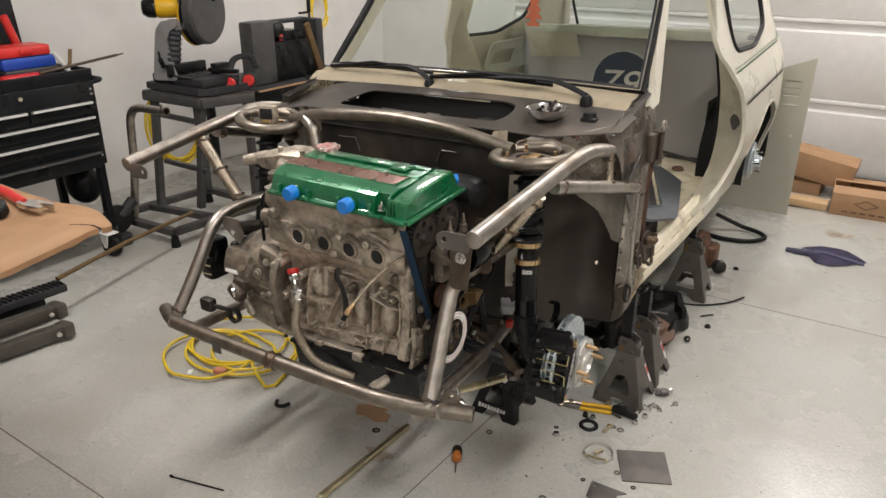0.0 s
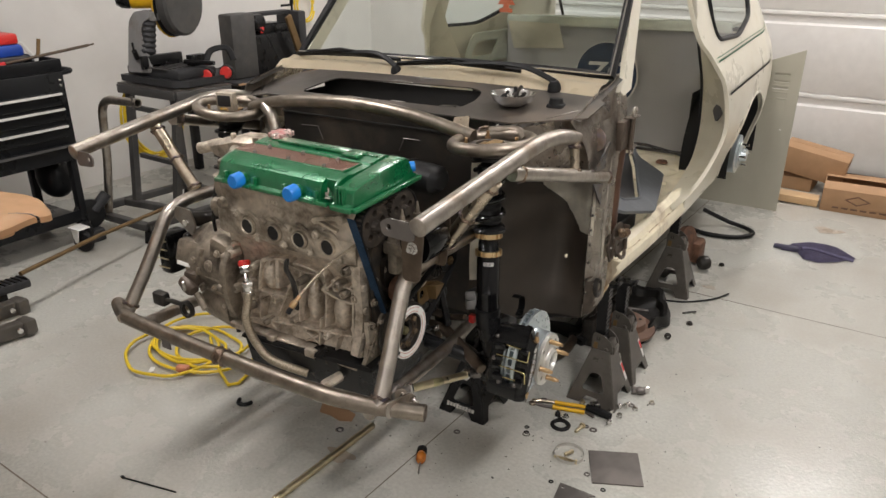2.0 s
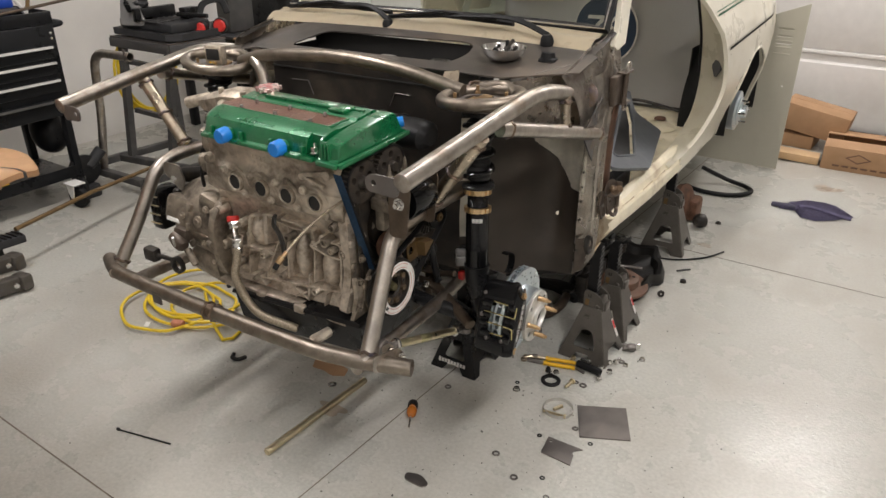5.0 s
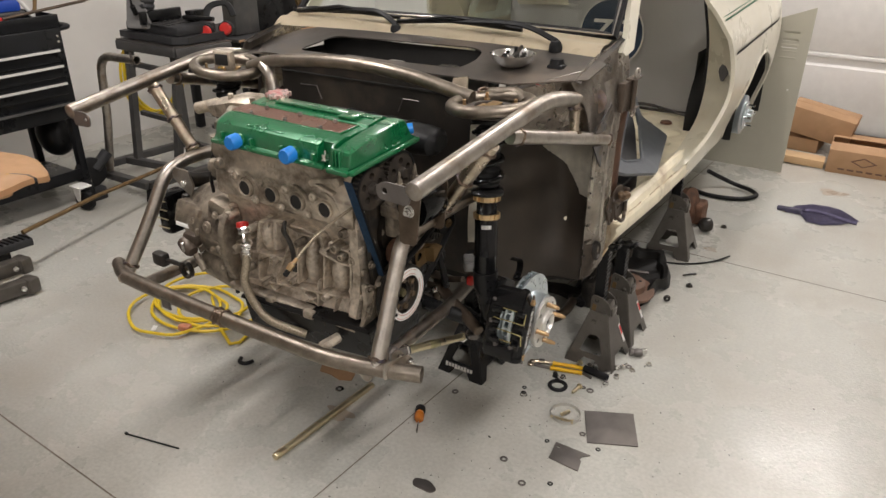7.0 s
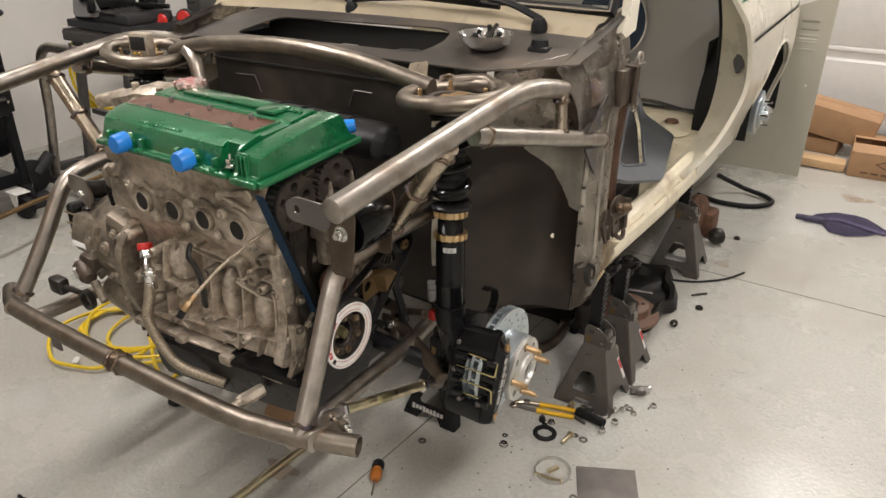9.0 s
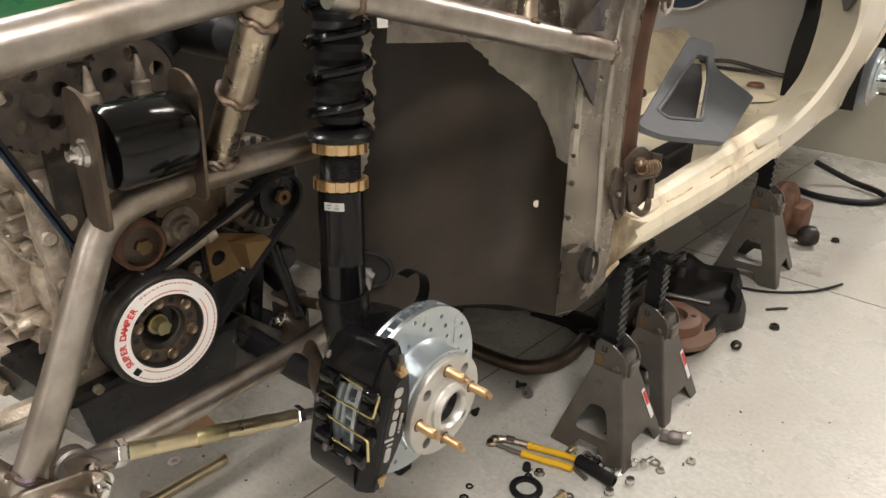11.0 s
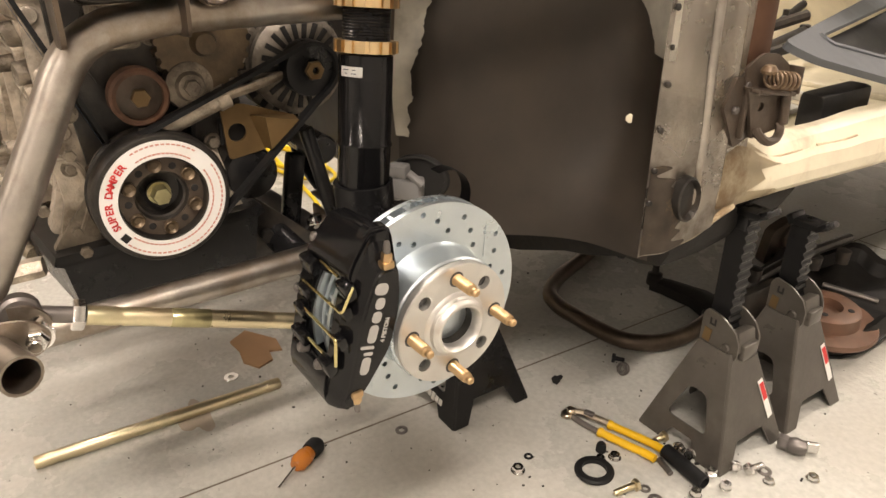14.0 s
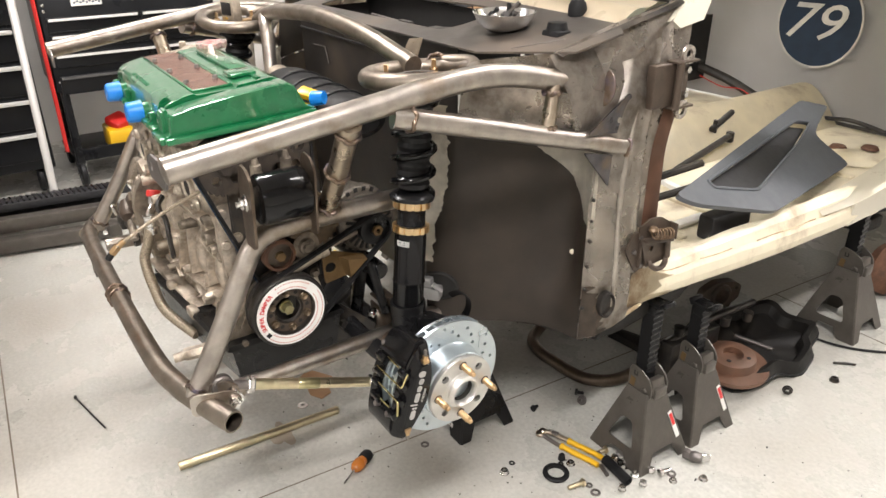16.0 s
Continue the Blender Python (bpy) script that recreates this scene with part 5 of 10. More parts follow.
for sg in (False, True):
    lug = plate(soft([(-0.075, -0.018), (0.0, -0.022), (0.01, 0.02), (-0.06, 0.022), (-0.08, 0.01)], 0.012), [circle(-0.058, 0.002, 0.007, 12)], (-0.69, 1.352, 0.945), (1, 0.05, 0), (0, 0, 1), 0.004)
    part("end_lug", mirror_bm(lug) if sg else lug, M_PLATE, fr, "drilled steel end lug")
# clevis for the radius rod
clev = part("clevis", join(plate(soft([(-0.03, -0.02), (0.045, -0.021), (0.062, 0.0), (0.045, 0.021), (-0.03, 0.024)], 0.012), [circle(0.045, 0, 0.008, 12)], (-0.785, 1.37, 0.492), (0.25, 1, 0), (0, 0, 1), 0.004),
            plate(soft([(-0.03, -0.02), (0.045, -0.021), (0.062, 0.0), (0.045, 0.021), (-0.03, 0.024)], 0.012), [circle(0.045, 0, 0.008, 12)], (-0.755, 1.365, 0.492), (0.25, 1, 0), (0, 0, 1), 0.004)), M_STEEL, fr, "drilled steel clevis")
part("clevis_bolt", join(hexa((-0.742, 1.41, 0.492), (-0.730, 1.407, 0.492), 0.011), rod((-0.79, 1.42, 0.492), (-0.722, 1.405, 0.492), 0.007, 12, 0.001), ringed((-0.746, 1.411, 0.492), (-0.742, 1.410, 0.492), 0.015, 0.006, 18)), M_CHROME, clev, "bright clevis bolt")
part("tab", plate([(-0.015, -0.015), (0.02, -0.015), (0.02, 0.02), (-0.015, 0.02)], [], (-1.50, 1.303, 0.455), (1, 0, 0), (0, 0, 1), 0.004), M_PLATE, fr)

# ---- engine ----
eng = thing("engine", (-1.15, 1.55, 0.42), "cast aluminium four-cylinder engine with a candy green cover", "engine")
XL, YF = -1.335, 1.418
ZF = 0.932


def esl(bm):
    for v in bm.verts:
        v.co.z += 0.05 * (v.co.y - YF) * 0.6 + 0.004 * (v.co.x + 0.9)
    return bm


def csl(bm):
    """The cover sits a touch askew on its head."""
    for v in bm.verts:
        v.co.x -= 0.045 * (v.co.y - YF)
    return esl(bm)


def cover_section(x, squeeze=0.0, notch=0.0):
    """Valve cover outline across the engine: flange, sloping front, two humps with a flat valley between."""
    pts = [(1.408, 0.0), (1.408, 0.008), (1.413, 0.010), (1.4145, 0.018), (1.4185, 0.036), (1.424, 0.047), (1.432, 0.052), (1.450, 0.057), (1.474, 0.0605), (1.4785, 0.0565), (1.5525, 0.0565), (1.557, 0.0615), (1.622, 0.0655), (1.640, 0.058), (1.654, 0.038), (1.659, 0.012), (1.668, 0.008), (1.668, 0.0)]
    return [(x, max(lerp(y, 1.538, squeeze * min(1, h / 0.03)), 1.408 + notch if h > 0.009 else 0), ZF + h) for y, h in pts]


cover = part("valve_cover", csl(loft([cover_section(XL - 0.002, 0.08), cover_section(XL + 0.003, 0.03), cover_section(XL + 0.012), cover_section(-1.2), cover_section(-1.05), cover_section(-0.992), cover_section(-0.990, 0, 0.030), cover_section(-0.958, 0.0, 0.030), cover_section(-0.956, 0, 0), cover_section(-0.951, 0.0), cover_section(-0.949, 0.02)])), M_GREEN, eng, "candy green valve cover", sharp=24)
# belt-end cover, stepped up, with a plain sloping top and a flat end
def belt_sec(x, k):
    pts = [(1.403, 0.0), (1.403, 0.009), (1.412, 0.013), (1.4145, 0.038), (1.419, 0.044), (1.455, 0.051), (1.53, 0.058), (1.60, 0.0625), (1.634, 0.0625), (1.646, 0.055), (1.666, 0.016), (1.682, 0.009), (1.682, 0.0)]
    return [(x, lerp(y, 1.54, k * min(1, h / 0.03)), ZF + h * (1 - 0.5 * k)) for y, h in pts]


part("belt_cover", csl(loft([belt_sec(-0.944, 0.05), belt_sec(-0.9425, 0.015), belt_sec(-0.940, 0), belt_sec(-0.903, 0.0), belt_sec(-0.8985, 0.012), belt_sec(-0.896, 0.04)])), M_GREEN, cover, sharp=24)
part("flange", csl(join(box((-1.15, 1.404, ZF + 0.004), (0.37, 0.012, 0.010), 0.003), box((-0.920, 1.400, ZF + 0.004), (0.06, 0.016, 0.012), 0.003), box((-0.886, 1.54, ZF + 0.004), (0.014, 0.28, 0.012), 0.004), box((-1.15, 1.672, ZF + 0.004), (0.37, 0.012, 0.010), 0.003))), M_GREEN, cover)
part("cover_rail", csl(join(box((-1.155, 1.4795, ZF + 0.0585), (0.352, 0.0045, 0.005), 0.0015), box((-1.155, 1.5515, ZF + 0.0585), (0.352, 0.0045, 0.005), 0.0015), box((-0.9745, 1.5155, ZF + 0.0585), (0.005, 0.074, 0.005), 0.0015))), M_GREEN, cover, "raised rail round the plug cover")
part("cover_pad", csl(join(box((-1.155, 1.595, ZF + 0.0665), (0.24, 0.035, 0.006), 0.002), box((-1.02, 1.585, ZF + 0.067), (0.05, 0.05, 0.007), 0.002))), M_GREEN, cover, "raised pad on the rear hump")
for x in (-1.30, -1.20, -1.10, -1.00):
    part("cover_lug", csl(join(rod((x, 1.404, ZF + 0.002), (x, 1.404, ZF + 0.013), 0.008, 12, 0.002), box((x, 1.409, ZF + 0.016), (0.010, 0.012, 0.028), 0.003))), M_GREEN, cover)
part("plug_cover", csl(plate(rrect(0, 0, 0.368, 0.066, 0.008), [], (-1.157, 1.5155, ZF + 0.0567), (1, 0, 0), (0, 1, 0), 0.003)), M_COPPER, cover, "worn copper-red plug cover")
for x in (-1.27, -1.155, -1.04):
    for y in (1.488, 1.543):
        part("cover_screw", csl(lathe([(0, 0.006), (0.0045, 0.006), (0.006, 0.0)], (x, y, ZF + 0.0595), (x, y, 2), 10)), M_PLATE, cover)
for x in (-1.244, -1.063):
    part("breather_boss", csl(join(rod((x, 1.432, 0.948), (x, 1.398, 0.9485), 0.017, 16), box((x + 0.02, 1.43, 0.962), (0.03, 0.02, 0.03), 0.006))), M_GREEN, cover)
    part("breather_cap", csl(lathe([(0, 0.028), (0.0155, 0.028), (0.0185, 0.024), (0.0195, 0.0)], (x, 1.405, 0.95), (x, 1.3, 0.953), 20)), M_BLUE, cover, "blue plastic cap")
part("breather_cap", csl(lathe([(0, 0.026), (0.013, 0.026), (0.015, 0.0)], (-0.945, 1.700, 0.943), (-0.92, 1.72, 0.947), 16)), M_BLUE, cover, "blue plastic cap")
part("oil_cap", csl(join(lathe([(0, 0.013), (0.018, 0.014), (0.028, 0.013), (0.031, 0.004), (0.028, 0.0)], (-1.302, 1.622, ZF + 0.064), (-1.302, 1.622, 2), 20), *[rod((-1.302 + 0.03 * math.cos(a), 1.622 + 0.03 * math.sin(a), ZF + 0.065), (-1.302 + 0.03 * math.cos(a), 1.622 + 0.03 * math.sin(a), ZF + 0.077), 0.0055, 8, 0.001) for a in (k * math.pi / 4 for k in range(8))])), M_OILCAP, cover, "worn red and white fluted oil cap")
for x0, n, dx_, y, z, size in ((-1.225, 13, 0.0095, 1.433, ZF + 0.0525, (0.006, 0.008, 0.0025)), (-1.02, 7, 0.009, 1.6, ZF + 0.0655, (0.006, 0.012, 0.002)), (-1.18, 11, 0.009, 1.6, ZF + 0.0655, (0.006, 0.014, 0.002))):
    part("cover_emboss", csl(join(*[box((x0 + dx_ * k, y, z), size, 0.0006, (14 if y < 1.5 else 0, 0, 0)) for k in range(n)])), M_GREEN, cover, "raised cast marks")
for x, y in ((-0.974, 1.424), (-1.335, 1.47)):
    part("cover_nut", csl(join(ringed((x, y, 0.948), (x, y, 0.951), 0.0145, 0.005, 16), hexa((x, y, 0.950), (x, y, 0.961), 0.0095), rod((x, y, 0.95), (x, y, 0.97), 0.0045, 8))), M_CHROME, cover, "domed cover nut")
for x in (-0.939, -0.930, -0.921):
    part("cover_rib", csl(box((x, 1.410, 0.957), (0.005, 0.010, 0.044), 0.002)), M_GREEN, cover)
part("cover_rib", csl(box((-0.930, 1.4145, 0.957), (0.028, 0.008, 0.050), 0.003)), M_GREEN, cover)

# head with exhaust side to the front


ports = [(-1.260, 0.818), (-1.170, 0.8185), (-1.085, 0.819), (-0.994, 0.820)]


def head_sec(x, grow=0.0):
    pts = [(1.425, 0.932), (1.428, 0.922), (1.442, 0.908), (1.446, 0.870), (1.436, 0.852), (1.428, 0.846), (1.428, 0.786), (1.440, 0.774), (1.452, 0.768), (1.640, 0.768), (1.655, 0.932)]
    return [(x, lerp(y, 1.54, grow), z) for y, z in pts]


head = part("cylinder_head", esl(join(loft([head_sec(-1.385, 0.10), head_sec(-1.372, 0.02), head_sec(-1.2), head_sec(-1.0), head_sec(-0.94), head_sec(-0.915, 0.05)]))), M_ALU, eng, "cast aluminium cylinder head")
for x, z in ports:
    part("port_rim", esl(lathe([(0.0190, -0.001), (0.0225, 0.0), (0.0232, 0.003), (0.0225, 0.0085), (0.0205, 0.010), (0.0190, 0.008)], (x, 1.429, z), (x, 1.3, z), 28, True)), M_ALU, head, "exhaust port rim")
    # shallow near-black disc stands in for the shaded depth of the port
    part("port_bore", esl(lathe([(0.0196, 0.006), (0.0, 0.003)], (x, 1.429, z), (x, 1.3, z), 24)), M_DARK, head, "near-black disc painting the dark inside of the exhaust port")
    part("port_neck", esl(lathe([(0.029, -0.012), (0.0285, 0.0), (0.0255, 0.003), (0.0205, 0.0035)], (x, 1.432, z), (x, 1.3, z), 24)), M_ALUD, head)
    for ddx, ddz in ((-0.034, 0.026), (0.032, -0.026)):
        part("stud_boss", esl(lathe([(0, 0.012), (0.0045, 0.012), (0.0055, 0.008), (0.0105, 0.006), (0.0125, 0)], (x + ddx, 1.425, z + ddz), (x + ddx, 1.3, z + ddz), 12)), M_ALU, head)
    part("port_web", esl(sweep([(x - 0.02, 1.441, z + 0.032), (x, 1.432, z + 0.036), (x + 0.03, 1.430, z + 0.022), (x + 0.045, 1.432, z - 0.01)], 0.005, 7)), M_ALU, head)
part("head_bracket", esl(join(box((-0.985, 1.424, 0.897), (0.085, 0.016, 0.012), 0.004, (0, -12, 0)), box((-0.995, 1.424, 0.878), (0.075, 0.014, 0.008), 0.003, (0, 14, 0)), rod((-0.945, 1.436, 0.902), (-0.945, 1.414, 0.902), 0.011, 14, 0.002), rod((-1.025, 1.436, 0.884), (-1.025, 1.416, 0.884), 0.009, 12, 0.002))), M_ALU, head, "cast bracket lug")
part("head_plug", esl(join(lathe([(0, 0.012), (0.012, 0.011), (0.017, 0.0)], (-1.352, 1.432, 0.862), (-1.352, 1.3, 0.862), 16), rod((-1.385, 1.47, 0.835), (-1.425, 1.46, 0.835), 0.02, 14, 0.004))), M_ALUD, head)
part("head_cast_mark", esl(join(*[box((-1.21 + 0.013 * k, 1.4425, 0.890), (0.008, 0.003, 0.010), 0.001) for k in range(4)])), M_ALU, head)


# block: skirted casting with ribs, cells, bosses and flanges
def blk(z, f, b, xl, xr):
    return [(xl, f, z), (xr, f, z), (xr, b, z), (xl, b, z)]


block = part("engine_block", esl(loft([blk(0.790, 1.446, 1.64, -1.36, -0.925), blk(0.755, 1.450, 1.64, -1.36, -0.925), blk(0.70, 1.464, 1.64, -1.36, -0.925), blk(0.62, 1.464, 1.65, -1.36, -0.92), blk(0.58, 1.458, 1.66, -1.36, -0.915), blk(0.525, 1.446, 1.67, -1.36, -0.905), blk(0.505, 1.430, 1.68, -1.36, -0.905)])), M_BLOCK, eng, "cast aluminium block with stiffening ribs")
rng = random.Random(11)


def web(pts, r=0.006, deep=2.2, m=M_ALU, name="block_rib", raw=False):
    """A cast rib: a line on the block's front, r half wide, standing out."""
    line = [Vector(p) for p in smooth_line(pts, 5)]
    bm = bmesh.new()
    rows = []
    for i, p in enumerate(line):
        d = line[min(i + 1, len(line) - 1)] - line[max(i - 1, 0)]
        side = Vector((-d.z, 0, d.x)).normalized()
        rows.append([bm.verts.new(p + side * (r * w) + Vector((0, y, 0))) for w, y in ((-1.25, 0.045), (-0.7, 0.001), (-0.5, -0.002), (0.5, -0.002), (0.7, 0.001), (1.25, 0.045))])
    for a, b in zip(rows, rows[1:]):
        for k in range(5):
            bm.faces.new((a[k], a[k + 1], b[k + 1], b[k]))
    bm.faces.new(rows[0]), bm.faces.new(rows[-1][::-1])
    bmesh.ops.recalc_face_normals(bm, faces=bm.faces[:])
    part(name, bm if raw else esl(bm), m, block, sharp=22)


def rib(pts, r=0.004, y=1.445):
    web([(x, y - 0.008, z) for x, z in pts], r, m=M_BLOCK, raw=True)


rib([(-1.236, 0.721), (-1.181, 0.739), (-1.133, 0.745)], 0.006)
rib([(-1.124, 0.741), (-1.086, 0.741), (-1.049, 0.735)], 0.006)
rib([(-1.268, 0.628), (-1.211, 0.63), (-1.16, 0.635)], 0.005)
rib([(-1.236, 0.721), (-1.259, 0.63)], 0.005)
rib([(-1.181, 0.739), (-1.188, 0.654)], 0.009)
rib([(-1.049, 0.735), (-1.026, 0.73), (-1.019, 0.686)], 0.007)
rib([(-1.019, 0.686), (-1.029, 0.584)], 0.004)
rib([(-0.94, 0.81), (-0.931, 0.769), (-0.929, 0.725)], 0.008)
rib([(-0.925, 0.722), (-0.921, 0.652), (-0.927, 0.577)], 0.008)
rib([(-1.137, 0.680), (-1.187, 0.581)])
rib([(-1.281, 0.625), (-1.160, 0.629)])
rib([(-1.350, 0.640), (-1.281, 0.625)])
rib([(-1.307, 0.535), (-1.115, 0.559), (-0.935, 0.579)], 0.005)
rib([(-1.104, 0.723), (-1.118, 0.573)])
rib([(-1.186, 0.589), (-1.195, 0.554)])
rib([(-1.099, 0.549), (-1.055, 0.527)], 0.003)
rib([(-1.055, 0.549), (-1.099, 0.522)], 0.003)
rib([(-1.045, 0.602), (-1.053, 0.524)])
rib([(-1.030, 0.694), (-0.975, 0.680), (-0.929, 0.679)], 0.005, 1.440)
rib([(-0.930, 0.720), (-0.930, 0.669), (-0.936, 0.562)], 0.006, 1.440)
rib([(-0.992, 0.718), (-0.931, 0.718)], 0.004, 1.442)
rib([(-0.992, 0.718), (-1.022, 0.694)], 0.005, 1.442)
rib([(-1.174, 0.733), (-1.100, 0.722), (-1.026, 0.729)], 0.004, 1.450)
rib([(-1.230, 0.663), (-1.212, 0.740)], 0.005, 1.456)
rib([(-1.255, 0.600), (-1.262, 0.535)], 0.003)
rib([(-0.990, 0.560), (-0.998, 0.525)], 0.003)
rib([(-1.240, 0.555), (-1.205, 0.525)], 0.003)
rib([(-1.340, 0.745), (-1.350, 0.690), (-1.350, 0.545)], 0.008)
for x_, z_, sx_, sz_ in ((-1.079, 0.635, 0.023, 0.062), (-0.986, 0.629, 0.031, 0.058), (-1.228, 0.677, 0.028, 0.05), (-1.32, 0.60, 0.03, 0.06)):
    prof_ = [(1.0, 0.0), (0.95, 0.30), (0.80, 0.60), (0.55, 0.85), (0.2, 0.99)]
    rows_ = [[(x_ + sx_ * q * math.cos(a), 1.470 - 0.032 * q * max(0.0, math.sin(a)), z_ - sz_ * d_) for a in (k * math.pi / 10 for k in range(20))] for q, d_ in prof_[::-1]] + [[(x_ + sx_ * q * math.cos(a), 1.470 - 0.032 * q * max(0.0, math.sin(a)), z_ + sz_ * d_) for a in (k * math.pi / 10 for k in range(20))] for q, d_ in prof_[1:]]
    part("cylinder_barrel", loft(rows_), M_BLOCK, block, "smooth cast cylinder barrel")
part("block_flange", esl(join(box((-1.13, 1.423, 0.512), (0.45, 0.034, 0.018), 0.005), box((-1.20, 1.414, 0.512), (0.03, 0.02, 0.022), 0.006), box((-1.06, 1.410, 0.512), (0.035, 0.02, 0.024), 0.006))), M_ALU, block, "lower block flange")
for x, z, r in ((-0.945, 0.765, 0.012), (-0.918, 0.70, 0.012), (-0.912, 0.61, 0.012), (-0.908, 0.55, 0.013), (-1.018, 0.565, 0.010), (-1.098, 0.700, 0.010), (-1.19, 0.625, 0.011), (-1.262, 0.70, 0.010), (-1.30, 0.57, 0.012), (-1.23, 0.545, 0.008), (-1.13, 0.58, 0.009), (-1.335, 0.62, 0.014), (-1.34, 0.72, 0.012), (-0.975, 0.718, 0.014), (-0.955, 0.70, 0.010)):
    part("boss", esl(lathe([(0.0, 0.008), (r * 0.45, 0.008), (r * 0.5, 0.014), (r * 0.85, 0.014), (r, 0.010), (r * 1.15, -0.02)], (x, 1.434, z), (x, 1.3, z), 14)), rng.choice((M_ALU, M_ALUD)), block)
for k in range(11):
    x = -1.33 + 0.040 * k
    part("flange_bolt", esl(hexa((x, 1.415, 0.504), (x, 1.415, 0.492), 0.0065)), M_GREASE, block)
for x, z in ((-0.992, 0.718), (-1.022, 0.694), (-0.931, 0.718), (-0.929, 0.679), (-0.934, 0.600), (-0.936, 0.560)):
    part("mount_boss", ringed((x, 1.462, z), (x, 1.434, z), 0.012, 0.0055, 16, 0.002), M_BLOCK, block)
def set_back(x, z):
    """How far the cast front recedes: the engine sits a few degrees askew in the bay."""
    return 0.006 + 0.21 * max(0.0, min(0.40, x + 1.30)) ** 1.5 * lerp(0.72, 1.0, step(0.52, 0.60, z)) * lerp(1.0, 0.65, step(0.72, 0.79, z)) * lerp(1.0, 0.4, step(0.88, 0.93, z))


for ob in [block, *block.children, head, *head.children]:
    for v in ob.data.vertices:
        q = set_back(v.co.x, v.co.z) * step(1.62, 1.49, v.co.y)
        v.co += Vector((-0.77 * q, q, -0.60 * q))


def pan_ring(z, g):
    return [(-1.30 + g, 1.405 + 0.6 * g, z), (-0.892 - 0.3 * g, 1.45 + g, z), (-0.892 - 0.3 * g, 1.70 - g, z), (-1.30 + g, 1.70 - g, z)]


part("oil_pan", esl(loft([pan_ring(0.502, 0.0), pan_ring(0.492, -0.004), pan_ring(0.486, 0.006), pan_ring(0.42, 0.016), pan_ring(0.396, 0.026), pan_ring(0.388, 0.05)])), M_BLACK, eng, "black oil pan")
part("drain_fitting", esl(join(hexa((-0.985, 1.44, 0.455), (-1.0, 1.385, 0.45), 0.014), rod((-0.995, 1.40, 0.452), (-1.004, 1.365, 0.447), 0.010, 12))), M_ALU, eng, "pale fitting on the pan")

# gearbox on the far end
def shell(prof, y0, z0, seed, squash=1.0):
    """A lumpy cast casing: rings of varying radius along x."""
    rows = []
    for x, r in prof:
        rows.append([(x, y0 + squash * r * math.cos(a) * (1 + 0.05 * math.sin(3 * a + seed + 9 * x)), z0 + r * math.sin(a) * (1 + 0.06 * math.sin(2 * a + 14 * x + seed))) for a in (2 * math.pi * k / 40 for k in range(40))])
    return loft(rows)


gb = part("gearbox", join(
    shell([(-1.340, 0.150), (-1.352, 0.152), (-1.362, 0.150), (-1.366, 0.138), (-1.385, 0.130), (-1.42, 0.124), (-1.47, 0.120), (-1.52, 0.112), (-1.56, 0.098), (-1.59, 0.076), (-1.605, 0.05)], 1.545, 0.625, 0.4),
    shell([(-1.352, 0.095), (-1.37, 0.09), (-1.45, 0.085), (-1.56, 0.08), (-1.64, 0.075), (-1.67, 0.055)], 1.66, 0.53, 2.0),
    shell([(-1.38, 0.05), (-1.39, 0.055), (-1.44, 0.05), (-1.49, 0.045), (-1.51, 0.03)], 1.475, 0.525, 1.0)), M_ALUD, eng, "dirty aluminium gearbox casing")
part("casing_label", box((-1.548, 1.432, 0.637), (0.055, 0.004, 0.012), 0.001, (-20, 0, 0)), M_WHITE, gb, "white sticker on the casing")
part("casing_step", join(box((-1.53, 1.475, 0.655), (0.13, 0.075, 0.085), 0.02, (-18, 0, 0)), box((-1.41, 1.462, 0.675), (0.075, 0.055, 0.13), 0.016, (0, 14, 0)), box((-1.375, 1.452, 0.56), (0.05, 0.04, 0.10), 0.014)), M_ALUD, gb)
for k in range(9):
    a = 0.7 + 0.62 * k
    c = Vector((-1.362, 1.545 + 0.140 * math.cos(a), 0.625 + 0.140 * math.sin(a)))
    part("bell_bolt", join(hexa(c, c + Vector((-0.016, 0, 0)), 0.008), rod(c + Vector((0.01, 0, 0)), c + Vector((-0.004, 0, 0)), 0.014, 12)), M_ALUD, gb)
for k in range(8):
    a = math.radians(120 + 20 * k)
    p0 = Vector((-1.368, 1.545 + 0.128 * math.cos(a), 0.625 + 0.128 * math.sin(a)))
    p1 = Vector((-1.55, 1.545 + 0.100 * math.cos(a), 0.625 + 0.100 * math.sin(a)))
    part("casing_rib", sweep([p0, p0.lerp(p1, 0.5) + (p0 - Vector((-1.37, 1.545, 0.625))) * 0.02, p1], 0.005, 7), M_ALUD, gb)
part("slave_cylinder", join(lathe([(0, 0), (0.014, 0), (0.020, 0.006), (0.022, 0.03), (0.020, 0.05), (0.015, 0.058), (0, 0.06)], (-1.535, 1.415, 0.598), (-1.47, 1.40, 0.575), 18), box((-1.505, 1.435, 0.605), (0.06, 0.05, 0.045), 0.014)), M_HINGE, gb, "oily slave cylinder")
part("bleed_nipple", rod((-1.485, 1.378, 0.592), (-1.478, 1.37, 0.622), 0.005, 10, 0.001), M_CHROME, gb)
part("linkage_stub", rod((-1.472, 1.405, 0.575), (-1.435, 1.40, 0.535), 0.010, 12, 0.003), M_ALUD, gb)
part("bracket_ring", join(ringed((-1.545, 1.425, 0.497), (-1.545, 1.412, 0.497), 0.026, 0.018, 22), box((-1.585, 1.418, 0.508), (0.06, 0.01, 0.012), 0.003)), M_GREASE, gb, "black shift lever bracket")
part("bracket_block", box((-1.655, 1.415, 0.505), (0.05, 0.03, 0.042), 0.008), M_GREASE, gb)
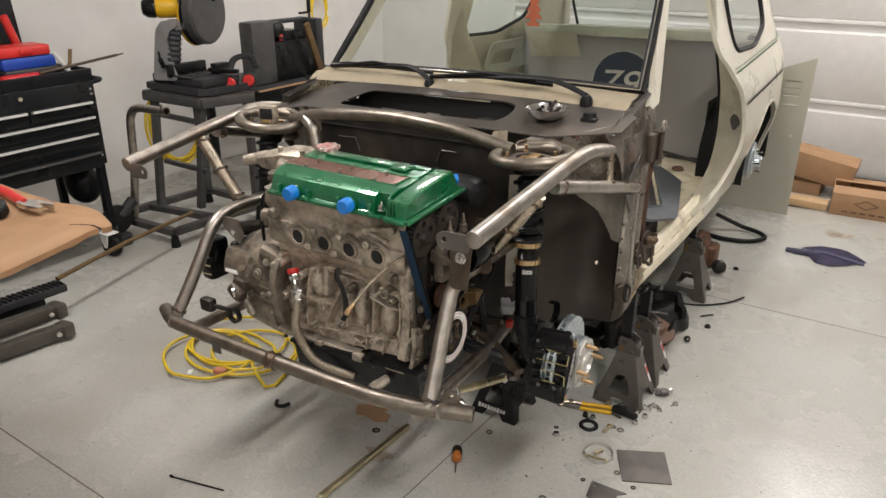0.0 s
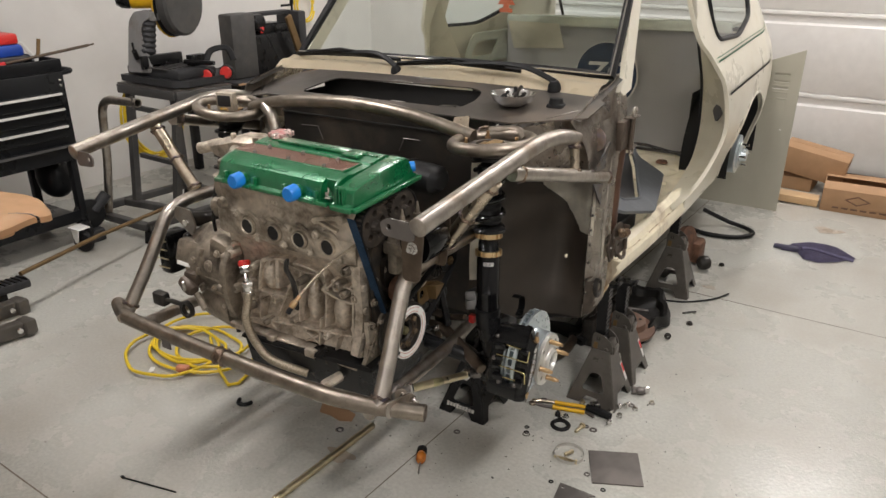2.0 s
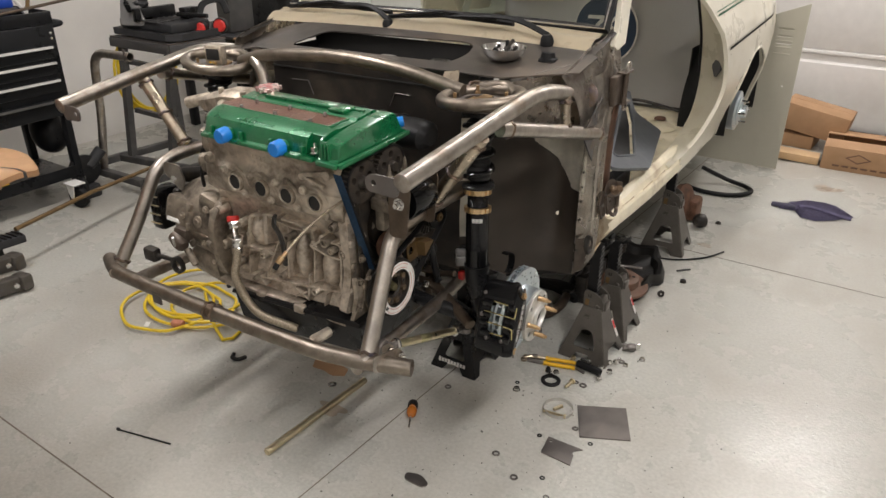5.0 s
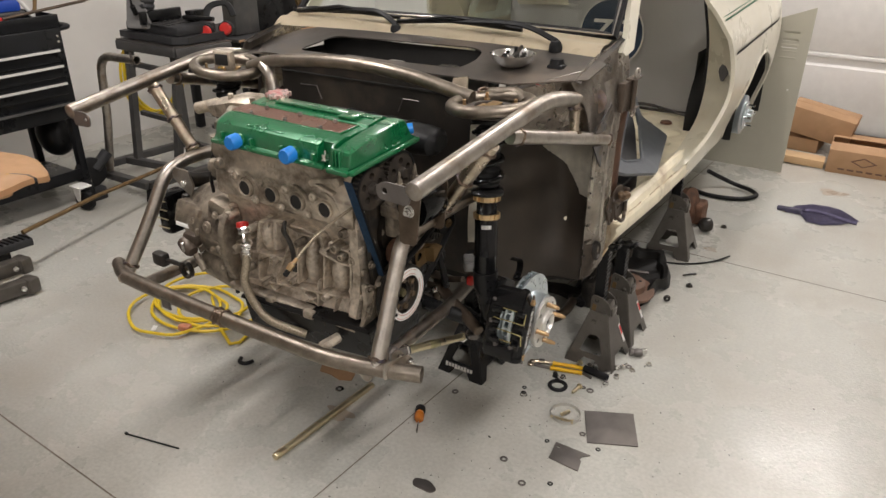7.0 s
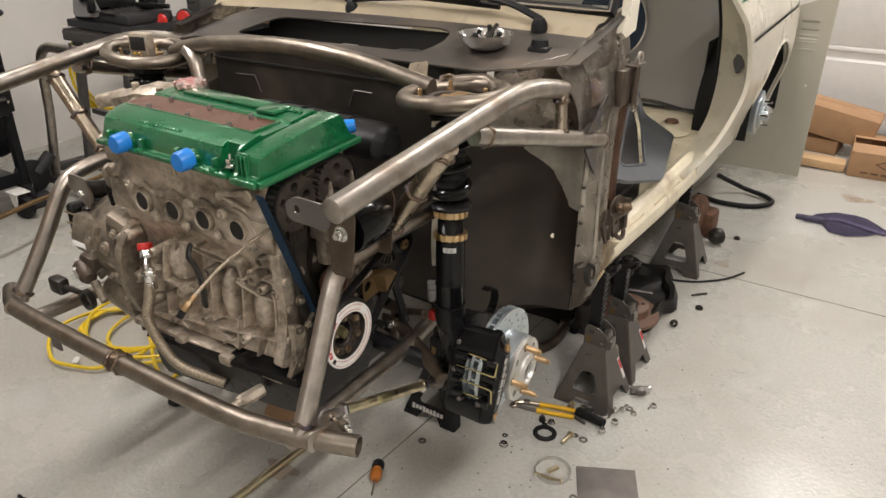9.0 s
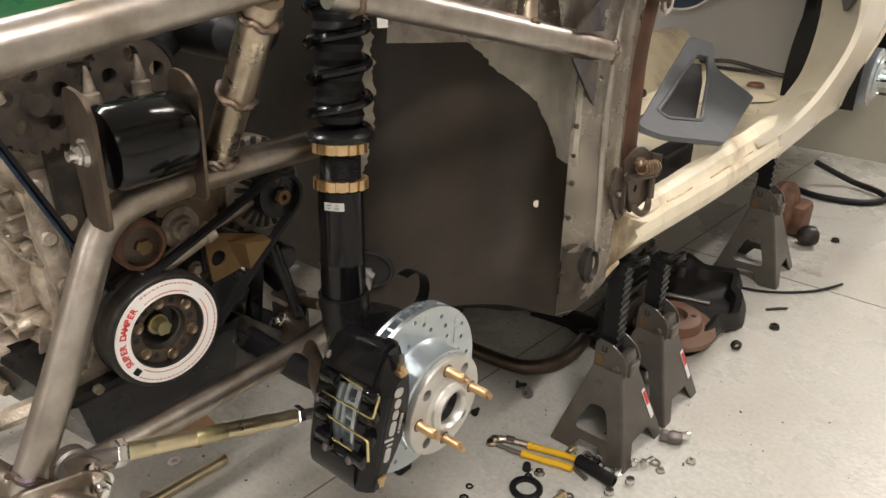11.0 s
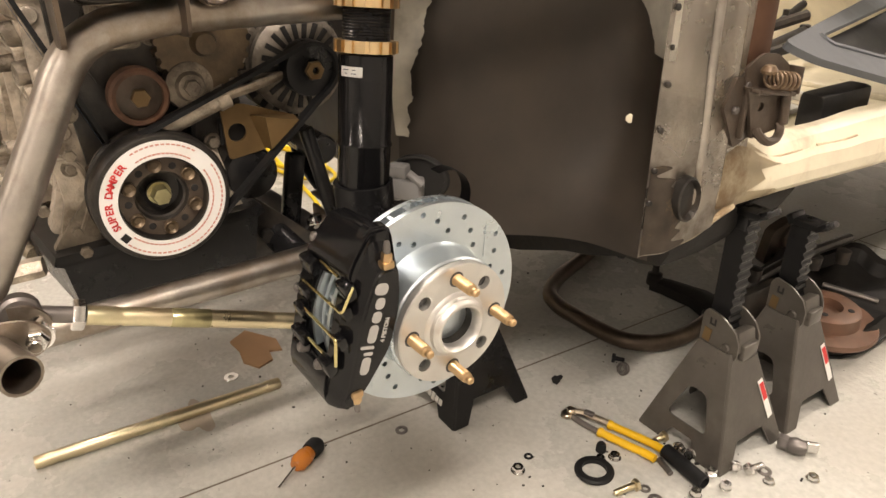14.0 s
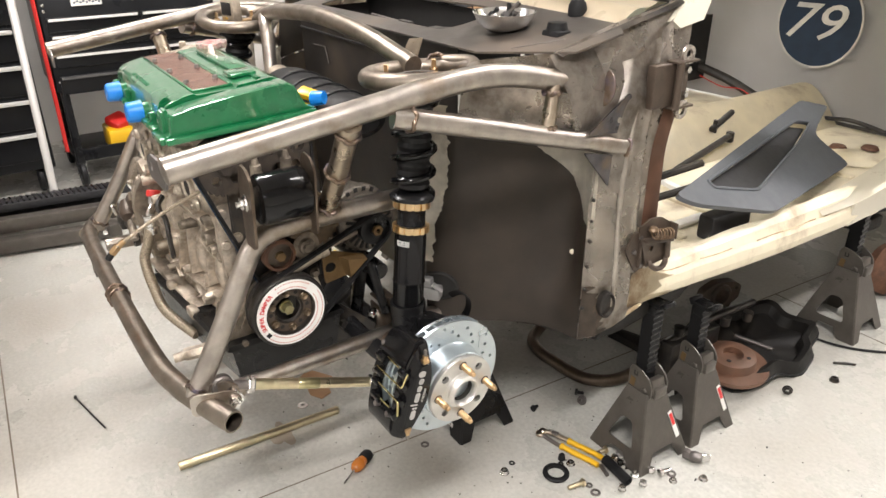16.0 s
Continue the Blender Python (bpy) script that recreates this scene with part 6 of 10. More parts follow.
part("shifter_rod", rod((-1.645, 1.415, 0.505), (-1.57, 1.418, 0.508), 0.007, 10), M_GREASE, gb)
part("end_cover", box((-1.600, 1.52, 0.640), (0.03, 0.07, 0.12), 0.012), M_GREASE, gb, "black end cover")
for k in range(5):
    a = math.radians(150 + 24 * k)
    p = Vector((-1.47, 1.545 + 0.120 * math.cos(a), 0.625 + 0.120 * math.sin(a)))
    part("casing_web", moved(box((0, 0, 0), (0.006, 0.03, 0.022), 0.002), basis(p, (1, 0, 0), (0, math.cos(a), math.sin(a)))), M_ALUD, gb)
for x, y, z, r in ((-1.43, 1.43, 0.66, 0.016), (-1.40, 1.44, 0.70, 0.011), (-1.55, 1.47, 0.665, 0.014), (-1.41, 1.425, 0.60, 0.010), (-1.50, 1.435, 0.66, 0.009), (-1.39, 1.44, 0.545, 0.012)):
    part("casing_boss", lathe([(0, 0.016), (r * 0.5, 0.016), (r * 0.55, 0.011), (r, 0.010), (r * 1.2, -0.02)], (x, y, z), (x, y - 1, z + 0.2), 12), rng.choice((M_ALU, M_ALUD)), gb)
part("thermostat_housing", join(lathe([(0, 0), (0.04, 0), (0.045, 0.02), (0.03, 0.06), (0.03, 0.1), (0, 0.1)], (-1.36, 1.60, 0.925), (-1.52, 1.56, 0.945), 16), box((-1.39, 1.56, 0.92), (0.09, 0.1, 0.05), 0.015), lathe([(0, 0.02), (0.02, 0.018), (0.024, 0)], (-1.40, 1.50, 0.935), (-1.40, 1.48, 1.1), 14)), M_ALUD, eng, "dull water outlet casting")
part("water_neck", join(loft([[(x, y_, z_) for y_, z_ in ((1.595 - g, b_), (1.588 - g, t_ - 0.012), (1.602, t_), (1.65, t_ + 0.003), (1.668 + g, t_ - 0.014), (1.664 + g, b_))] for x, b_, t_, g in ((-1.372, 0.925, 0.975, -0.004), (-1.40, 0.92, 0.988, 0.004), (-1.46, 0.918, 0.984, 0.008), (-1.50, 0.916, 0.972, 0.004), (-1.555, 0.915, 0.958, -0.002), (-1.585, 0.92, 0.948, -0.014))]), lathe([(0, 0.018), (0.013, 0.018), (0.016, 0.012), (0.017, 0)], (-1.43, 1.58, 0.945), (-1.43, 1.45, 0.975), 16), *[rod((x, 1.60, 0.97), (x, 1.60, 0.992), 0.008, 12, 0.002) for x in (-1.39, -1.475)], rod((-1.56, 1.63, 0.945), (-1.63, 1.60, 0.925), 0.017, 14, 0.003)), M_ALU, eng, "grey cast water neck behind the cover")
part("distributor", join(lathe([(0, 0), (0.045, 0), (0.05, 0.02), (0.045, 0.06), (0.03, 0.07), (0, 0.07)], (-1.345, 1.50, 0.885), (-1.5, 1.50, 0.885), 18), box((-1.38, 1.47, 0.83), (0.06, 0.06, 0.05), 0.012)), M_ALUD, eng)
for k, (a, b) in enumerate((((-1.40, 1.49, 0.89), (-1.50, 1.52, 0.76)), ((-1.42, 1.52, 0.90), (-1.56, 1.58, 0.78)), ((-1.38, 1.46, 0.85), (-1.44, 1.47, 0.75)))):
    part("harness", sweep(smooth_line([a, Vector(a).lerp(Vector(b), 0.5) + Vector((-0.01, -0.01, 0.01)), b], 8), 0.005, 8), M_RUBBER, eng, "black wiring harness")
# intake side
part("intake_plenum", join(loft([[(x, 1.780 + 0.060 * q * math.cos(a), 0.905 + 0.040 * q * math.sin(a)) for a in (k * math.pi / 10 for k in range(20))] for x, q in ((-1.31, 0.5), (-1.30, 0.85), (-1.27, 1.0), (-0.95, 1.0), (-0.91, 0.9), (-0.895, 0.55))]), *[rod((x, 1.66, 0.86), (x, 1.755, 0.915), 0.022, 14) for x in (-1.28, -1.19, -1.10, -1.01)]), M_RUBBER, eng, "black rounded intake plenum")
for x in (-1.21, -1.14, -1.07, -1.0):
    part("plenum_rib", sweep([(x, 1.780 + 0.061 * math.cos(a), 0.905 + 0.041 * math.sin(a)) for a in (0.15 * k for k in range(21))], 0.003, 6), M_RUBBER, eng)
part("throttle_body", lathe([(0, 0), (0.032, 0), (0.034, 0.03), (0.026, 0.034), (0, 0.034)], (-1.31, 1.780, 0.905), (-1.5, 1.780, 0.905), 18), M_ALUD, eng)
part("coil_bracket", join(box((-0.99, 1.706, 0.952), (0.045, 0.026, 0.014), 0.003, (20, 10, 30)), box((-0.975, 1.708, 0.940), (0.014, 0.014, 0.014), 0.003)), M_YELP, eng, "yellow tagged connector")

# belt end
part("steering_rack", rod((-1.60, 1.80, 0.55), (-0.90, 1.80, 0.565), 0.020, 16, 0.003), M_BLACK, eng, "black rack behind the belt end")
part("back_plate", plate(soft([(1.515, 0.52), (1.66, 0.50), (1.70, 0.62), (1.67, 0.90), (1.50, 0.90), (1.50, 0.70)], 0.03), [], (-0.93, 0, 0), (0, 1, 0), (0, 0, 1), 0.012), M_GREASE, eng, "oily dark belt-end plate")
pump = part("oil_pump", join(lathe([(0, -0.02), (0.078, -0.02), (0.078, -0.004), (0.07, -0.001), (0, -0.001)], (-0.905, 1.575, 0.556), (-0.8, 1.575, 0.556), 26), plate(soft([(1.44, 0.49), (1.62, 0.49), (1.66, 0.56), (1.62, 0.62), (1.53, 0.60)], 0.03), [], (-0.925, 0, 0), (0, 1, 0), (0, 0, 1), 0.012)), M_ALUD, eng, "cast pump housing")
part("end_flange", join(plate(soft([(1.478, 0.785), (1.476, 0.70), (1.482, 0.62), (1.470, 0.56), (1.452, 0.515), (1.49, 0.505), (1.515, 0.56), (1.520, 0.62), (1.512, 0.70), (1.508, 0.785)], 0.012, 3), [], (-0.962, 0, 0), (0, 1, 0), (0, 0, 1), 0.024), *[rod((-0.962, y_, z_), (-0.932, y_, z_), 0.010, 14, 0.002) for y_, z_ in ((1.487, 0.765), (1.487, 0.70), (1.492, 0.635), (1.482, 0.57))]), M_BLOCK, eng, "pale cast flange at the belt end")
cov_ = part("lower_cover", join(plate(soft([(1.462, 0.512), (1.488, 0.512), (1.508, 0.56), (1.504, 0.60), (1.486, 0.612), (1.470, 0.615), (1.476, 0.56)], 0.008, 4), [], (-0.928, 0, 0), (0, 1, 0), (0, 0, 1), 0.012), sweep(smooth_line([(-0.916, 1.472, 0.612), (-0.916, 1.486, 0.608), (-0.916, 1.499, 0.594), (-0.916, 1.502, 0.56), (-0.916, 1.484, 0.518)], 5), 0.004, 7)), M_ALU, eng, "pale cast lower belt cover")
for y_, z_ in ((1.489, 0.598), (1.480, 0.522)):
    part("cover_bolt", join(hexa((-0.917, y_, z_), (-0.907, y_, z_), 0.006), ringed((-0.918, y_, z_), (-0.914, y_, z_), 0.010, 0.004, 14)), M_ALUD, cov_)
for a in range(7):
    t = 0.4 + 0.9 * a
    p = Vector((-0.893, 1.545 + 0.095 * math.cos(t), 0.56 + 0.075 * math.sin(t)))
    part("bolt", hexa(p, p + Vector((0.009, 0, 0)), 0.007), M_ALUD, pump)


def gear(c, r, teeth, w, m, parent, label, name, spokes=5):
    c = Vector(c)
    pts = []
    for k in range(teeth):
        for f, q in ((0.0, 0.93), (0.25, 0.93), (0.4, 1.0), (0.75, 1.0), (0.9, 0.93)):
            a = 2 * math.pi * (k + f) / teeth
            pts.append((q * r * math.cos(a), q * r * math.sin(a)))
    holes = [circle(0.55 * r * math.cos(a), 0.55 * r * math.sin(a), 0.17 * r, 12) for a in (0.3 + k * 2 * math.pi / 5 for k in range(spokes))]
    bm = join(plate(pts, holes, c, (0, 1, 0), (0, 0, 1), w), lathe([(0, w + 0.012), (0.012, w + 0.012), (0.016, w), (0.02, 0)], c, c + Vector((1, 0, 0)), 14))
    return part(name, bm, m, parent, label)


gear((-0.918, 1.497, 0.868), 0.056, 30, 0.016, M_GEAR, eng, "dark toothed cam gear", "cam_gear")
gear((-0.918, 1.612, 0.873), 0.056, 30, 0.016, M_GEAR, eng, "dark toothed cam gear", "cam_gear")
gear((-0.915, 1.655, 0.725), 0.056, 24, 0.020, M_TANG, eng, "oily tan toothed gear", "drive_gear", 0)
for y_, z_ in ((1.602, 0.735), (1.615, 0.70), (1.70, 0.70), (1.712, 0.745), (1.54, 0.735), (1.64, 0.655), (1.69, 0.665), (1.655, 0.60), (1.50, 0.66), (1.505, 0.72)):
    part("bolt", join(hexa((-0.919, y_, z_), (-0.908, y_, z_), 0.0075), ringed((-0.919, y_, z_), (-0.915, y_, z_), 0.011, 0.005, 14)), M_ALUD, eng)
part("belt_guard", sheet(lambda s, t: (-0.915 + 0.014 * t, 1.60 + 0.075 * math.cos(lerp(2.4, 4.6, s)), 0.73 + 0.075 * math.sin(lerp(2.4, 4.6, s))), 14, 2, 0.003), M_GEAR, eng, "oily belt guard")
idl = part("idler_pulley", join(ringed((-0.905, 1.573, 0.675), (-0.881, 1.573, 0.675), 0.033, 0.026, 30, 0.003)), M_RUST, eng, "rusty idler pulley")
part("idler_face", lathe([(0, 0.02), (0.010, 0.02), (0.014, 0.017), (0.026, 0.016), (0.026, 0)], (-0.905, 1.573, 0.675), (-0.8, 1.573, 0.675), 24), M_HINGE, idl)
part("idler_bolt", hexa((-0.886, 1.573, 0.675), (-0.876, 1.573, 0.675), 0.011), M_TAN, idl)
part("tensioner", join(lathe([(0, 0.02), (0.015, 0.02), (0.018, 0.014), (0.028, 0.012), (0.03, 0)], (-0.905, 1.632, 0.678), (-0.8, 1.632, 0.678), 22), hexa((-0.886, 1.632, 0.678), (-0.878, 1.632, 0.678), 0.010)), M_ALUD, eng)
# damper
dc = Vector((-0.905, 1.575, 0.558))
dx = Vector((1, 0, 0))
damp = part("damper", lathe([(0.02, 0.0), (0.079, 0.0), (0.080, 0.004), (0.075, 0.009), (0.079, 0.014), (0.0795, 0.034), (0.0785, 0.040), (0.0765, 0.042), (0.050, 0.042), (0.049, 0.030), (0.031, 0.028), (0.029, 0.024), (0.0265, 0.023), (0.026, 0.006), (0.018, 0.004), (0.0, 0.004)], dc, dc + dx, 56), M_GREASE, eng, "black crank damper")
part("damper_face", ringed(dc + dx * 0.0285, dc + dx * 0.0312, 0.0488, 0.0315, 48), M_HINGE, damp, "oily brown damper face")
part("damper_ring", ringed(dc + dx * 0.0425, dc + dx * 0.0445, 0.0717, 0.0520, 56), M_WHITE, damp, "white printed damper ring")
mD = basis(dc + dx * 0.0448, (0, 1, 0), (0, 0, 1))
word = []
txt = "SUPER DAMPER"
for k, ch in enumerate(txt):
    if ch == " ":
        continue
    a = radians(201.5 - 6.5 * k)
    word.append(moved(letters(ch, 0.0116, 0.0004, 0.0003), mD @ pose(0.0618 * math.cos(a), 0.0618 * math.sin(a), 0, 0, 0, math.degrees(a) - 90)))
part("damper_lettering", join(*word), M_REDTXT, damp, "red damper lettering")
small = []
for k in range(50):
    a = radians(114 - 5.1 * k)
    if 28 < math.degrees(a) % 360 < 52 or (224 > math.degrees(a) % 360 > 116):
        continue
    for q in (0.0565, 0.0672):
        small.append(moved(box((0, 0, 0), (0.0042, 0.0018, 0.0004)), mD @ pose(q * math.cos(a), q * math.sin(a), 0, 0, 0, math.degrees(a) - 90)))
part("damper_print", join(*small), mat("pale_red_print", (0.55, 0.25, 0.2), rough=0.5), damp, "small unreadable print bars")
part("damper_mark", moved(box((0, 0, 0), (0.010, 0.009, 0.0005)), mD @ pose(0.063 * math.cos(radians(216)), 0.063 * math.sin(radians(216)), 0, 0, 0, 126)), M_BLACK, damp, "black maker mark")
for k in range(6):
    a = radians(35 + 60 * k)
    p = dc + Vector((0.0305, 0.04 * math.cos(a), 0.04 * math.sin(a)))
    part("damper_screw", lathe([(0.004, 0.004), (0.0075, 0.007), (0.0085, 0.006), (0.0085, 0.0)], p, p + dx, 14), M_TANG, damp)
    a += 0.5
    p = dc + Vector((0.0314, 0.039 * math.cos(a), 0.039 * math.sin(a)))
    # flat near-black disc painting the dark of a drilled hole
    part("damper_hole", lathe([(0, 0.0005), (0.004, 0.0005), (0.0045, 0)], p, p + dx, 10), M_DARK, damp)
part("crank_bolt", join(hexa(dc + dx * 0.016, dc + dx * 0.034, 0.0115), ringed(dc + dx * 0.012, dc + dx * 0.018, 0.014, 0.01, 22)), M_BOLTY, damp, "yellow zinc crank bolt")
# alternator
al = Vector((-0.935, 1.781, 0.682))
alt = part("alternator", join(lathe([(0.02, 0.0), (0.058, 0.0), (0.064, 0.01), (0.064, 0.02), (0.052, 0.028), (0.03, 0.03), (0.0, 0.03)], al, al + dx, 34), rod(al - dx * 0.09, al - dx * 0.012, 0.062, 24, 0.008), ringed(al - dx * 0.034, al - dx * 0.006, 0.074, 0.05, 36, 0.004)), M_ALUX, eng, "finned alternator")
# near-black bars on the casing paint the dark of its slots
for k in range(22):
    a = 2 * math.pi * k / 22
    p = al + Vector((0.029, 0.044 * math.cos(a), 0.044 * math.sin(a)))
    part("alternator_slot", moved(box((0, 0, 0), (0.022, 0.0066, 0.003), 0.0005), basis(p, (0, math.cos(a), math.sin(a)), (0, -math.sin(a), math.cos(a)))), M_DARK, alt)
    p = al + Vector((-0.006, 0.068 * math.cos(a), 0.068 * math.sin(a)))
    part("alternator_slot", moved(box((0, 0, 0), (0.010, 0.009, 0.002), 0.0005), basis(p, (0, math.cos(a), math.sin(a)), (0, -math.sin(a), math.cos(a)))), M_DARK, alt)
part("alternator_pulley", lathe([(0, 0.04), (0.012, 0.04), (0.014, 0.034), (0.024, 0.032), (0.034, 0.034), (0.035, 0.03), (0.031, 0.022), (0.035, 0.012), (0.034, 0.008), (0, 0.008)], al + dx * 0.024, al + dx, 30), M_BLACK, alt, "black alternator pulley")
part("alternator_nut", hexa(al + dx * 0.058, al + dx * 0.07, 0.0125, 0.005), M_TAN, alt, "yellow zinc nut")


def belt(line, w, t, m, label, name="belt"):
    """A flat band standing on its edge along a line in the yz plane, w wide along x."""
    line = [Vector(p) for p in line]
    bm = bmesh.new()
    rows = []
    for i, p in enumerate(line):
        d = (line[(i + 1) % len(line)] - line[i - 1])
        nrm = Vector((0, -d.z, d.y)).normalized() * t / 2
        rows.append([bm.verts.new(p + nrm - dx * w / 2), bm.verts.new(p + nrm + dx * w / 2), bm.verts.new(p - nrm + dx * w / 2), bm.verts.new(p - nrm - dx * w / 2)])
    for a, b in zip(rows, rows[1:] + rows[:1]):
        for k in range(4):
            bm.faces.new((a[k], a[(k + 1) % 4], b[(k + 1) % 4], b[k]))
    bmesh.ops.recalc_face_normals(bm, faces=bm.faces[:])
    return part(name, bm, m, eng, label)


def wrap(circles, n=14):
    """Outer line of a belt round circles (y, z, r) in order."""
    out = []
    m = len(circles)
    for i in range(m):
        c, p, q = circles[i], circles[i - 1], circles[(i + 1) % m]
        def ang(a, b):
            d = math.atan2(b[1] - a[1], b[0] - a[0])
            return d - math.pi / 2 + math.asin(max(-1, min(1, (a[2] - b[2]) / math.hypot(b[0] - a[0], b[1] - a[1])))) * 0
        a0, a1 = ang(p, c), ang(c, q)
        while a1 < a0:
            a1 += 2 * math.pi
        for k in range(n + 1):
            a = lerp(a0, a1, k / n)
            out.append((0, c[0] + c[2] * math.cos(a), c[1] + c[2] * math.sin(a)))
    return out


belt([(-0.876, y, z) for _, y, z in wrap([(1.575, 0.558, 0.0765), (1.781, 0.682, 0.033)])], 0.015, 0.005, M_RUBBER, "black drive belt")
belt([(-0.912, y, z) for _, y, z in wrap([(1.590, 0.558, 0.03), (1.612, 0.873, 0.053), (1.497, 0.868, 0.053)])], 0.026, 0.005, M_RUBBER, "black toothed timing belt", "timing_belt")
run_a, run_b = Vector((-0.912, 1.4255, 0.908)), Vector((-0.912, 1.558, 0.553))
part("belt_back", sheet(lambda s, t: run_a.lerp(run_b, s) + Vector((lerp(-0.0125, 0.0125, t), -0.0042, -0.0012)), 6, 1, 0.0012), M_STRAP, eng, "blue back of the timing belt")
# patch added so the bracket's hole looks shaded
part("bracket_shade", box((-0.912, 1.682, 0.612), (0.006, 0.036, 0.036), 0.002), M_DARK, eng, "near-black patch painting the shade behind the bracket hole")
part("bracket", join(plate(soft([(1.664, 0.646), (1.690, 0.648), (1.756, 0.624), (1.762, 0.606), (1.715, 0.584), (1.668, 0.578)], 0.006), [circle(1.682, 0.612, 0.012, 14)], (-0.90, 0, 0), (0, 1, 0), (0, 0, 1), 0.004), loft([[(-0.896, 1.70, 0.632), (-0.896, 1.758, 0.624), (-0.896, 1.715, 0.586)], [(-0.872, 1.712, 0.632), (-0.872, 1.756, 0.622), (-0.872, 1.716, 0.590)]])), M_TAN, eng, "tan plated bracket")
part("adjuster_arm", join(lathe([(0, 0), (0.010, 0), (0.012, 0.006), (0.012, 0.07), (0.0145, 0.072), (0.0145, 0.086), (0, 0.086)], (-0.89, 1.592, 0.634), (-0.89, 1.674, 0.662), 18), sweep([(-0.90, 1.66, 0.655), (-0.90, 1.71, 0.665), (-0.90, 1.75, 0.675)], 0.008, 8, flat=0.6)), M_ALU, eng, "cast adjuster arm")
part("compressor_pulley", lathe([(0, 0.02), (0.025, 0.022), (0.034, 0.018), (0.036, 0.0), (0, 0)], (-0.92, 1.697, 0.552), (-0.8, 1.697, 0.552), 26), M_BLACK, eng)
part("mount_arm", join(box((-0.86, 1.565, 0.80), (0.10, 0.07, 0.035), 0.008), box((-0.885, 1.56, 0.78), (0.03, 0.05, 0.10), 0.008), lathe([(0, 0.05), (0.002, 0.049), (0.007, 0.022), (0.010, 0.02), (0.011, 0)], (-0.85, 1.535, 0.86), (-0.85, 1.535, 1), 12), lathe([(0, 0.05), (0.002, 0.049), (0.007, 0.022), (0.010, 0.02), (0.011, 0)], (-0.845, 1.59, 0.865), (-0.845, 1.59, 1), 12)), M_ALUD, eng, "engine mount arm with pointed studs")
# hoses and leads on the front
cap_at, collar_at, hose_mid, lead_at = Vector((-1.304, 1.440, 0.692)), Vector((-1.270, 1.416, 0.638)), Vector((-1.258, 1.386, 0.556)), Vector((-0.993, 1.293, 0.714))
hose = part("oil_hose", sweep(smooth_line([collar_at, collar_at.lerp(hose_mid, 0.5), hose_mid, hose_mid + Vector((0.028, 0.004, -0.062)), hose_mid + Vector((0.075, 0.012, -0.10)), hose_mid + Vector((0.16, 0.05, -0.13))], 8), 0.0115, 12), M_BRAID, eng, "braided oil hose")
down = (collar_at - cap_at)
part("hose_fitting", join(hexa(cap_at, cap_at + Vector((0.010, -0.006, -0.020)), 0.0145), sweep(smooth_line([cap_at + Vector((0.010, -0.006, -0.018)), cap_at + down * 0.5 + Vector((0.006, -0.006, 0)), collar_at + Vector((0, 0, 0.02))], 6), 0.0085, 10), hexa(collar_at + Vector((0, 0, 0.022)), collar_at + Vector((0, 0, 0.010)), 0.0155), lathe([(0, 0), (0.0145, 0), (0.0148, 0.012), (0.0132, 0.014), (0.0148, 0.016), (0.0140, 0.032), (0, 0.032)], collar_at + Vector((0, 0, 0.010)), collar_at - Vector((0, 0, 0.5)), 16)), M_CHROME, hose, "bright hose fitting")
part("hose_cap", lathe([(0, 0.011), (0.014, 0.011), (0.0165, 0.008), (0.0165, -0.003), (0.014, -0.005)], cap_at, cap_at + Vector((-0.3, 0.25, 0.8)), 20), M_RED, hose, "red fitting cap")
part("hose_port", join(lathe([(0, 0.03), (0.016, 0.03), (0.019, 0.024), (0.022, 0.0)], cap_at + Vector((-0.002, 0.045, -0.03)), cap_at + Vector((0, -0.2, 0.0)), 18)), M_ALU, eng, "cast boss behind the fitting")
lead = part("sensor_lead", sweep(smooth_line([(-0.925, 1.505, 0.835), (-0.943, 1.459, 0.818), (-0.966, 1.415, 0.792), (-0.980, 1.375, 0.768), (-0.986, 1.335, 0.745), lead_at + Vector((0.006, 0.010, 0.012))], 8), 0.0036, 8), M_BRAID, eng, "thin braided lead")
part("lead_end", join(hexa(lead_at + Vector((0.004, 0.012, 0.013)), lead_at, 0.0078), rod(lead_at + Vector((0.007, 0.024, 0.022)), lead_at + Vector((0.004, 0.012, 0.012)), 0.0052, 10)), M_BRASS, lead, "pale metal lead end")
part("lead_tip", rod(lead_at, lead_at + Vector((-0.004, -0.008, -0.012)), 0.0065, 10, 0.001), M_RUBBER, lead, "black lead tip")
part("bracket", sweep(smooth_line([(-1.128, 1.425, 0.752), (-1.118, 1.41, 0.735), (-1.112, 1.42, 0.705), (-1.100, 1.418, 0.67), (-1.104, 1.42, 0.625)], 5), 0.011, 7, flat=0.5), M_GREASE, eng, "dark flat bracket")

# ---- near front suspension and brake ----
SX, SY = -0.746, 1.777
ss = thing("coilover_strut", (SX, SY, 0.45), "black coilover strut with bronze adjusting collars", "suspension strut")
top = Vector((-0.780, 1.828, 0.99))
bot = Vector((SX, SY, 0.565))


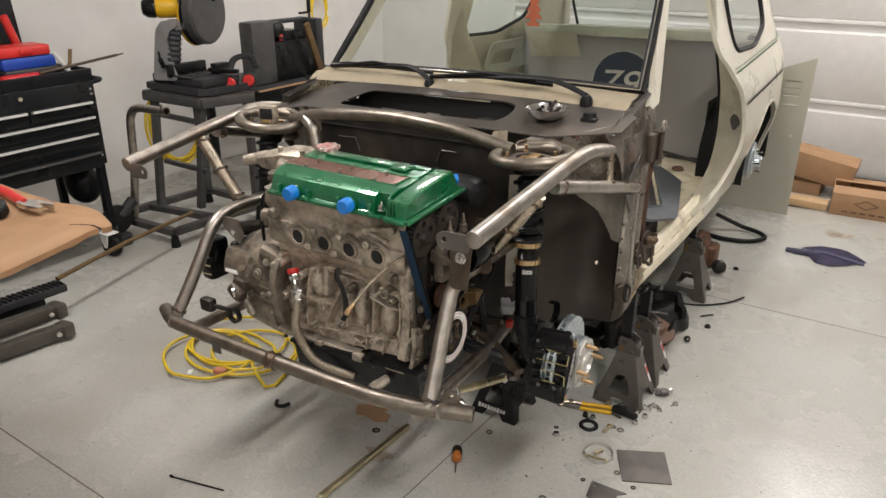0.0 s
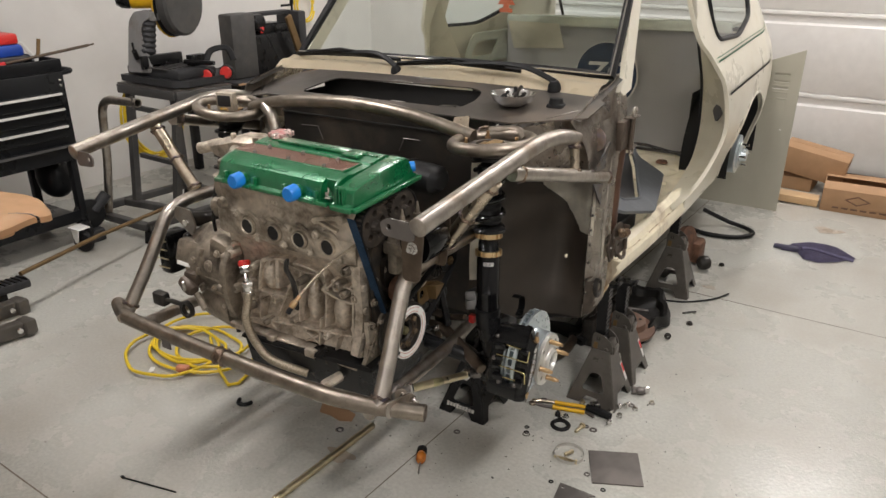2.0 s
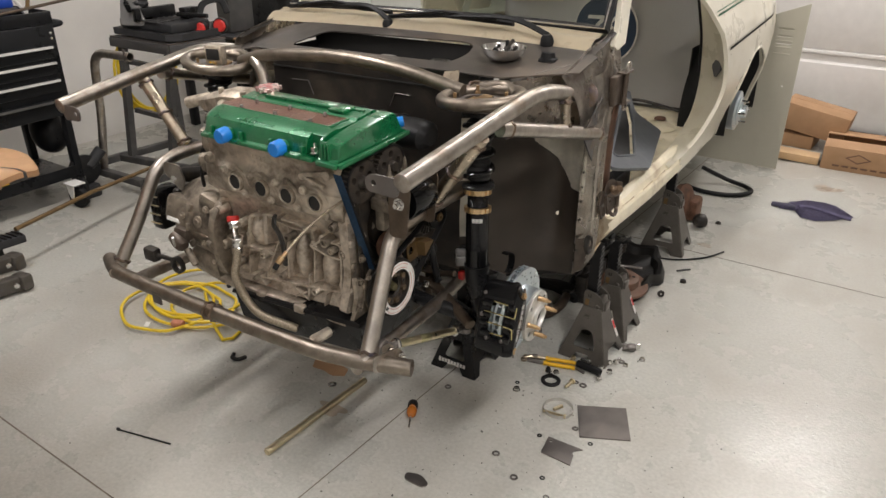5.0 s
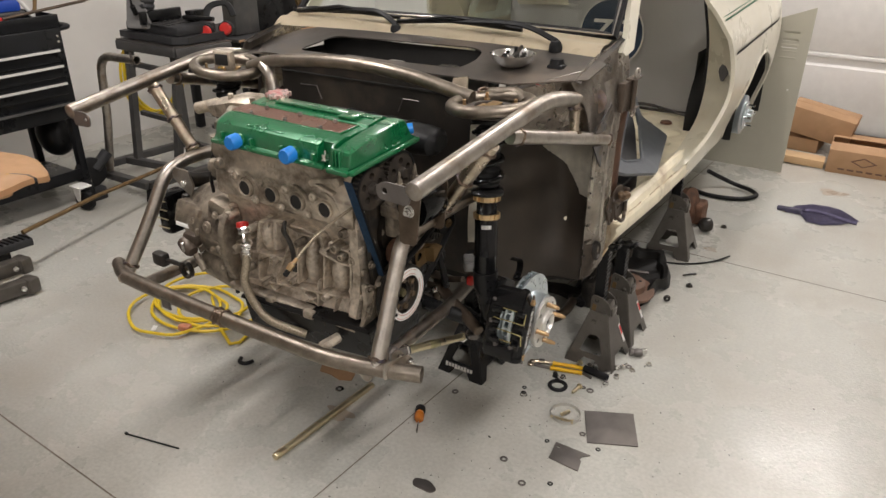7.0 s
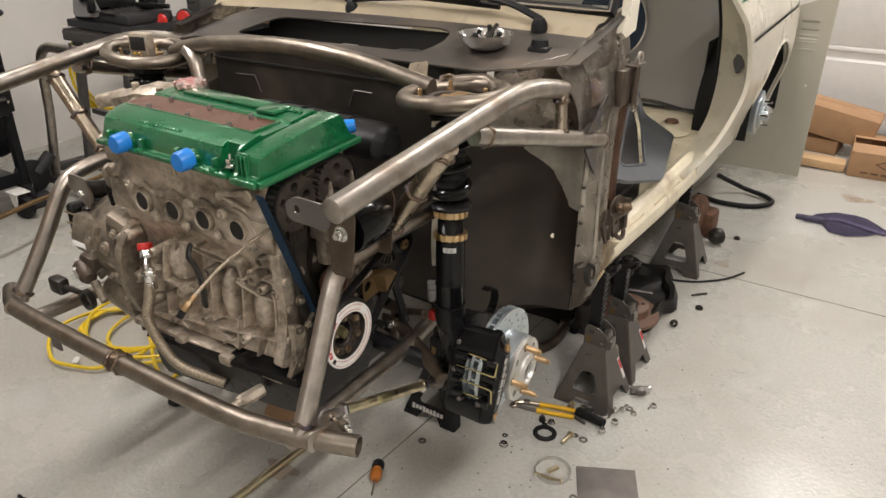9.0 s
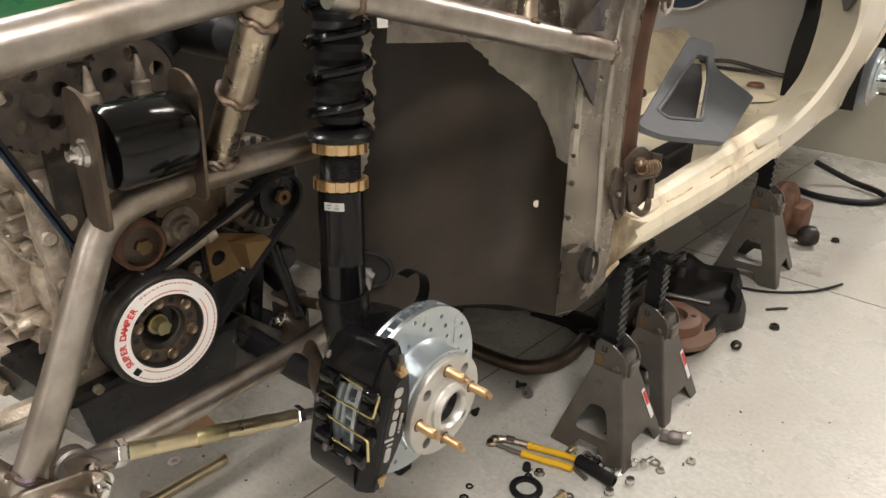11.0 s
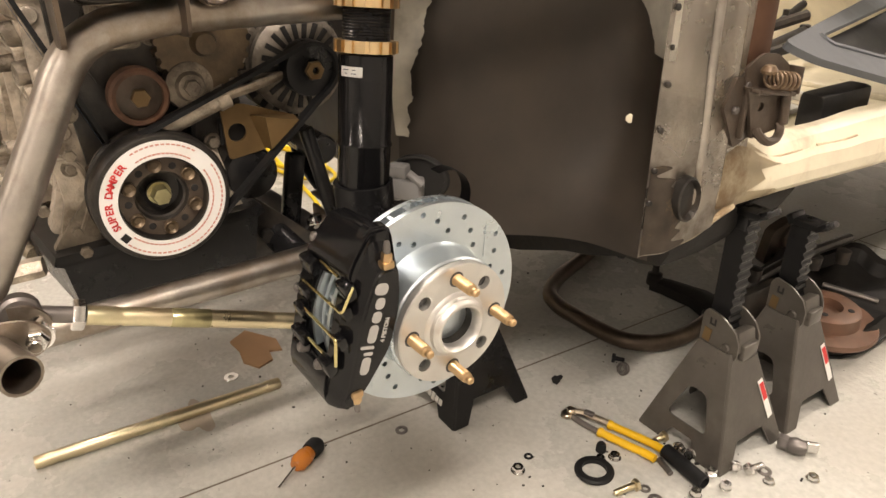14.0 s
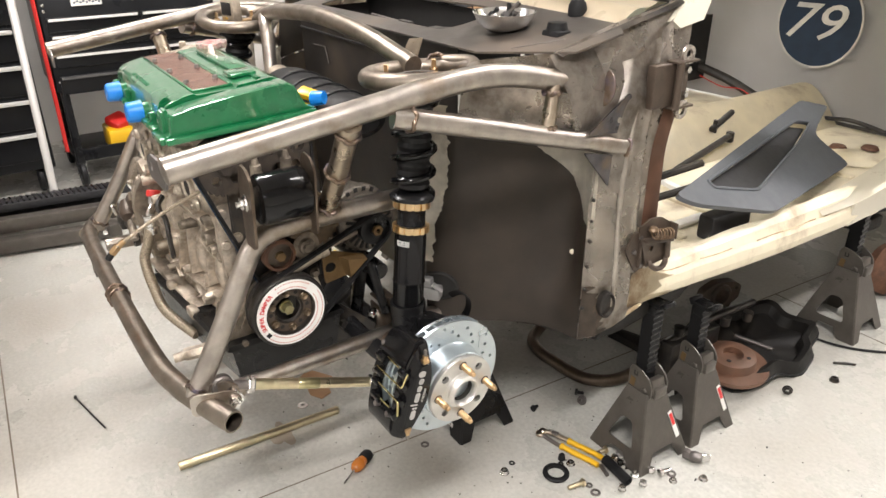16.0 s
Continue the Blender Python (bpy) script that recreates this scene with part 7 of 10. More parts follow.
ax = (top - bot).normalized()
L = (top - bot).length
part("strut_body", lathe([(0, -0.01), (0.030, -0.01), (0.031, 0.0), (0.031, 0.052), (0.0325, 0.054), (0.0325, 0.056), (0.031, 0.058), (0.031, 0.155), (0.029, 0.157), (0, 0.157)], bot, top, 30), M_GLOSSBLK, ss, "gloss black strut body")
part("thread", lathe([(0.0262, 0.155)] + [(0.0262 + 0.0014 * (k % 2), 0.157 + 0.0016 * k) for k in range(46)] + [(0.02, 0.233)], bot, top, 26), M_BLACK, ss, "black threaded sleeve")
def collar(h, hh):
    c0 = bot + ax * h
    pts = []
    for k in range(16):
        a0 = 2 * math.pi * k / 16
        for f, r in ((0.0, 0.0365), (0.62, 0.0365), (0.64, 0.032), (0.98, 0.032)):
            a = a0 + f * 2 * math.pi / 16
            pts.append((r * math.cos(a), r * math.sin(a)))
    u = ax.orthogonal().normalized()
    return plate(pts, [circle(0, 0, 0.0275, 24)], c0, u, ax.cross(u), hh)


part("collar", collar(0.158, 0.013), M_COLLAR, ss, "bronze notched collar")
part("collar", collar(0.206, 0.013), M_COLLAR, ss, "bronze notched collar")
part("spring_perch", lathe([(0.027, 0.219), (0.042, 0.221), (0.044, 0.228), (0.038, 0.234), (0.027, 0.236)], bot, top, 28), M_BLACK, ss)
u0 = ax.orthogonal().normalized()
v0 = ax.cross(u0)
part("coil_spring", sweep([bot + ax * (0.232 + 0.18 * k / 150) + 0.0375 * (math.cos(k * 0.172) * u0 + math.sin(k * 0.172) * v0) for k in range(151)], 0.0068, 9), M_GLOSSBLK, ss, "black coil spring")
part("bump_boot", lathe([(0.012, 0.236)] + [(0.0295 + 0.0035 * (k % 2), 0.245 + 0.0088 * k) for k in range(18)] + [(0.012, 0.41)], bot, top, 22), M_RUBBER, ss, "black ribbed boot")
part("top_hat", lathe([(0.014, 0.405), (0.045, 0.408), (0.047, 0.416), (0.03, 0.425), (0.012, 0.43)], bot, top, 26), M_BLACK, ss)
part("strut_sticker", moved(sheet(lambda s, t: (0.0314 * math.sin(lerp(-0.45, 0.45, s)), lerp(-0.0055, 0.0055, t), 0.0314 * math.cos(lerp(-0.45, 0.45, s))), 8, 1, 0.0003), basis(bot + ax * 0.138, (0.87, 0.49, 0), ax)), M_WHITE, ss, "white sticker with small print")
part("sticker_print", moved(join(*[box((-0.006 + 0.010 * (k % 2), 0.002 - 0.004 * (k // 2), 0.0312), (0.006 - 0.002 * (k % 3), 0.0008, 0.0008)) for k in range(4)]), basis(bot + ax * 0.138, (0.87, 0.49, 0), ax)), M_NAVY, ss, "small dark print bars")
kn = thing("steering_knuckle", (-0.74, SY, 0.4), "black steering knuckle and control arm", "steering knuckle")
part("knuckle", join(loft([[(SX + 0.034 * math.cos(a), SY + 0.036 * math.sin(a), 0.575) for a in (k * math.pi / 8 for k in range(16))],
                          [(SX + 0.004 + 0.034 * math.cos(a), SY + 0.036 * math.sin(a), 0.535) for a in (k * math.pi / 8 for k in range(16))],
                          [(-0.728 + 0.036 * math.cos(a), SY + 0.040 * math.sin(a), 0.50) for a in (k * math.pi / 8 for k in range(16))],
                          [(-0.708 + 0.036 * math.cos(a), SY + 0.040 * math.sin(a), 0.43) for a in (k * math.pi / 8 for k in range(16))],
                          [(-0.73 + 0.025 * math.cos(a), SY + 0.03 * math.sin(a), 0.37) for a in (k * math.pi / 8 for k in range(16))]]),
                     loft([[(-0.735, 1.775, 0.555), (-0.705, 1.775, 0.552), (-0.705, 1.775, 0.50), (-0.735, 1.775, 0.50)], [(-0.730, 1.82, 0.545), (-0.700, 1.82, 0.542), (-0.700, 1.82, 0.492), (-0.730, 1.82, 0.492)], [(-0.722, 1.862, 0.520), (-0.698, 1.862, 0.518), (-0.698, 1.862, 0.488), (-0.722, 1.862, 0.488)]]), lathe([(0, 0), (0.05, 0), (0.052, 0.01), (0.045, 0.05), (0, 0.05)], (-0.72, SY, 0.472), (-0.6, SY, 0.472), 26)), M_BLACK, kn, "black cast knuckle")
part("splash_lug", sheet(lambda s, t: (-0.69 - 0.02 * t, 1.86 + 0.035 * math.cos(lerp(-1.2, 1.9, s)), 0.552 + 0.036 * math.sin(lerp(-1.2, 1.9, s))), 14, 2, 0.003), M_BLACK, kn)
part("lower_arm", join(sweep([(-0.735, 1.775, 0.40), (-0.82, 1.74, 0.43), (-0.98, 1.72, 0.455)], 0.020, 12, flat=0.7), lathe([(0, 0), (0.022, 0), (0.026, 0.02), (0.018, 0.04), (0, 0.042)], (-0.74, 1.77, 0.36), (-0.74, 1.77, 0.5), 16)), M_BLACK, kn, "black lower control arm")
part("lower_link", join(rod((-1.30, 1.832, 0.362), (-0.930, 1.792, 0.432), 0.019, 14, 0.003)), M_UNDER, kn, "black lower link across the bay")
part("tie_rod", join(rod((-0.925, 1.816, 0.455), (-0.729, 1.725, 0.412), 0.0165, 16, 0.003), rod((-0.915, 1.822, 0.476), (-0.832, 1.806, 0.506), 0.009, 12, 0.002)), M_BRONZE, kn, "bare brown arm tube")
part("link_bracket", join(box((-0.930, 1.800, 0.432), (0.045, 0.006, 0.075), 0.002), box((-0.930, 1.834, 0.445), (0.045, 0.006, 0.085), 0.002), box((-0.930, 1.817, 0.486), (0.045, 0.04, 0.006), 0.002)), M_BRONZE, kn, "brown folded bracket")
part("ball_nut", join(hexa((-0.918, 1.796, 0.456), (-0.918, 1.780, 0.456), 0.011), rod((-0.918, 1.80, 0.456), (-0.918, 1.774, 0.456), 0.006, 10, 0.001)), M_CHROME, kn)
part("brake_hose_clip", box((-0.805, 1.80, 0.513), (0.02, 0.018, 0.026), 0.005), M_RED, kn, "red plastic clip")

# radius rod
ra, rb = Vector((-0.780, 1.458, 0.481)), Vector((-0.761, 1.684, 0.404))
rr = thing("radius_rod", (-0.78, 1.56, 0.44), "yellow zinc adjustable radius rod", "suspension link")
d = (rb - ra).normalized()
LL = (rb - ra).length
part("rod_tube", lathe([(0, 0.0), (0.0102, 0.0), (0.0106, 0.002), (0.0106, 0.03), (0.0097, 0.034), (0.0106, 0.038), (0.0106, LL - 0.04), (0.0094, LL - 0.036), (0.0102, LL - 0.03), (0.0102, LL), (0, LL)], ra, rb, 20), M_GOLD, rr, "yellow zinc tube")
part("tube_band", lathe([(0.0105, 0.0), (0.0112, 0.001), (0.0112, 0.043), (0.0105, 0.044)], ra + d * (LL * 0.36), rb, 20, True), M_BOLTY, rr, "yellow-green band round the tube")
part("jam_nut", hexa(ra - d * 0.014, ra - d * 0.001, 0.0165), M_CHROME, rr, "bright jam nut")
part("rod_end", join(rod(ra - d * 0.05, ra - d * 0.012, 0.009, 12), ringed(ra - d * 0.062 - dx * 0.009, ra - d * 0.062 + dx * 0.009, 0.021, 0.009, 22, 0.003)), M_PLATE, rr, "dark rod end")
part("jam_nut", hexa(rb + d * 0.001, rb + d * 0.012, 0.0155), M_CHROME, rr)
part("rod_end", join(rod(rb + d * 0.01, rb + d * 0.05, 0.008, 12), ringed(rb + d * 0.06 - Vector((0, 0, 0.009)), rb + d * 0.06 + Vector((0, 0, 0.009)), 0.020, 0.008, 22, 0.003)), M_PLATE, rr)

# brake: built square to its own axes, then set to the wheel's slight camber and toe
HC = Vector((0, 1.789, 0.472))
WN = Vector((0.99924, 0.02924, -0.02596)).normalized()
WU = (Vector((0, 1, 0)) - WN * WN.y).normalized()
WV = WN.cross(WU)
M_WHEEL = Matrix((WN, WU, WV)).transposed().to_4x4()
M_WHEEL.translation = Vector((-0.5606, 1.7813, 0.4707))
M_WHEEL = M_WHEEL @ Matrix.Translation((0.5695, -HC.y, -HC.z))


def at_x(x, y=0.0, z=0.0):
    return Vector((x, HC.y + y, HC.z + z))


def at_off(d, y, z):
    """A place d outboard of the hub's face."""
    return at_x(-0.5695 + d, y, z)


def wpart(name, bm, material, parent, label="", sharp=38):
    return part(name, moved(bm, M_WHEEL), material, parent, label, sharp)


bk = thing("brake_disc", (-0.617, 1.789, 0.352), "drilled and slotted zinc-plated brake disc with hub", "brake disc")
holes = []
for k in range(36):
    a = radians(94 - 10 * k)
    r = (0.111, 0.0995, 0.088, 0.1055, 0.094, 0.0825)[k % 6]
    holes.append(circle(r * math.cos(a), r * math.sin(a), 0.0034, 10))
slots = []
for k in range(6):
    a = radians(60 * k)
    p, q = Vector((0.083 * math.cos(a + 1.52), 0.083 * math.sin(a + 1.52))), Vector((0.112 * math.cos(a + 1.86), 0.112 * math.sin(a + 1.86)))
    n2 = Vector((-(q - p).y, (q - p).x)).normalized() * 0.0009
    slots.append([tuple(p - n2), tuple(q - n2), tuple(q + n2), tuple(p + n2)])
RO = 0.1205
oc = circle(0, 0, RO, 72)
rotor = wpart("rotor_face", join(plate(oc, [circle(0, 0, 0.072, 48)] + holes, at_x(-0.6235), (0, 1, 0), (0, 0, 1), 0.0055), plate(oc, [circle(0, 0, 0.072, 48)] + holes + slots, at_x(-0.618), (0, 1, 0), (0, 0, 1), 0.0008)), M_ROTOR, bk, "pale zinc rotor face with drilled holes")
wpart("rotor_face", plate(oc, [circle(0, 0, 0.072, 48)], at_x(-0.6405), (0, 1, 0), (0, 0, 1), 0.006), M_ROTOR, bk)
for k in range(36):
    a = 2 * math.pi * k / 36
    wpart("vane", moved(box((0.099, 0, 0), (0.040, 0.004, 0.011)), basis(at_x(-0.629), (0, math.cos(a), math.sin(a)), (0, -math.sin(a), math.cos(a)))), M_ROTOR, bk)
wpart("rotor_hat", lathe([(0.074, 0.0), (0.076, 0.011), (0.0735, 0.015), (0.0725, 0.020), (0.0725, 0.047), (0.0705, 0.049), (0.04, 0.049)], at_x(-0.629), at_x(0), 64), M_ROTOR, bk, "pale zinc rotor hat")
hubp = plate(circle(0, 0, 0.0705, 64), [circle(0, 0, 0.024, 30)] + [circle(0.0542 * math.cos(a), 0.0542 * math.sin(a), 0.0078, 16) for a in (math.pi / 4 + k * math.pi / 2 for k in range(4))], at_x(-0.5795), (0, 1, 0), (0, 0, 1), 0.010)
bmesh.ops.bevel(hubp, geom=[e for e in hubp.edges if e.calc_face_angle(0) > 1.2 and (e.verts[0].co.yz - HC.yz).length > 0.065], offset=0.001, segments=2, affect="EDGES")
hub = wpart("hub_face", join(hubp, lathe([(0.0235, 0.0), (0.039, 0.0), (0.0365, 0.0025), (0.0345, 0.0035), (0.0335, 0.008), (0.0315, 0.0095), (0.0300, 0.0125), (0.0285, 0.0135), (0.0265, 0.0135), (0.0240, 0.010), (0.0235, 0.0)], at_x(-0.5695), at_x(0), 56, True)), M_MACH, bk, "bright machined hub")
wpart("hub_bore", lathe([(0, -0.033), (0.0245, -0.033), (0.0245, 0.004), (0.0238, 0.004), (0.0232, -0.012), (0.021, -0.013), (0.0205, -0.020), (0.017, -0.021), (0.0165, -0.028), (0.008, -0.031), (0, -0.031)], at_x(-0.5695), at_x(0), 40), M_GREASE, hub, "greasy hub bore")
wpart("grease_cap", join(ringed(at_x(-0.586), at_x(-0.583), 0.0222, 0.0195, 36), ringed(at_x(-0.592), at_x(-0.589), 0.0195, 0.0175, 36)), M_RUBBER, hub, "black bearing seal")
for k in range(4):
    a = k * math.pi / 2 - 0.025
    p = at_x(-0.5695, 0.0542 * math.cos(a), 0.0542 * math.sin(a))
    wpart("wheel_stud", lathe([(0, 0), (0.0062, 0), (0.0068, 0.001)] + [(0.0066 - 0.0006 * (j % 2), 0.002 + 0.0011 * j) for j in range(22)] + [(0.0062, 0.027), (0.0045, 0.0285), (0.0047, 0.033), (0.003, 0.035), (0, 0.0353)], p, p + dx, 16), M_BRASS, hub, "bronze-plated wheel stud")
    wpart("stud_seat", lathe([(0.0062, 0.0002), (0.0088, 0.0002), (0.009, 0.0)], p, p + dx, 18), M_GREYP, hub)
    a += math.pi / 4
    p = at_x(-0.577, 0.0542 * math.cos(a), 0.0542 * math.sin(a))
    wpart("hub_hole", lathe([(0, 0.0), (0.0078, 0.0), (0.0080, -0.002)], p, p + dx, 14), M_GREYP, hub)

cp = thing("brake_caliper", (-0.635, 1.66, 0.37), "gloss black four-piston brake caliper with gold clips", "brake caliper")


def half(rows, bev=0.0025):
    """A caliper half from outlines (y, z) stacked outboard of the hub's face."""
    bm = loft([[at_off(d, y, z) for y, z in soft(o, 0.006, 2)] for d, o in rows])
    bmesh.ops.bevel(bm, geom=[e for e in bm.edges if e.is_manifold and e.calc_face_angle(0) > 0.5], offset=bev, segments=2, affect="EDGES")
    return bm


FACE = [(-0.0655, 0.086), (-0.0645, 0.058), (-0.067, 0.036), (-0.077, -0.001), (-0.091, -0.021), (-0.1065, -0.042), (-0.118, -0.052), (-0.125, -0.061), (-0.135, -0.054), (-0.127, -0.038), (-0.118, -0.004), (-0.1085, 0.036), (-0.098, 0.066), (-0.087, 0.089)]
MID = [(-0.064, 0.092), (-0.063, 0.058), (-0.065, 0.036), (-0.075, -0.003), (-0.089, -0.024), (-0.1045, -0.045), (-0.1165, -0.056), (-0.124, -0.066), (-0.141, -0.057), (-0.134, -0.039), (-0.126, -0.003), (-0.117, 0.038), (-0.105, 0.070), (-0.090, 0.097)]
WIDE = [(-0.062, 0.124), (-0.061, 0.058), (-0.063, 0.036), (-0.073, -0.005), (-0.087, -0.027), (-0.103, -0.048), (-0.115, -0.059), (-0.123, -0.069), (-0.145, -0.058), (-0.140, -0.040), (-0.131, -0.002), (-0.122, 0.040), (-0.113, 0.072), (-0.088, 0.127)]
INNER = [(-0.058, 0.110), (-0.060, 0.058), (-0.062, 0.036), (-0.072, -0.005), (-0.086, -0.027), (-0.102, -0.049), (-0.114, -0.061), (-0.122, -0.070), (-0.144, -0.058), (-0.143, -0.038), (-0.136, -0.002), (-0.127, 0.040), (-0.114, 0.078), (-0.084, 0.116)]
outer_half = wpart("outer_half", half([(-0.040, WIDE), (-0.024, WIDE), (-0.014, MID), (-0.0045, FACE)]), M_GLOSSBLK, cp, "gloss black outer caliper half", sharp=26)
wpart("inner_half", half([(-0.114, [(lerp(y, -0.1, 0.16), lerp(z, 0.02, 0.14)) for y, z in INNER]), (-0.106, INNER), (-0.078, INNER)]), M_GLOSSBLK, cp, "gloss black inner caliper half", sharp=26)
wpart("bridge", half([(-0.104, [(-0.066, 0.104), (-0.066, 0.116), (-0.088, 0.115), (-0.112, 0.090), (-0.118, 0.076), (-0.106, 0.068)]), (-0.058, [(-0.068, 0.108), (-0.067, 0.122), (-0.088, 0.121), (-0.110, 0.094), (-0.117, 0.080), (-0.105, 0.070)]), (-0.020, [(-0.068, 0.110), (-0.066, 0.125), (-0.088, 0.124), (-0.108, 0.094), (-0.114, 0.078), (-0.104, 0.070)])]), M_GLOSSBLK, cp, "gloss black upper bridge", sharp=26)
wpart("bridge", half([(-0.104, [(-0.124, -0.018), (-0.141, -0.016), (-0.146, -0.040), (-0.142, -0.060), (-0.122, -0.066), (-0.114, -0.052)]), (-0.024, [(-0.124, -0.018), (-0.140, -0.016), (-0.145, -0.040), (-0.143, -0.060), (-0.122, -0.068), (-0.114, -0.052)])]), M_GLOSSBLK, cp, "gloss black lower bridge", sharp=26)
for d_, y_, z_, sx_, s_ in ((-0.086, -0.121, 0.072, 0.026, 0.012), (-0.084, -0.1285, 0.043, 0.022, 0.011), (-0.088, -0.133, 0.020, 0.022, 0.010), (-0.080, -0.140, -0.004, 0.026, 0.011), (-0.020, -0.116, 0.072, 0.022, 0.012), (-0.014, -0.122, 0.052, 0.016, 0.010), (-0.014, -0.129, 0.020, 0.016, 0.010), (-0.022, -0.140, -0.008, 0.022, 0.012)):
    wpart("clip_boss", moved(box((0, 0, 0), (sx_, s_, s_ * 1.5), 0.0028), Matrix.Translation(at_off(d_, y_, z_)) @ pose(0, 0, 0, 15, 0, 0)), M_GLOSSBLK, cp)
for d_ in (-0.0795, -0.0475):
    wpart("brake_pad", plate([(0.1275 * math.cos(radians(a)), 0.1275 * math.sin(radians(a))) for a in range(150, 190, 3)] + [(0.085 * math.cos(radians(a)), 0.085 * math.sin(radians(a))) for a in range(189, 149, -3)], [], at_off(d_, 0, 0), (0, 1, 0), (0, 0, 1), 0.0055), M_ROTOR, cp, "bright steel brake pad backing")


def clip(pts):
    wpart("pad_clip", sweep(rounded([at_off(d, y, z) for d, y, z in pts], 0.005, 4), 0.0016, 7), M_CLIP, cp, "gold wire clip")


clip([(-0.072, -0.116, 0.080), (-0.0305, -0.118, 0.0815)])
clip([(-0.092, -0.1275, 0.052), (-0.006, -0.129, 0.056), (-0.009, -0.114, 0.079)])
clip([(-0.094, -0.1335, 0.0255), (-0.008, -0.1365, 0.028), (-0.005, -0.1395, 0.000)])
clip([(-0.072, -0.139, -0.001), (-0.0305, -0.140, 0.0015)])
for d_, y_, z_ in ((-0.096, -0.130, 0.042), (-0.074, -0.142, -0.016), (-0.030, -0.1445, -0.010), (-0.100, -0.106, 0.092)):
    p = at_off(d_, y_, z_)
    wpart("caliper_screw", lathe([(0, 0.006), (0.003, 0.006), (0.0055, 0.004), (0.0055, -0.006)], p, p + Vector((-0.2, -1, 0.3)), 12), M_PLATE, cp)
for y_, z_, s_ in ((-0.0785, 0.097, 1), (-0.1185, -0.046, -1)):
    p = at_off(-0.010, y_, z_)
    wpart("bleed_screw", join(box(p + Vector((0.003, 0, -0.003 * s_)), (0.012, 0.013, 0.008), 0.002), hexa(p + Vector((0.003, 0, 0)), p + Vector((0.003, 0.001, 0.009 * s_)), 0.0056)), M_BRASS, cp, "brass bleed screw")
    wpart("bleed_cap", lathe([(0, 0.012), (0.0028, 0.012), (0.0036, 0.008), (0.0036, 0)], p + Vector((0.003, 0.001, 0.009 * s_)), p + Vector((0.003, 0.002, 0.9 * s_)), 10), M_PLATE, cp)
# maker's lettering stands as plain grey shapes, the size of the letters
mC = basis(at_off(-0.0044, 0, 0), (0, 1, 0), (0, 0, 1))
m0, m1 = Vector((-0.1105, -0.0225)), Vector((-0.0815, 0.0765))
run = (m1 - m0)
tilt_ = math.degrees(math.atan2(run.y, run.x))
spots = ((0.10, 0.0200, 0.0105, 0.0), (0.235, 0.0036, 0.0105, 0.0), (0.305, 0.0036, 0.0160, 0.0027), (0.45, 0.0200, 0.0105, 0.0), (0.63, 0.0125, 0.0105, 0.0), (0.775, 0.0125, 0.0105, 0.0), (0.925, 0.0125, 0.0150, 0.0022))
for t_, w, h, up_ in spots:
    p = m0 + run * t_
    m = mC @ pose(p.x, p.y, 0, 0, 0, tilt_)
    wpart("maker_mark", moved(plate(rrect(0, up_, w, h, min(w, h) * 0.42), [], (0, 0, 0), (1, 0, 0), (0, 1, 0), 0.0005), m), M_MARK, outer_half, "grey maker mark shape")
wpart("caliper_lettering", moved(letters("4 PISTON", 0.0066, 0.0004, 0.0002), mC @ pose(-0.0835, 0.022, 0.0003, 0, 0, tilt_)), M_MARK, outer_half, "small grey lettering")

# far front strut, partly seen behind the engine
fs = thing("coilover_strut", mirrored((SX, SY, 0.45)), "black coilover strut behind the engine", "suspension strut")
fb, ft = Vector(mirrored(bot)), Vector(mirrored(top))
fax = (ft - fb).normalized()
fu = fax.orthogonal().normalized()
fv = fax.cross(fu)
part("strut_body", lathe([(0, -0.01), (0.030, -0.01), (0.031, 0.15), (0.027, 0.16), (0.026, 0.25), (0, 0.25)], fb, ft, 24), M_GLOSSBLK, fs)
part("coil_spring", sweep([fb + fax * (0.232 + 0.18 * k / 150) + 0.0375 * (math.cos(k * 0.19) * fu + math.sin(k * 0.19) * fv) for k in range(151)], 0.0066, 8), M_GLOSSBLK, fs)
part("bump_boot", lathe([(0.012, 0.236)] + [(0.0295 + 0.0035 * (k % 2), 0.245 + 0.0088 * k) for k in range(18)] + [(0.012, 0.41)], fb, ft, 20), M_RUBBER, fs)
part("top_hat", lathe([(0.014, 0.40), (0.05, 0.402), (0.052, 0.412), (0.02, 0.425), (0.012, 0.43)], fb, ft, 22), M_BLACK, fs)
fc_ = part("caliper", join(box((-1.895, 1.655, 0.52), (0.06, 0.09, 0.145), 0.014), box((-1.86, 1.74, 0.50), (0.06, 0.12, 0.06), 0.015)), M_GLOSSBLK, fs, "black brake caliper on the far hub")
for k in range(4):
    part("pad_clip", sweep([(-1.922, 1.608, 0.472 + 0.032 * k), (-1.868, 1.607, 0.476 + 0.032 * k)], 0.0025, 6), M_GOLD, fc_)

# ---- tool chest on wheels ----
TF = -3.42
chest = thing("tool_cart", (-3.65, 1.88, 0), "black steel tool cart with drawers, open lid and casters", "tool cart")
part("body", join(box((-3.65, 1.88, 0.685), (0.46, 0.78, 0.43), 0.008)), M_CHEST, chest, "black sheet steel cabinet")
for cx, cy, sx, sy in ((-3.425, 1.88, 0.012, 0.78), (-3.875, 1.88, 0.012, 0.78), (-3.65, 1.497, 0.46, 0.012), (-3.65, 2.263, 0.46, 0.012)):
    part("tray_rim", box((cx, cy, 0.93), (sx, sy, 0.06), 0.003), M_CHEST, chest)
part("lid", join(box((-3.89, 1.86, 1.17), (0.02, 0.68, 0.46), 0.006, (0, -6, 0))), M_CHEST, chest, "raised black lid")
rows_z = (0.775, 0.70, 0.615, 0.505)
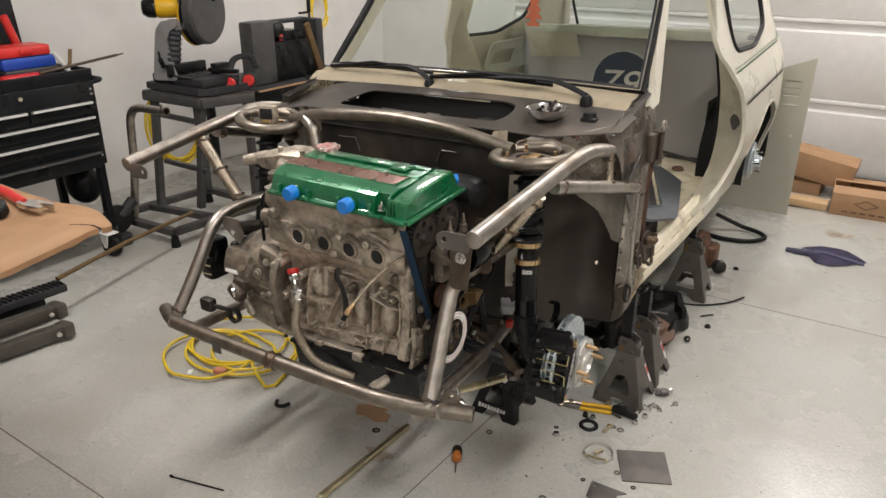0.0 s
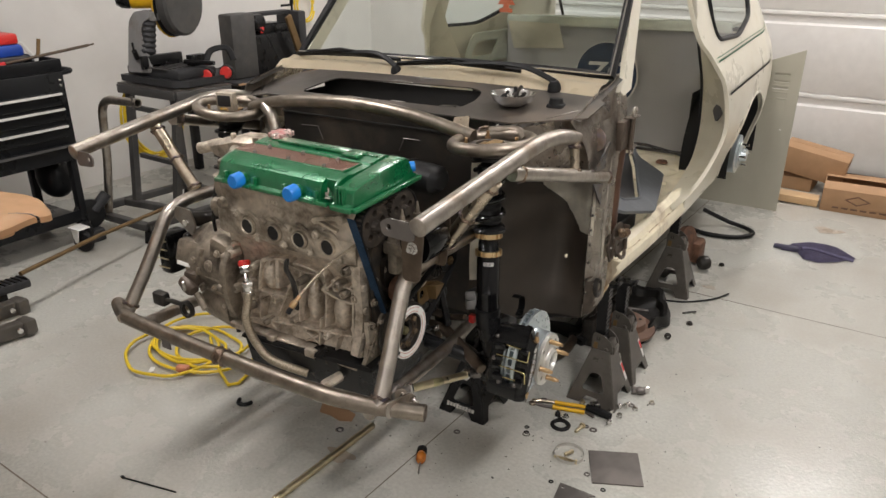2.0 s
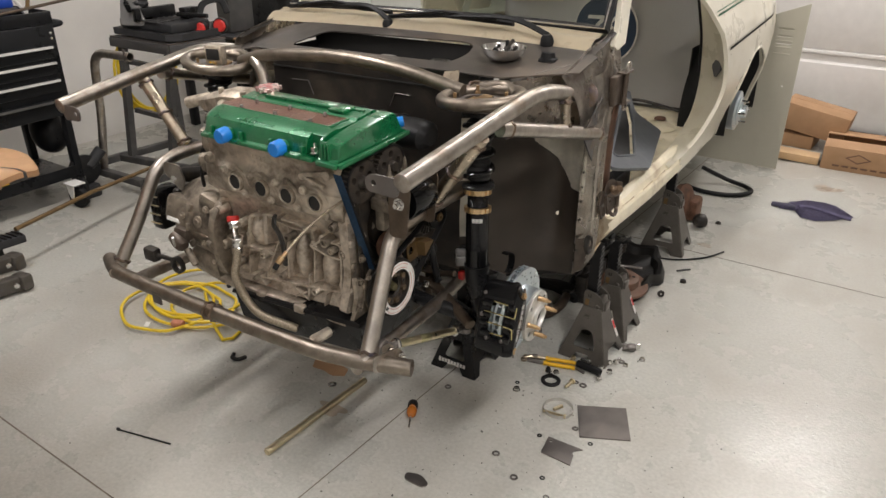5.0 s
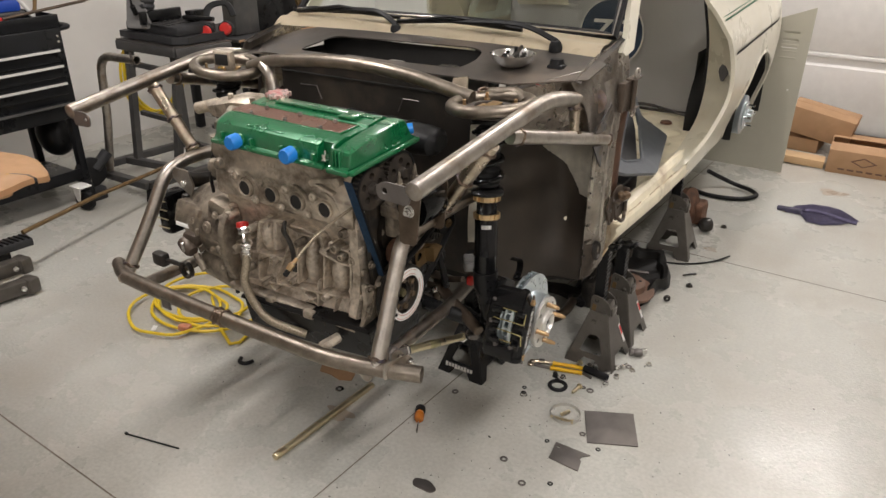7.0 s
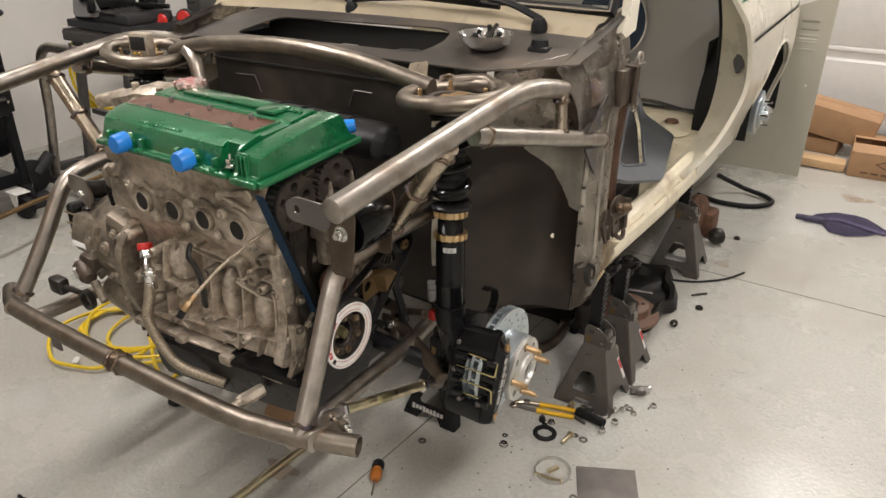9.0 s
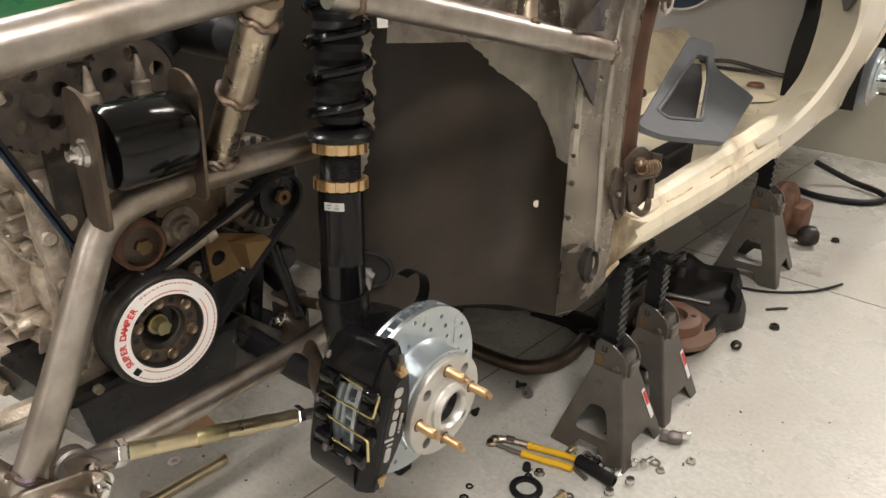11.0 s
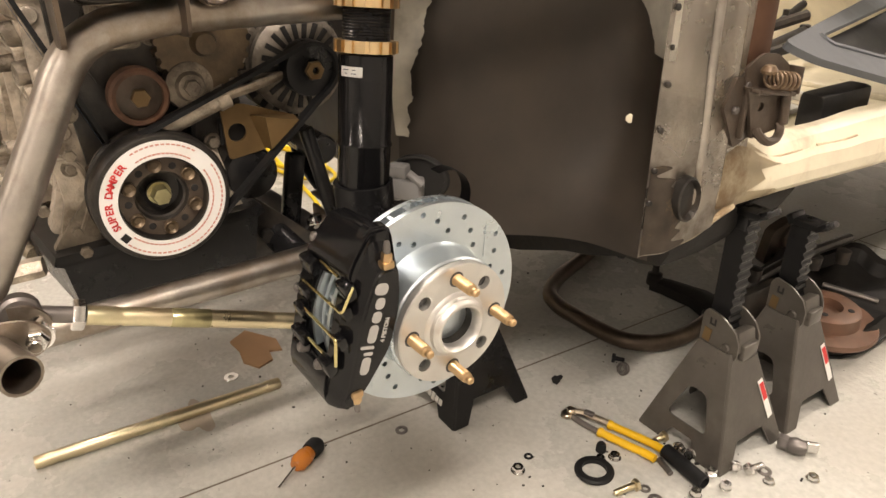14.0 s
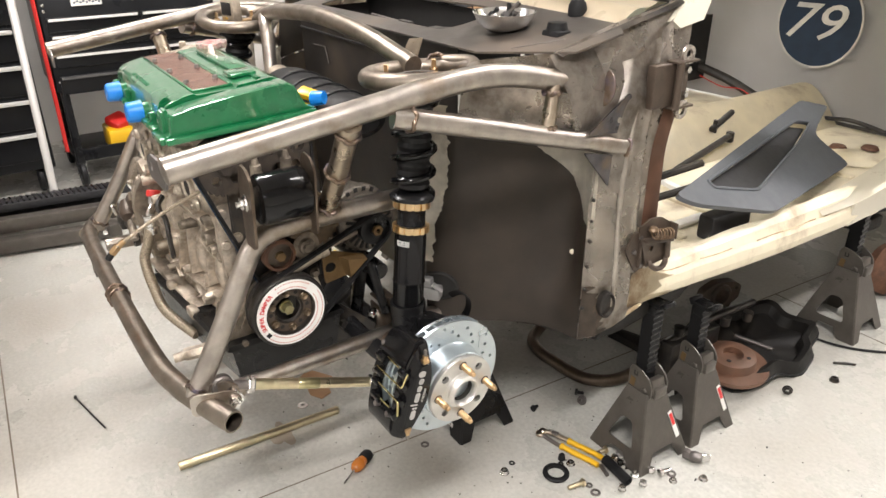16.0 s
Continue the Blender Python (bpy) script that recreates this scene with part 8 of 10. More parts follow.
for k, z in enumerate(rows_z):
    cols = ((1.51, 1.905), (1.915, 2.235)) if k == 0 else ((1.51, 2.235),)
    for y0, y1 in cols:
        h = 0.062 if k < 3 else 0.085
        dr = part("drawer", box((TF + 0.006, (y0 + y1) / 2, z), (0.014, y1 - y0, h), 0.004), M_CHEST, chest, "black drawer front")
        part("drawer_handle", loft([[(TF + 0.012, y, z + h / 2 - 0.004), (TF + 0.032, y, z + h / 2 - 0.001), (TF + 0.034, y, z + h / 2 - 0.012), (TF + 0.012, y, z + h / 2 - 0.017)] for y in (y0 + 0.008, y1 - 0.008)]), M_SILVERBAR if k < 3 else M_GREYP, dr, "satin full-width handle")
for z in (0.86, 0.835, 0.52):
    for y in (1.51, 2.245):
        part("rivet", lathe([(0, 0.006), (0.006, 0.004), (0.008, 0)], (TF, y, z), (0, y, z), 10), M_CHROME, chest)
part("lock", lathe([(0, 0.008), (0.010, 0.008), (0.012, 0)], (TF, 1.89, 0.865), (0, 1.89, 0.865), 14), M_CHROME, chest)
part("end_handle", sweep(rounded([(-3.46, 2.27, 0.885), (-3.44, 2.33, 0.895), (-3.84, 2.33, 0.895), (-3.84, 2.27, 0.885)], 0.03), 0.013, 10), M_CHEST, chest)
part("warning_sticker", box((TF + 0.0145, 1.69, 0.865), (0.001, 0.13, 0.028)), M_WHITE, chest, "white printed sticker")
part("sticker_print", join(*[box((TF + 0.0155, 1.64 + 0.013 * k, 0.865 + 0.005 * (k % 2)), (0.001, 0.009, 0.008)) for k in range(9)]), M_NAVY, chest, "dark print bars")
for y in (1.52, 2.24):
    for x in (-3.45, -3.86):
        part("leg", box((x, y, 0.285), (0.045, 0.035, 0.40), 0.004), M_CHEST, chest)
        cs = part("caster", join(ringed((x, y - 0.016, 0.062), (x, y + 0.016, 0.062), 0.062, 0.02, 26, 0.008), box((x, y, 0.115), (0.05, 0.045, 0.02), 0.004)), M_RUBBER, chest, "black rubber caster")
        part("caster_fork", join(plate(soft([(-0.03, 0.06), (0.03, 0.06), (0.012, -0.012), (-0.012, -0.012)], 0.008), [], (x, y + 0.02, 0.062), (1, 0, 0), (0, 0, 1), 0.003), rod((x, y - 0.026, 0.062), (x, y + 0.026, 0.062), 0.006, 10)), M_CHROME, cs)
part("lower_shelf", join(box((-3.65, 1.88, 0.135), (0.44, 0.76, 0.012), 0.003), box((-3.435, 1.88, 0.16), (0.012, 0.74, 0.06), 0.003)), M_CHEST, chest)
for k in range(5):
    part("lid_sticker", box((-3.868 + 0.004 * k * 0, 1.95 + 0.05 * (k % 2), 1.10 + 0.06 * k), (0.002, 0.035, 0.05), 0, (0, -6, 0)), M_BLUEP if k % 3 else M_WHITE, chest, "blue sticker")

solo("plastic_case", box((-3.60, 2.03, 1.005), (0.16, 0.26, 0.055), 0.012), M_BLUEP, "blue plastic parts case on the tool cart", "tool case")
solo("plastic_case", box((-3.60, 2.04, 0.968), (0.17, 0.27, 0.02), 0.006), M_GREYP, "clear grey plastic organiser on the tool cart", "tool case")
solo("plastic_case", join(box((-3.60, 2.02, 1.058), (0.15, 0.25, 0.05), 0.012), box((-3.52, 2.02, 1.058), (0.01, 0.06, 0.02), 0.003)), M_RED, "red plastic parts case on the tool cart", "tool case")
caulk = thing("power_drill", (-3.50, 1.95, 0.92), "red and black hand tool lying in the cart tray", "hand tool")
part("tool_body", join(box((-3.47, 1.95, 0.945), (0.06, 0.2, 0.045), 0.015), box((-3.47, 1.90, 0.92), (0.045, 0.05, 0.05), 0.012)), M_RED, caulk)
part("tool_nose", rod((-3.47, 2.05, 0.94), (-3.47, 2.12, 0.94), 0.016, 14, 0.003), M_BLACK, caulk)
part("tool_tail", rod((-3.47, 1.86, 0.935), (-3.47, 1.80, 0.93), 0.012, 12), M_BLACK, caulk)
han = thing("red_mallet", (-3.72, 2.09, 1.0), "red handled tool standing behind the cases", "hand tool")
part("grip", rod((-3.72, 2.10, 1.03), (-3.735, 2.06, 1.21), 0.020, 14, 0.006), M_RED, han)
part("shaft", rod((-3.715, 2.11, 0.93), (-3.72, 2.10, 1.03), 0.008, 10), M_CHROME, han)
cl = thing("spring_clamp", (-3.47, 2.18, 0.95), "spring clamp with pale and dark handles", "clamp")
part("jaw", join(sweep([(-3.47, 2.12, 1.05), (-3.47, 2.165, 0.98), (-3.47, 2.19, 0.94)], 0.009, 8, flat=0.5), rod((-3.48, 2.175, 0.965), (-3.46, 2.175, 0.965), 0.012, 12)), M_WHITE, cl)
part("jaw", sweep([(-3.47, 2.21, 1.055), (-3.47, 2.195, 0.99), (-3.47, 2.17, 0.94)], 0.009, 8, flat=0.5), M_TAN, cl)
solo("steel_rod", join(rod((-3.44, 2.02, 0.965), (-3.38, 2.40, 1.012), 0.007, 10), rod((-3.38, 2.40, 1.012), (-3.375, 2.43, 1.016), 0.004, 8)), M_BRONZE, "rusty brown rod laid across the cart", "rod")
bn = thing("parts_bin", (-3.55, 1.75, 0.14), "yellow and black parts bin on the lower shelf", "storage bin")
part("bin", join(box((-3.53, 1.78, 0.20), (0.18, 0.22, 0.11), 0.012)), M_YELP, bn)
part("contents", join(box((-3.52, 1.74, 0.275), (0.1, 0.1, 0.05), 0.015, (10, 20, 30)), box((-3.54, 1.84, 0.27), (0.08, 0.08, 0.04), 0.01, (0, 15, 10))), M_RED, bn, "red and clear packets")
wl_ = part("front_caster", join(lathe([(0, -0.016), (0.03, -0.016), (0.050, -0.014), (0.055, -0.008), (0.055, 0.008), (0.050, 0.014), (0, 0.016)], (-3.335, 2.156, 0.056), (-3.02, 2.156 - 0.9, 0.056), 26)), M_RUBBER, chest, "black caster wheel")
part("caster_fork", join(loft([[(-3.345 + a, 2.125 + b, z) for a, b in ((-w_, -0.002), (w_, -0.004), (w_, 0.002), (-w_, 0.002))] for z, w_ in ((0.055, 0.012), (0.09, 0.024), (0.13, 0.034))]), box((-3.345, 2.15, 0.133), (0.09, 0.07, 0.006), 0.002)), M_WHITE, wl_, "white caster fork")
hd_ = bmesh.new()
bmesh.ops.create_uvsphere(hd_, u_segments=24, v_segments=14, radius=1)
for v in hd_.verts:
    v.co = Vector((-3.66 + 0.10 * v.co.x, 2.25 + 0.085 * v.co.y * (1 - 0.25 * v.co.z), 0.345 + 0.125 * v.co.z - 0.03 * v.co.x))
part("hanging_hood", hd_, M_CHEST, chest, "black rounded hood hanging below the drawers")
gr = thing("angle_grinder", (-3.43, 2.22, 0.10), "black angle grinder with a disc standing by the cart", "angle grinder")
part("guard", lathe([(0, 0), (0.075, 0.0), (0.08, 0.01), (0.08, 0.03), (0.07, 0.034), (0, 0.034)], (-3.46, 2.28, 0.15), (-3.30, 2.24, 0.15), 30), M_RUBBER, gr, "black round guard")
part("body", rod((-3.44, 2.30, 0.16), (-3.42, 2.38, 0.24), 0.03, 16, 0.006), M_DGREY, gr)
part("foot", box((-3.44, 2.26, 0.035), (0.10, 0.12, 0.07), 0.012), M_DGREY, gr)

cab = thing("tool_cabinet", (-3.66, 1.08, 0), "tall black tool cabinet with full-width drawers", "tool cabinet")
part("body", box((-3.68, 1.08, 0.80), (0.46, 0.66, 1.36), 0.008), M_CHEST, cab)
for k in range(7):
    z = 0.24 + 0.155 * k
    dr = part("drawer", box((-3.444, 1.08, z), (0.014, 0.60, 0.142), 0.004), M_CHEST, cab)
    part("drawer_handle", box((-3.425, 1.08, z + 0.055), (0.022, 0.58, 0.018), 0.004), M_SILVERBAR, dr, "satin full-width handle")
for y in (0.82, 1.34):
    for x in (-3.5, -3.85):
        part("caster", ringed((x, y - 0.016, 0.06), (x, y + 0.016, 0.06), 0.06, 0.02, 22, 0.008), M_RUBBER, cab)
solo("red_pry_bar", sweep([(-3.40, 1.47, 0.20), (-3.42, 1.475, 0.70), (-3.45, 1.485, 1.25)], 0.011, 8, flat=0.6), M_RED, "long red painted bar standing between the cabinets", "pry bar")
solo("aluminium_tube", rod((-2.99, 1.345, 0.10), (-3.40, 1.41, 1.62), 0.016, 14), M_SILVERBAR, "bright aluminium tube leaning on the tool cabinet", "tube")

# ---- folded hoist on the floor ----
lift = thing("floor_hoist", (-2.9, 1.3, 0), "black folded steel hoist legs on the floor", "engine hoist")


def bar_y(x0, y0, x1, y1, z0, z1, w, bev=0.006):
    d = Vector((x1 - x0, y1 - y0, 0))
    ang = math.degrees(math.atan2(d.y, d.x))
    return box(((x0 + x1) / 2, (y0 + y1) / 2, (z0 + z1) / 2), (d.length, w, z1 - z0), bev, (0, 0, ang))


part("ribbed_cover", bar_y(-2.915, 1.64, -3.02, 0.70, 0.13, 0.165, 0.085), M_DGREY, lift, "black ribbed cover")
for k in range(44):
    t = k / 44
    c = (lerp(-2.912, -3.02, t), lerp(1.62, 0.70, t), 0.168)
    part("rib", box(c, (0.07, 0.008, 0.008), 0.002, (0, 0, 6)), M_BLACK, lift)
part("support", bar_y(-2.93, 1.55, -3.03, 0.72, 0.06, 0.13, 0.05), M_BLACK, lift)
for x0, x1, z0, z1, ye in ((-2.80, -2.93, 0.075, 0.135, 1.52), (-2.735, -2.885, 0.012, 0.07, 1.50)):
    leg = part("leg_tube", bar_y(x0, ye, x1, 0.65, z0, z1, 0.055, 0.008), M_STAND, lift, "dark steel leg tube")
    for t in (0.03, 0.5):
        c = Vector((lerp(x0, x1, t) + 0.031, lerp(ye, 0.65, t), (z0 + z1) / 2))
        part("pin", lathe([(0, 0.006), (0.010, 0.005), (0.013, 0)], c, c + Vector((1, -0.12, 0)), 14), M_CHROME, leg, "bright pivot pin")
    part("end_plate", box((x0 + 0.003, ye + 0.012, (z0 + z1) / 2), (0.075, 0.05, z1 - z0 + 0.008), 0.012, (0, 0, 8)), M_STAND, lift)
solo("bamboo_pole", sweep([(-2.915, 1.62, 0.185), (-3.03, 2.05, 0.185), (-3.16, 2.55, 0.16)], 0.010, 10), M_TAN, "tan pole resting on hoist and saw stand", "pole")

# ---- bench corner ----
bench = thing("workbench", (-2.2, 0.7, 0), "workbench covered with a tan hide, one rounded corner", "workbench")
topo = soft([(-1.660, 1.150), (-1.73, 1.184), (-1.82, 1.202), (-1.93, 1.182), (-2.22, 1.175), (-2.75, 1.15), (-2.75, 0.05), (-1.52, 0.05), (-1.612, 0.836), (-1.672, 1.09)], 0.05, 6)
def hide(s, t):
    """The cover from the middle of the bench to its edge, dropping and curling under at the rim."""
    k = s * (len(topo) - 1)
    a, b = Vector(topo[int(k)]), Vector(topo[min(int(k) + 1, len(topo) - 1)])
    e = a.lerp(b, k - int(k))
    r = min(1.0, t * 1.06)
    p = Vector((-2.2, 0.60)).lerp(e, r * (1 + 0.004 * math.sin(31 * s)))
    edge_ = max(0.0, t - 0.84) / 0.16
    return (p.x, p.y, 0.868 - 0.030 * edge_ ** 2.2 + 0.005 * math.sin(7 * p.x + 5 * p.y) * (1 - edge_) - 0.006 * step(0.3, 1, edge_) * (0.5 + 0.5 * math.sin(23 * s)))


part("cover", sheet(hide, 220, 26, 0.006), M_HIDE, bench, "tan hide bench cover")
part("board", plate([(lerp(p[0], -2.2, 0.12), lerp(p[1], 0.60, 0.12)) for p in topo], [], (0, 0, 0.800), (1, 0, 0), (0, 1, 0), 0.034), M_WOOD, bench)
part("pedestal", join(box((-2.42, 0.55, 0.425), (0.12, 0.12, 0.80), 0.01), box((-2.42, 0.55, 0.02), (0.5, 0.6, 0.04), 0.01)), M_STAND, bench)
wr = thing("adjustable_wrench", (-1.912, 1.105, 0.870), "adjustable wrench with a red handle on the bench", "wrench")
part("handle", sweep(smooth_line([(-2.222, 1.109, 0.882), (-2.076, 1.100, 0.883), (-1.935, 1.077, 0.882)], 6), 0.013, 10, flat=0.75), M_RED, wr, "red grip")
part("wrench_head", join(plate(soft([(-0.02, -0.012), (0.03, -0.02), (0.085, -0.016), (0.075, -0.002), (0.045, 0.0), (0.05, 0.014), (0.095, 0.018), (0.07, 0.032), (0.01, 0.026), (-0.02, 0.012)], 0.006), [], (-1.925, 1.075, 0.874), (1, 0.12, 0), (-0.12, 1, 0), 0.014)), M_CHROME, wr, "bright wrench head")
solo("hose_ring", ringed((-1.939, 1.004, 0.870), (-1.930, 0.995, 0.900), 0.032, 0.02, 20, 0.004), M_RUBBER, "black rubber sleeve lying on the bench", "sleeve")

# ---- chop saw on a steel stand ----
sst = thing("saw_stand", (-3.4, 2.75, 0), "welded square-tube stand for the chop saw", "tool stand")
for (x0, y0), (x1, y1) in (((-3.66, 2.405), (-3.165, 2.42)), ((-3.165, 2.42), (-3.10, 3.02)), ((-3.66, 2.405), (-3.60, 3.04)), ((-3.60, 3.03), (-3.10, 3.02)), ((-3.64, 2.62), (-3.13, 2.70))):
    part("base_tube", bar_y(x0, y0, x1, y1, 0.065, 0.105, 0.045), M_GREYP, sst, "dark square base tube")
for x, y in ((-3.655, 2.41), (-3.165, 2.42), (-3.10, 3.02), (-3.60, 3.03)):
    part("rubber_foot", lathe([(0, 0), (0.026, 0), (0.018, 0.065), (0, 0.065)], (x, y, 0), (x, y, 1), 14), M_RUBBER, sst)
legs = ((-3.55, 2.64, -3.63, 2.76), (-3.325, 2.745, -3.235, 2.765), (-3.12, 2.99, -3.13, 3.0), (-3.56, 3.0, -3.57, 3.0))
for xa, ya, xb, yb in legs:
    part("leg", sweep([(xa, ya, 0.10), (xb, yb, 0.72)], 0.026, 4), M_GREYP, sst)
part("top_frame", join(plate([(-3.67, 2.715), (-3.20, 2.73), (-3.10, 3.04), (-3.57, 3.06)], [], (0, 0, 0.75), (1, 0, 0), (0, 1, 0), 0.008)), M_PLATE, sst, "steel top plate")
for (x0, y0), (x1, y1) in (((-3.67, 2.72), (-3.20, 2.735)), ((-3.20, 2.735), (-3.105, 3.035))):
    part("apron", bar_y(x0, y0, x1, y1, 0.70, 0.75, 0.03), M_GREYP, sst)
for z in (0.62, 0.34):
    part("brace", sweep([(-3.60, 2.75, z), (-3.25, 2.76, z - 0.01)], 0.018, 4), M_GREYP, sst)
part("bent_handle", sweep(rounded([(-3.50, 2.42, 0.10), (-3.42, 2.42, 0.42), (-3.385, 2.42, 0.745), (-3.08, 2.42, 0.755)], 0.10, 8), 0.022, 14, bore=0.018), M_STEEL, sst, "bent dark tube")
part("clevis_pin", rod((-3.10, 2.405, 0.73), (-3.10, 2.405, 0.79), 0.006, 8), M_PLATE, sst)
cs_ = thing("chop_saw", (-3.42, 2.9, 0.76), "yellow and black chop saw with an abrasive disc guard", "chop saw")
part("saw_base", join(loft([[(x, y, z) for x, y in ((-3.66, 2.74), (-3.22, 2.74), (-3.16, 2.80), (-3.16, 3.06), (-3.62, 3.06), (-3.68, 3.0))] for z in (0.765, 0.80)]), box((-3.42, 2.90, 0.825), (0.44, 0.26, 0.05), 0.012)), M_DGREY, cs_, "black cast saw base")
part("saw_fence", join(box((-3.44, 2.86, 0.88), (0.03, 0.26, 0.07), 0.006), box((-3.30, 2.98, 0.88), (0.05, 0.10, 0.06), 0.006), rod((-3.3, 2.9, 0.88), (-3.12, 2.95, 0.88), 0.012, 10)), M_BLACK, cs_)
part("saw_grate", join(*[box((-3.36 + 0.0 * k, 2.76 + 0.035 * k, 0.853), (0.16, 0.012, 0.006), 0.002) for k in range(8)]), M_GREYP, cs_)
def arm_plate(off):
    out_ = soft([(-0.06, -0.02), (0.085, -0.02), (0.065, 0.12), (0.05, 0.20), (0.075, 0.25), (0.12, 0.27), (0.12, 0.305), (0.03, 0.30), (-0.01, 0.25), (-0.035, 0.12)], 0.02, 3)
    return plate(out_, [], (-3.50 + off, 2.755, 0.845), (0.93, 0.37, 0), (0, 0, 1), 0.02)


part("saw_arm", join(arm_plate(0.0), moved(arm_plate(0.0), pose(-0.04, 0.07, 0)), box((-3.50, 2.80, 0.855), (0.15, 0.10, 0.04), 0.01), box((-3.44, 2.83, 1.115), (0.07, 0.07, 0.05), 0.012)), M_GREYCAST, cs_, "pale grey cast arm")
part("arm_knob", join(rod((-3.47, 2.73, 0.90), (-3.45, 2.70, 0.95), 0.014, 12, 0.004), rod((-3.45, 2.70, 0.95), (-3.44, 2.69, 0.99), 0.006, 8)), M_BLACK, cs_)
part("arm_spring", lathe([(0.02, 0)] + [(0.036 + 0.007 * (k % 2), 0.014 * k) for k in range(13)] + [(0.02, 0.18)], (-3.455, 2.79, 0.925), (-3.43, 2.82, 1.2), 18), M_DGREY, cs_, "black spring boot")
gd = Vector((-3.41, 3.00, 1.18))
sa = Vector((0.955, 0.287, 0)).normalized()
part("saw_guard", lathe([(0, 0.0), (0.165, 0.0), (0.178, 0.012), (0.178, 0.055), (0.165, 0.068), (0, 0.07)], gd - sa * 0.03, gd + sa, 44), M_GREYP, cs_, "dark grey disc guard")
part("disc", lathe([(0, 0.0), (0.17, 0.0), (0.17, 0.004), (0, 0.004)], gd - sa * 0.045 + Vector((0, 0, -0.015)), gd + sa * 0.5 + Vector((0, 0, -0.015)), 40), M_DARK, cs_)
part("yellow_cover", join(lathe([(0, 0.0), (0.14, 0.0), (0.15, 0.02), (0.12, 0.04), (0, 0.045)], gd - sa * 0.08 + Vector((0, 0, -0.04)), gd + Vector((0, 0, -0.04)), 30)), M_YELP, cs_, "yellow guard cover")
sl = Vector((-0.64, -0.77, 0))
part("motor", lathe([(0, 0), (0.05, 0.0), (0.055, 0.01), (0.055, 0.11), (0.048, 0.12), (0, 0.12)], gd + sl * 0.13 + Vector((0, 0, 0.025)), gd + sl * 0.4 + Vector((0, 0, 0.025)), 26), M_YELP, cs_, "yellow motor housing")
part("motor_cap", lathe([(0, 0.075), (0.035, 0.07), (0.052, 0.045), (0.056, 0.0)], gd + sl * 0.25 + Vector((0, 0, 0.025)), gd + sl * 0.6 + Vector((0, 0, 0.025)), 24), M_BLACK, cs_, "black motor cap")
part("gear_case", join(rod(gd + sl * 0.14 + Vector((0, 0, 0.025)), gd - sa * 0.02 + Vector((0, 0, 0.02)), 0.048, 16, 0.008), rod(gd + sl * 0.05 + Vector((0, 0, 0.06)), gd + sl * 0.05 + Vector((0, 0, -0.12)), 0.028, 14, 0.006)), M_GREYP, cs_)
part("saw_grip", sweep(smooth_line([(-3.30, 2.98, 1.25), (-3.24, 2.99, 1.33), (-3.30, 3.02, 1.40), (-3.40, 3.03, 1.38)], 8), 0.018, 10), M_BLACK, cs_)
em = thing("ear_defenders", (-3.2, 3.02, 0.76), "red and black ear defenders beside the saw", "ear defenders")
for p in ((-3.20, 2.95, 0.805), (-3.165, 3.06, 0.81)):
    p = Vector(p)
    w = Vector((0.5, -0.85, 0.1)).normalized()
    cup = part("ear_cup", lathe([(0, 0.022), (0.026, 0.022), (0.032, 0.016), (0.036, 0.0), (0.03, -0.002)], p - w * 0.01, p + w, 22), M_RED, em, "red ear cup")
    part("cushion", lathe([(0.02, -0.040), (0.040, -0.036), (0.044, -0.02), (0.040, 0.004), (0.036, 0.006), (0.02, 0.0)], p - w * 0.01, p + w, 22), M_RUBBER, cup)
part("headband", sweep(smooth_line([(-3.19, 2.95, 0.87), (-3.22, 3.02, 0.93), (-3.18, 3.10, 0.94), (-3.12, 3.09, 0.88)], 8), 0.009, 8, flat=2.0), M_RUBBER, em)


def hose_coil(name, c, u, v, r, n, m, rad, label, seed):
    rg = random.Random(seed)
    c, u, v = Vector(c), Vector(u), Vector(v)
    w = u.cross(v)
    pts = []
    for k in range(n * 14):
        a = 2 * math.pi * k / 14
        rr = r * (1 + 0.10 * math.sin(k * 0.37) + rg.uniform(-0.02, 0.02))
        pts.append(c + u * rr * math.cos(a) + v * rr * 1.25 * math.sin(a) + w * (0.012 * math.sin(k * 0.21) + rg.uniform(-0.004, 0.004)))
    return solo(name, sweep(smooth_line(pts, 2), rad, 7), m, label, "hose")


hose_coil("air_hose", (-3.70, 2.94, 0.52), (0, 1, 0), (0, 0, 1), 0.19, 5, M_YEL, 0.008, "yellow air hose coiled on the wall behind the stand", 3)
hose_coil("air_hose", (-4.24, 4.90, 1.02), (0, 1, 0), (0, 0, 1), 0.10, 3, M_YEL, 0.008, "yellow air hose hanging on the wall", 5)

# ---- planer on a bench by the wall ----
tbl = thing("side_bench", (-3.75, 3.95, 0), "low dark bench with a tan-edged top", "bench")
part("top", box((-3.78, 3.95, 0.655), (0.60, 1.05, 0.02), 0.004), M_DGREY, tbl, "dark board top")
part("edge_strip", box((-3.476, 3.95, 0.655), (0.008, 1.05, 0.012), 0.002), M_CARD, tbl, "tan board edge")
part("frame", join(box((-3.78, 3.95, 0.60), (0.58, 1.0, 0.09), 0.006)), M_CHEST, tbl)
for x in (-3.52, -4.04):
    for y in (3.49, 4.41):
        part("leg", box((x, y, 0.28), (0.05, 0.05, 0.56), 0.005), M_CHEST, tbl)
pln = thing("thickness_planer", (-3.72, 3.95, 0.665), "dark grey bench planer with two side housings", "planer")
part("side_housing", box((-3.63, 3.60, 0.868), (0.12, 0.205, 0.40), 0.014), M_GREYP, pln, "dark grey side housing")
part("side_housing", box((-3.67, 4.135, 0.86), (0.22, 0.075, 0.385), 0.014), M_DGREY, pln)
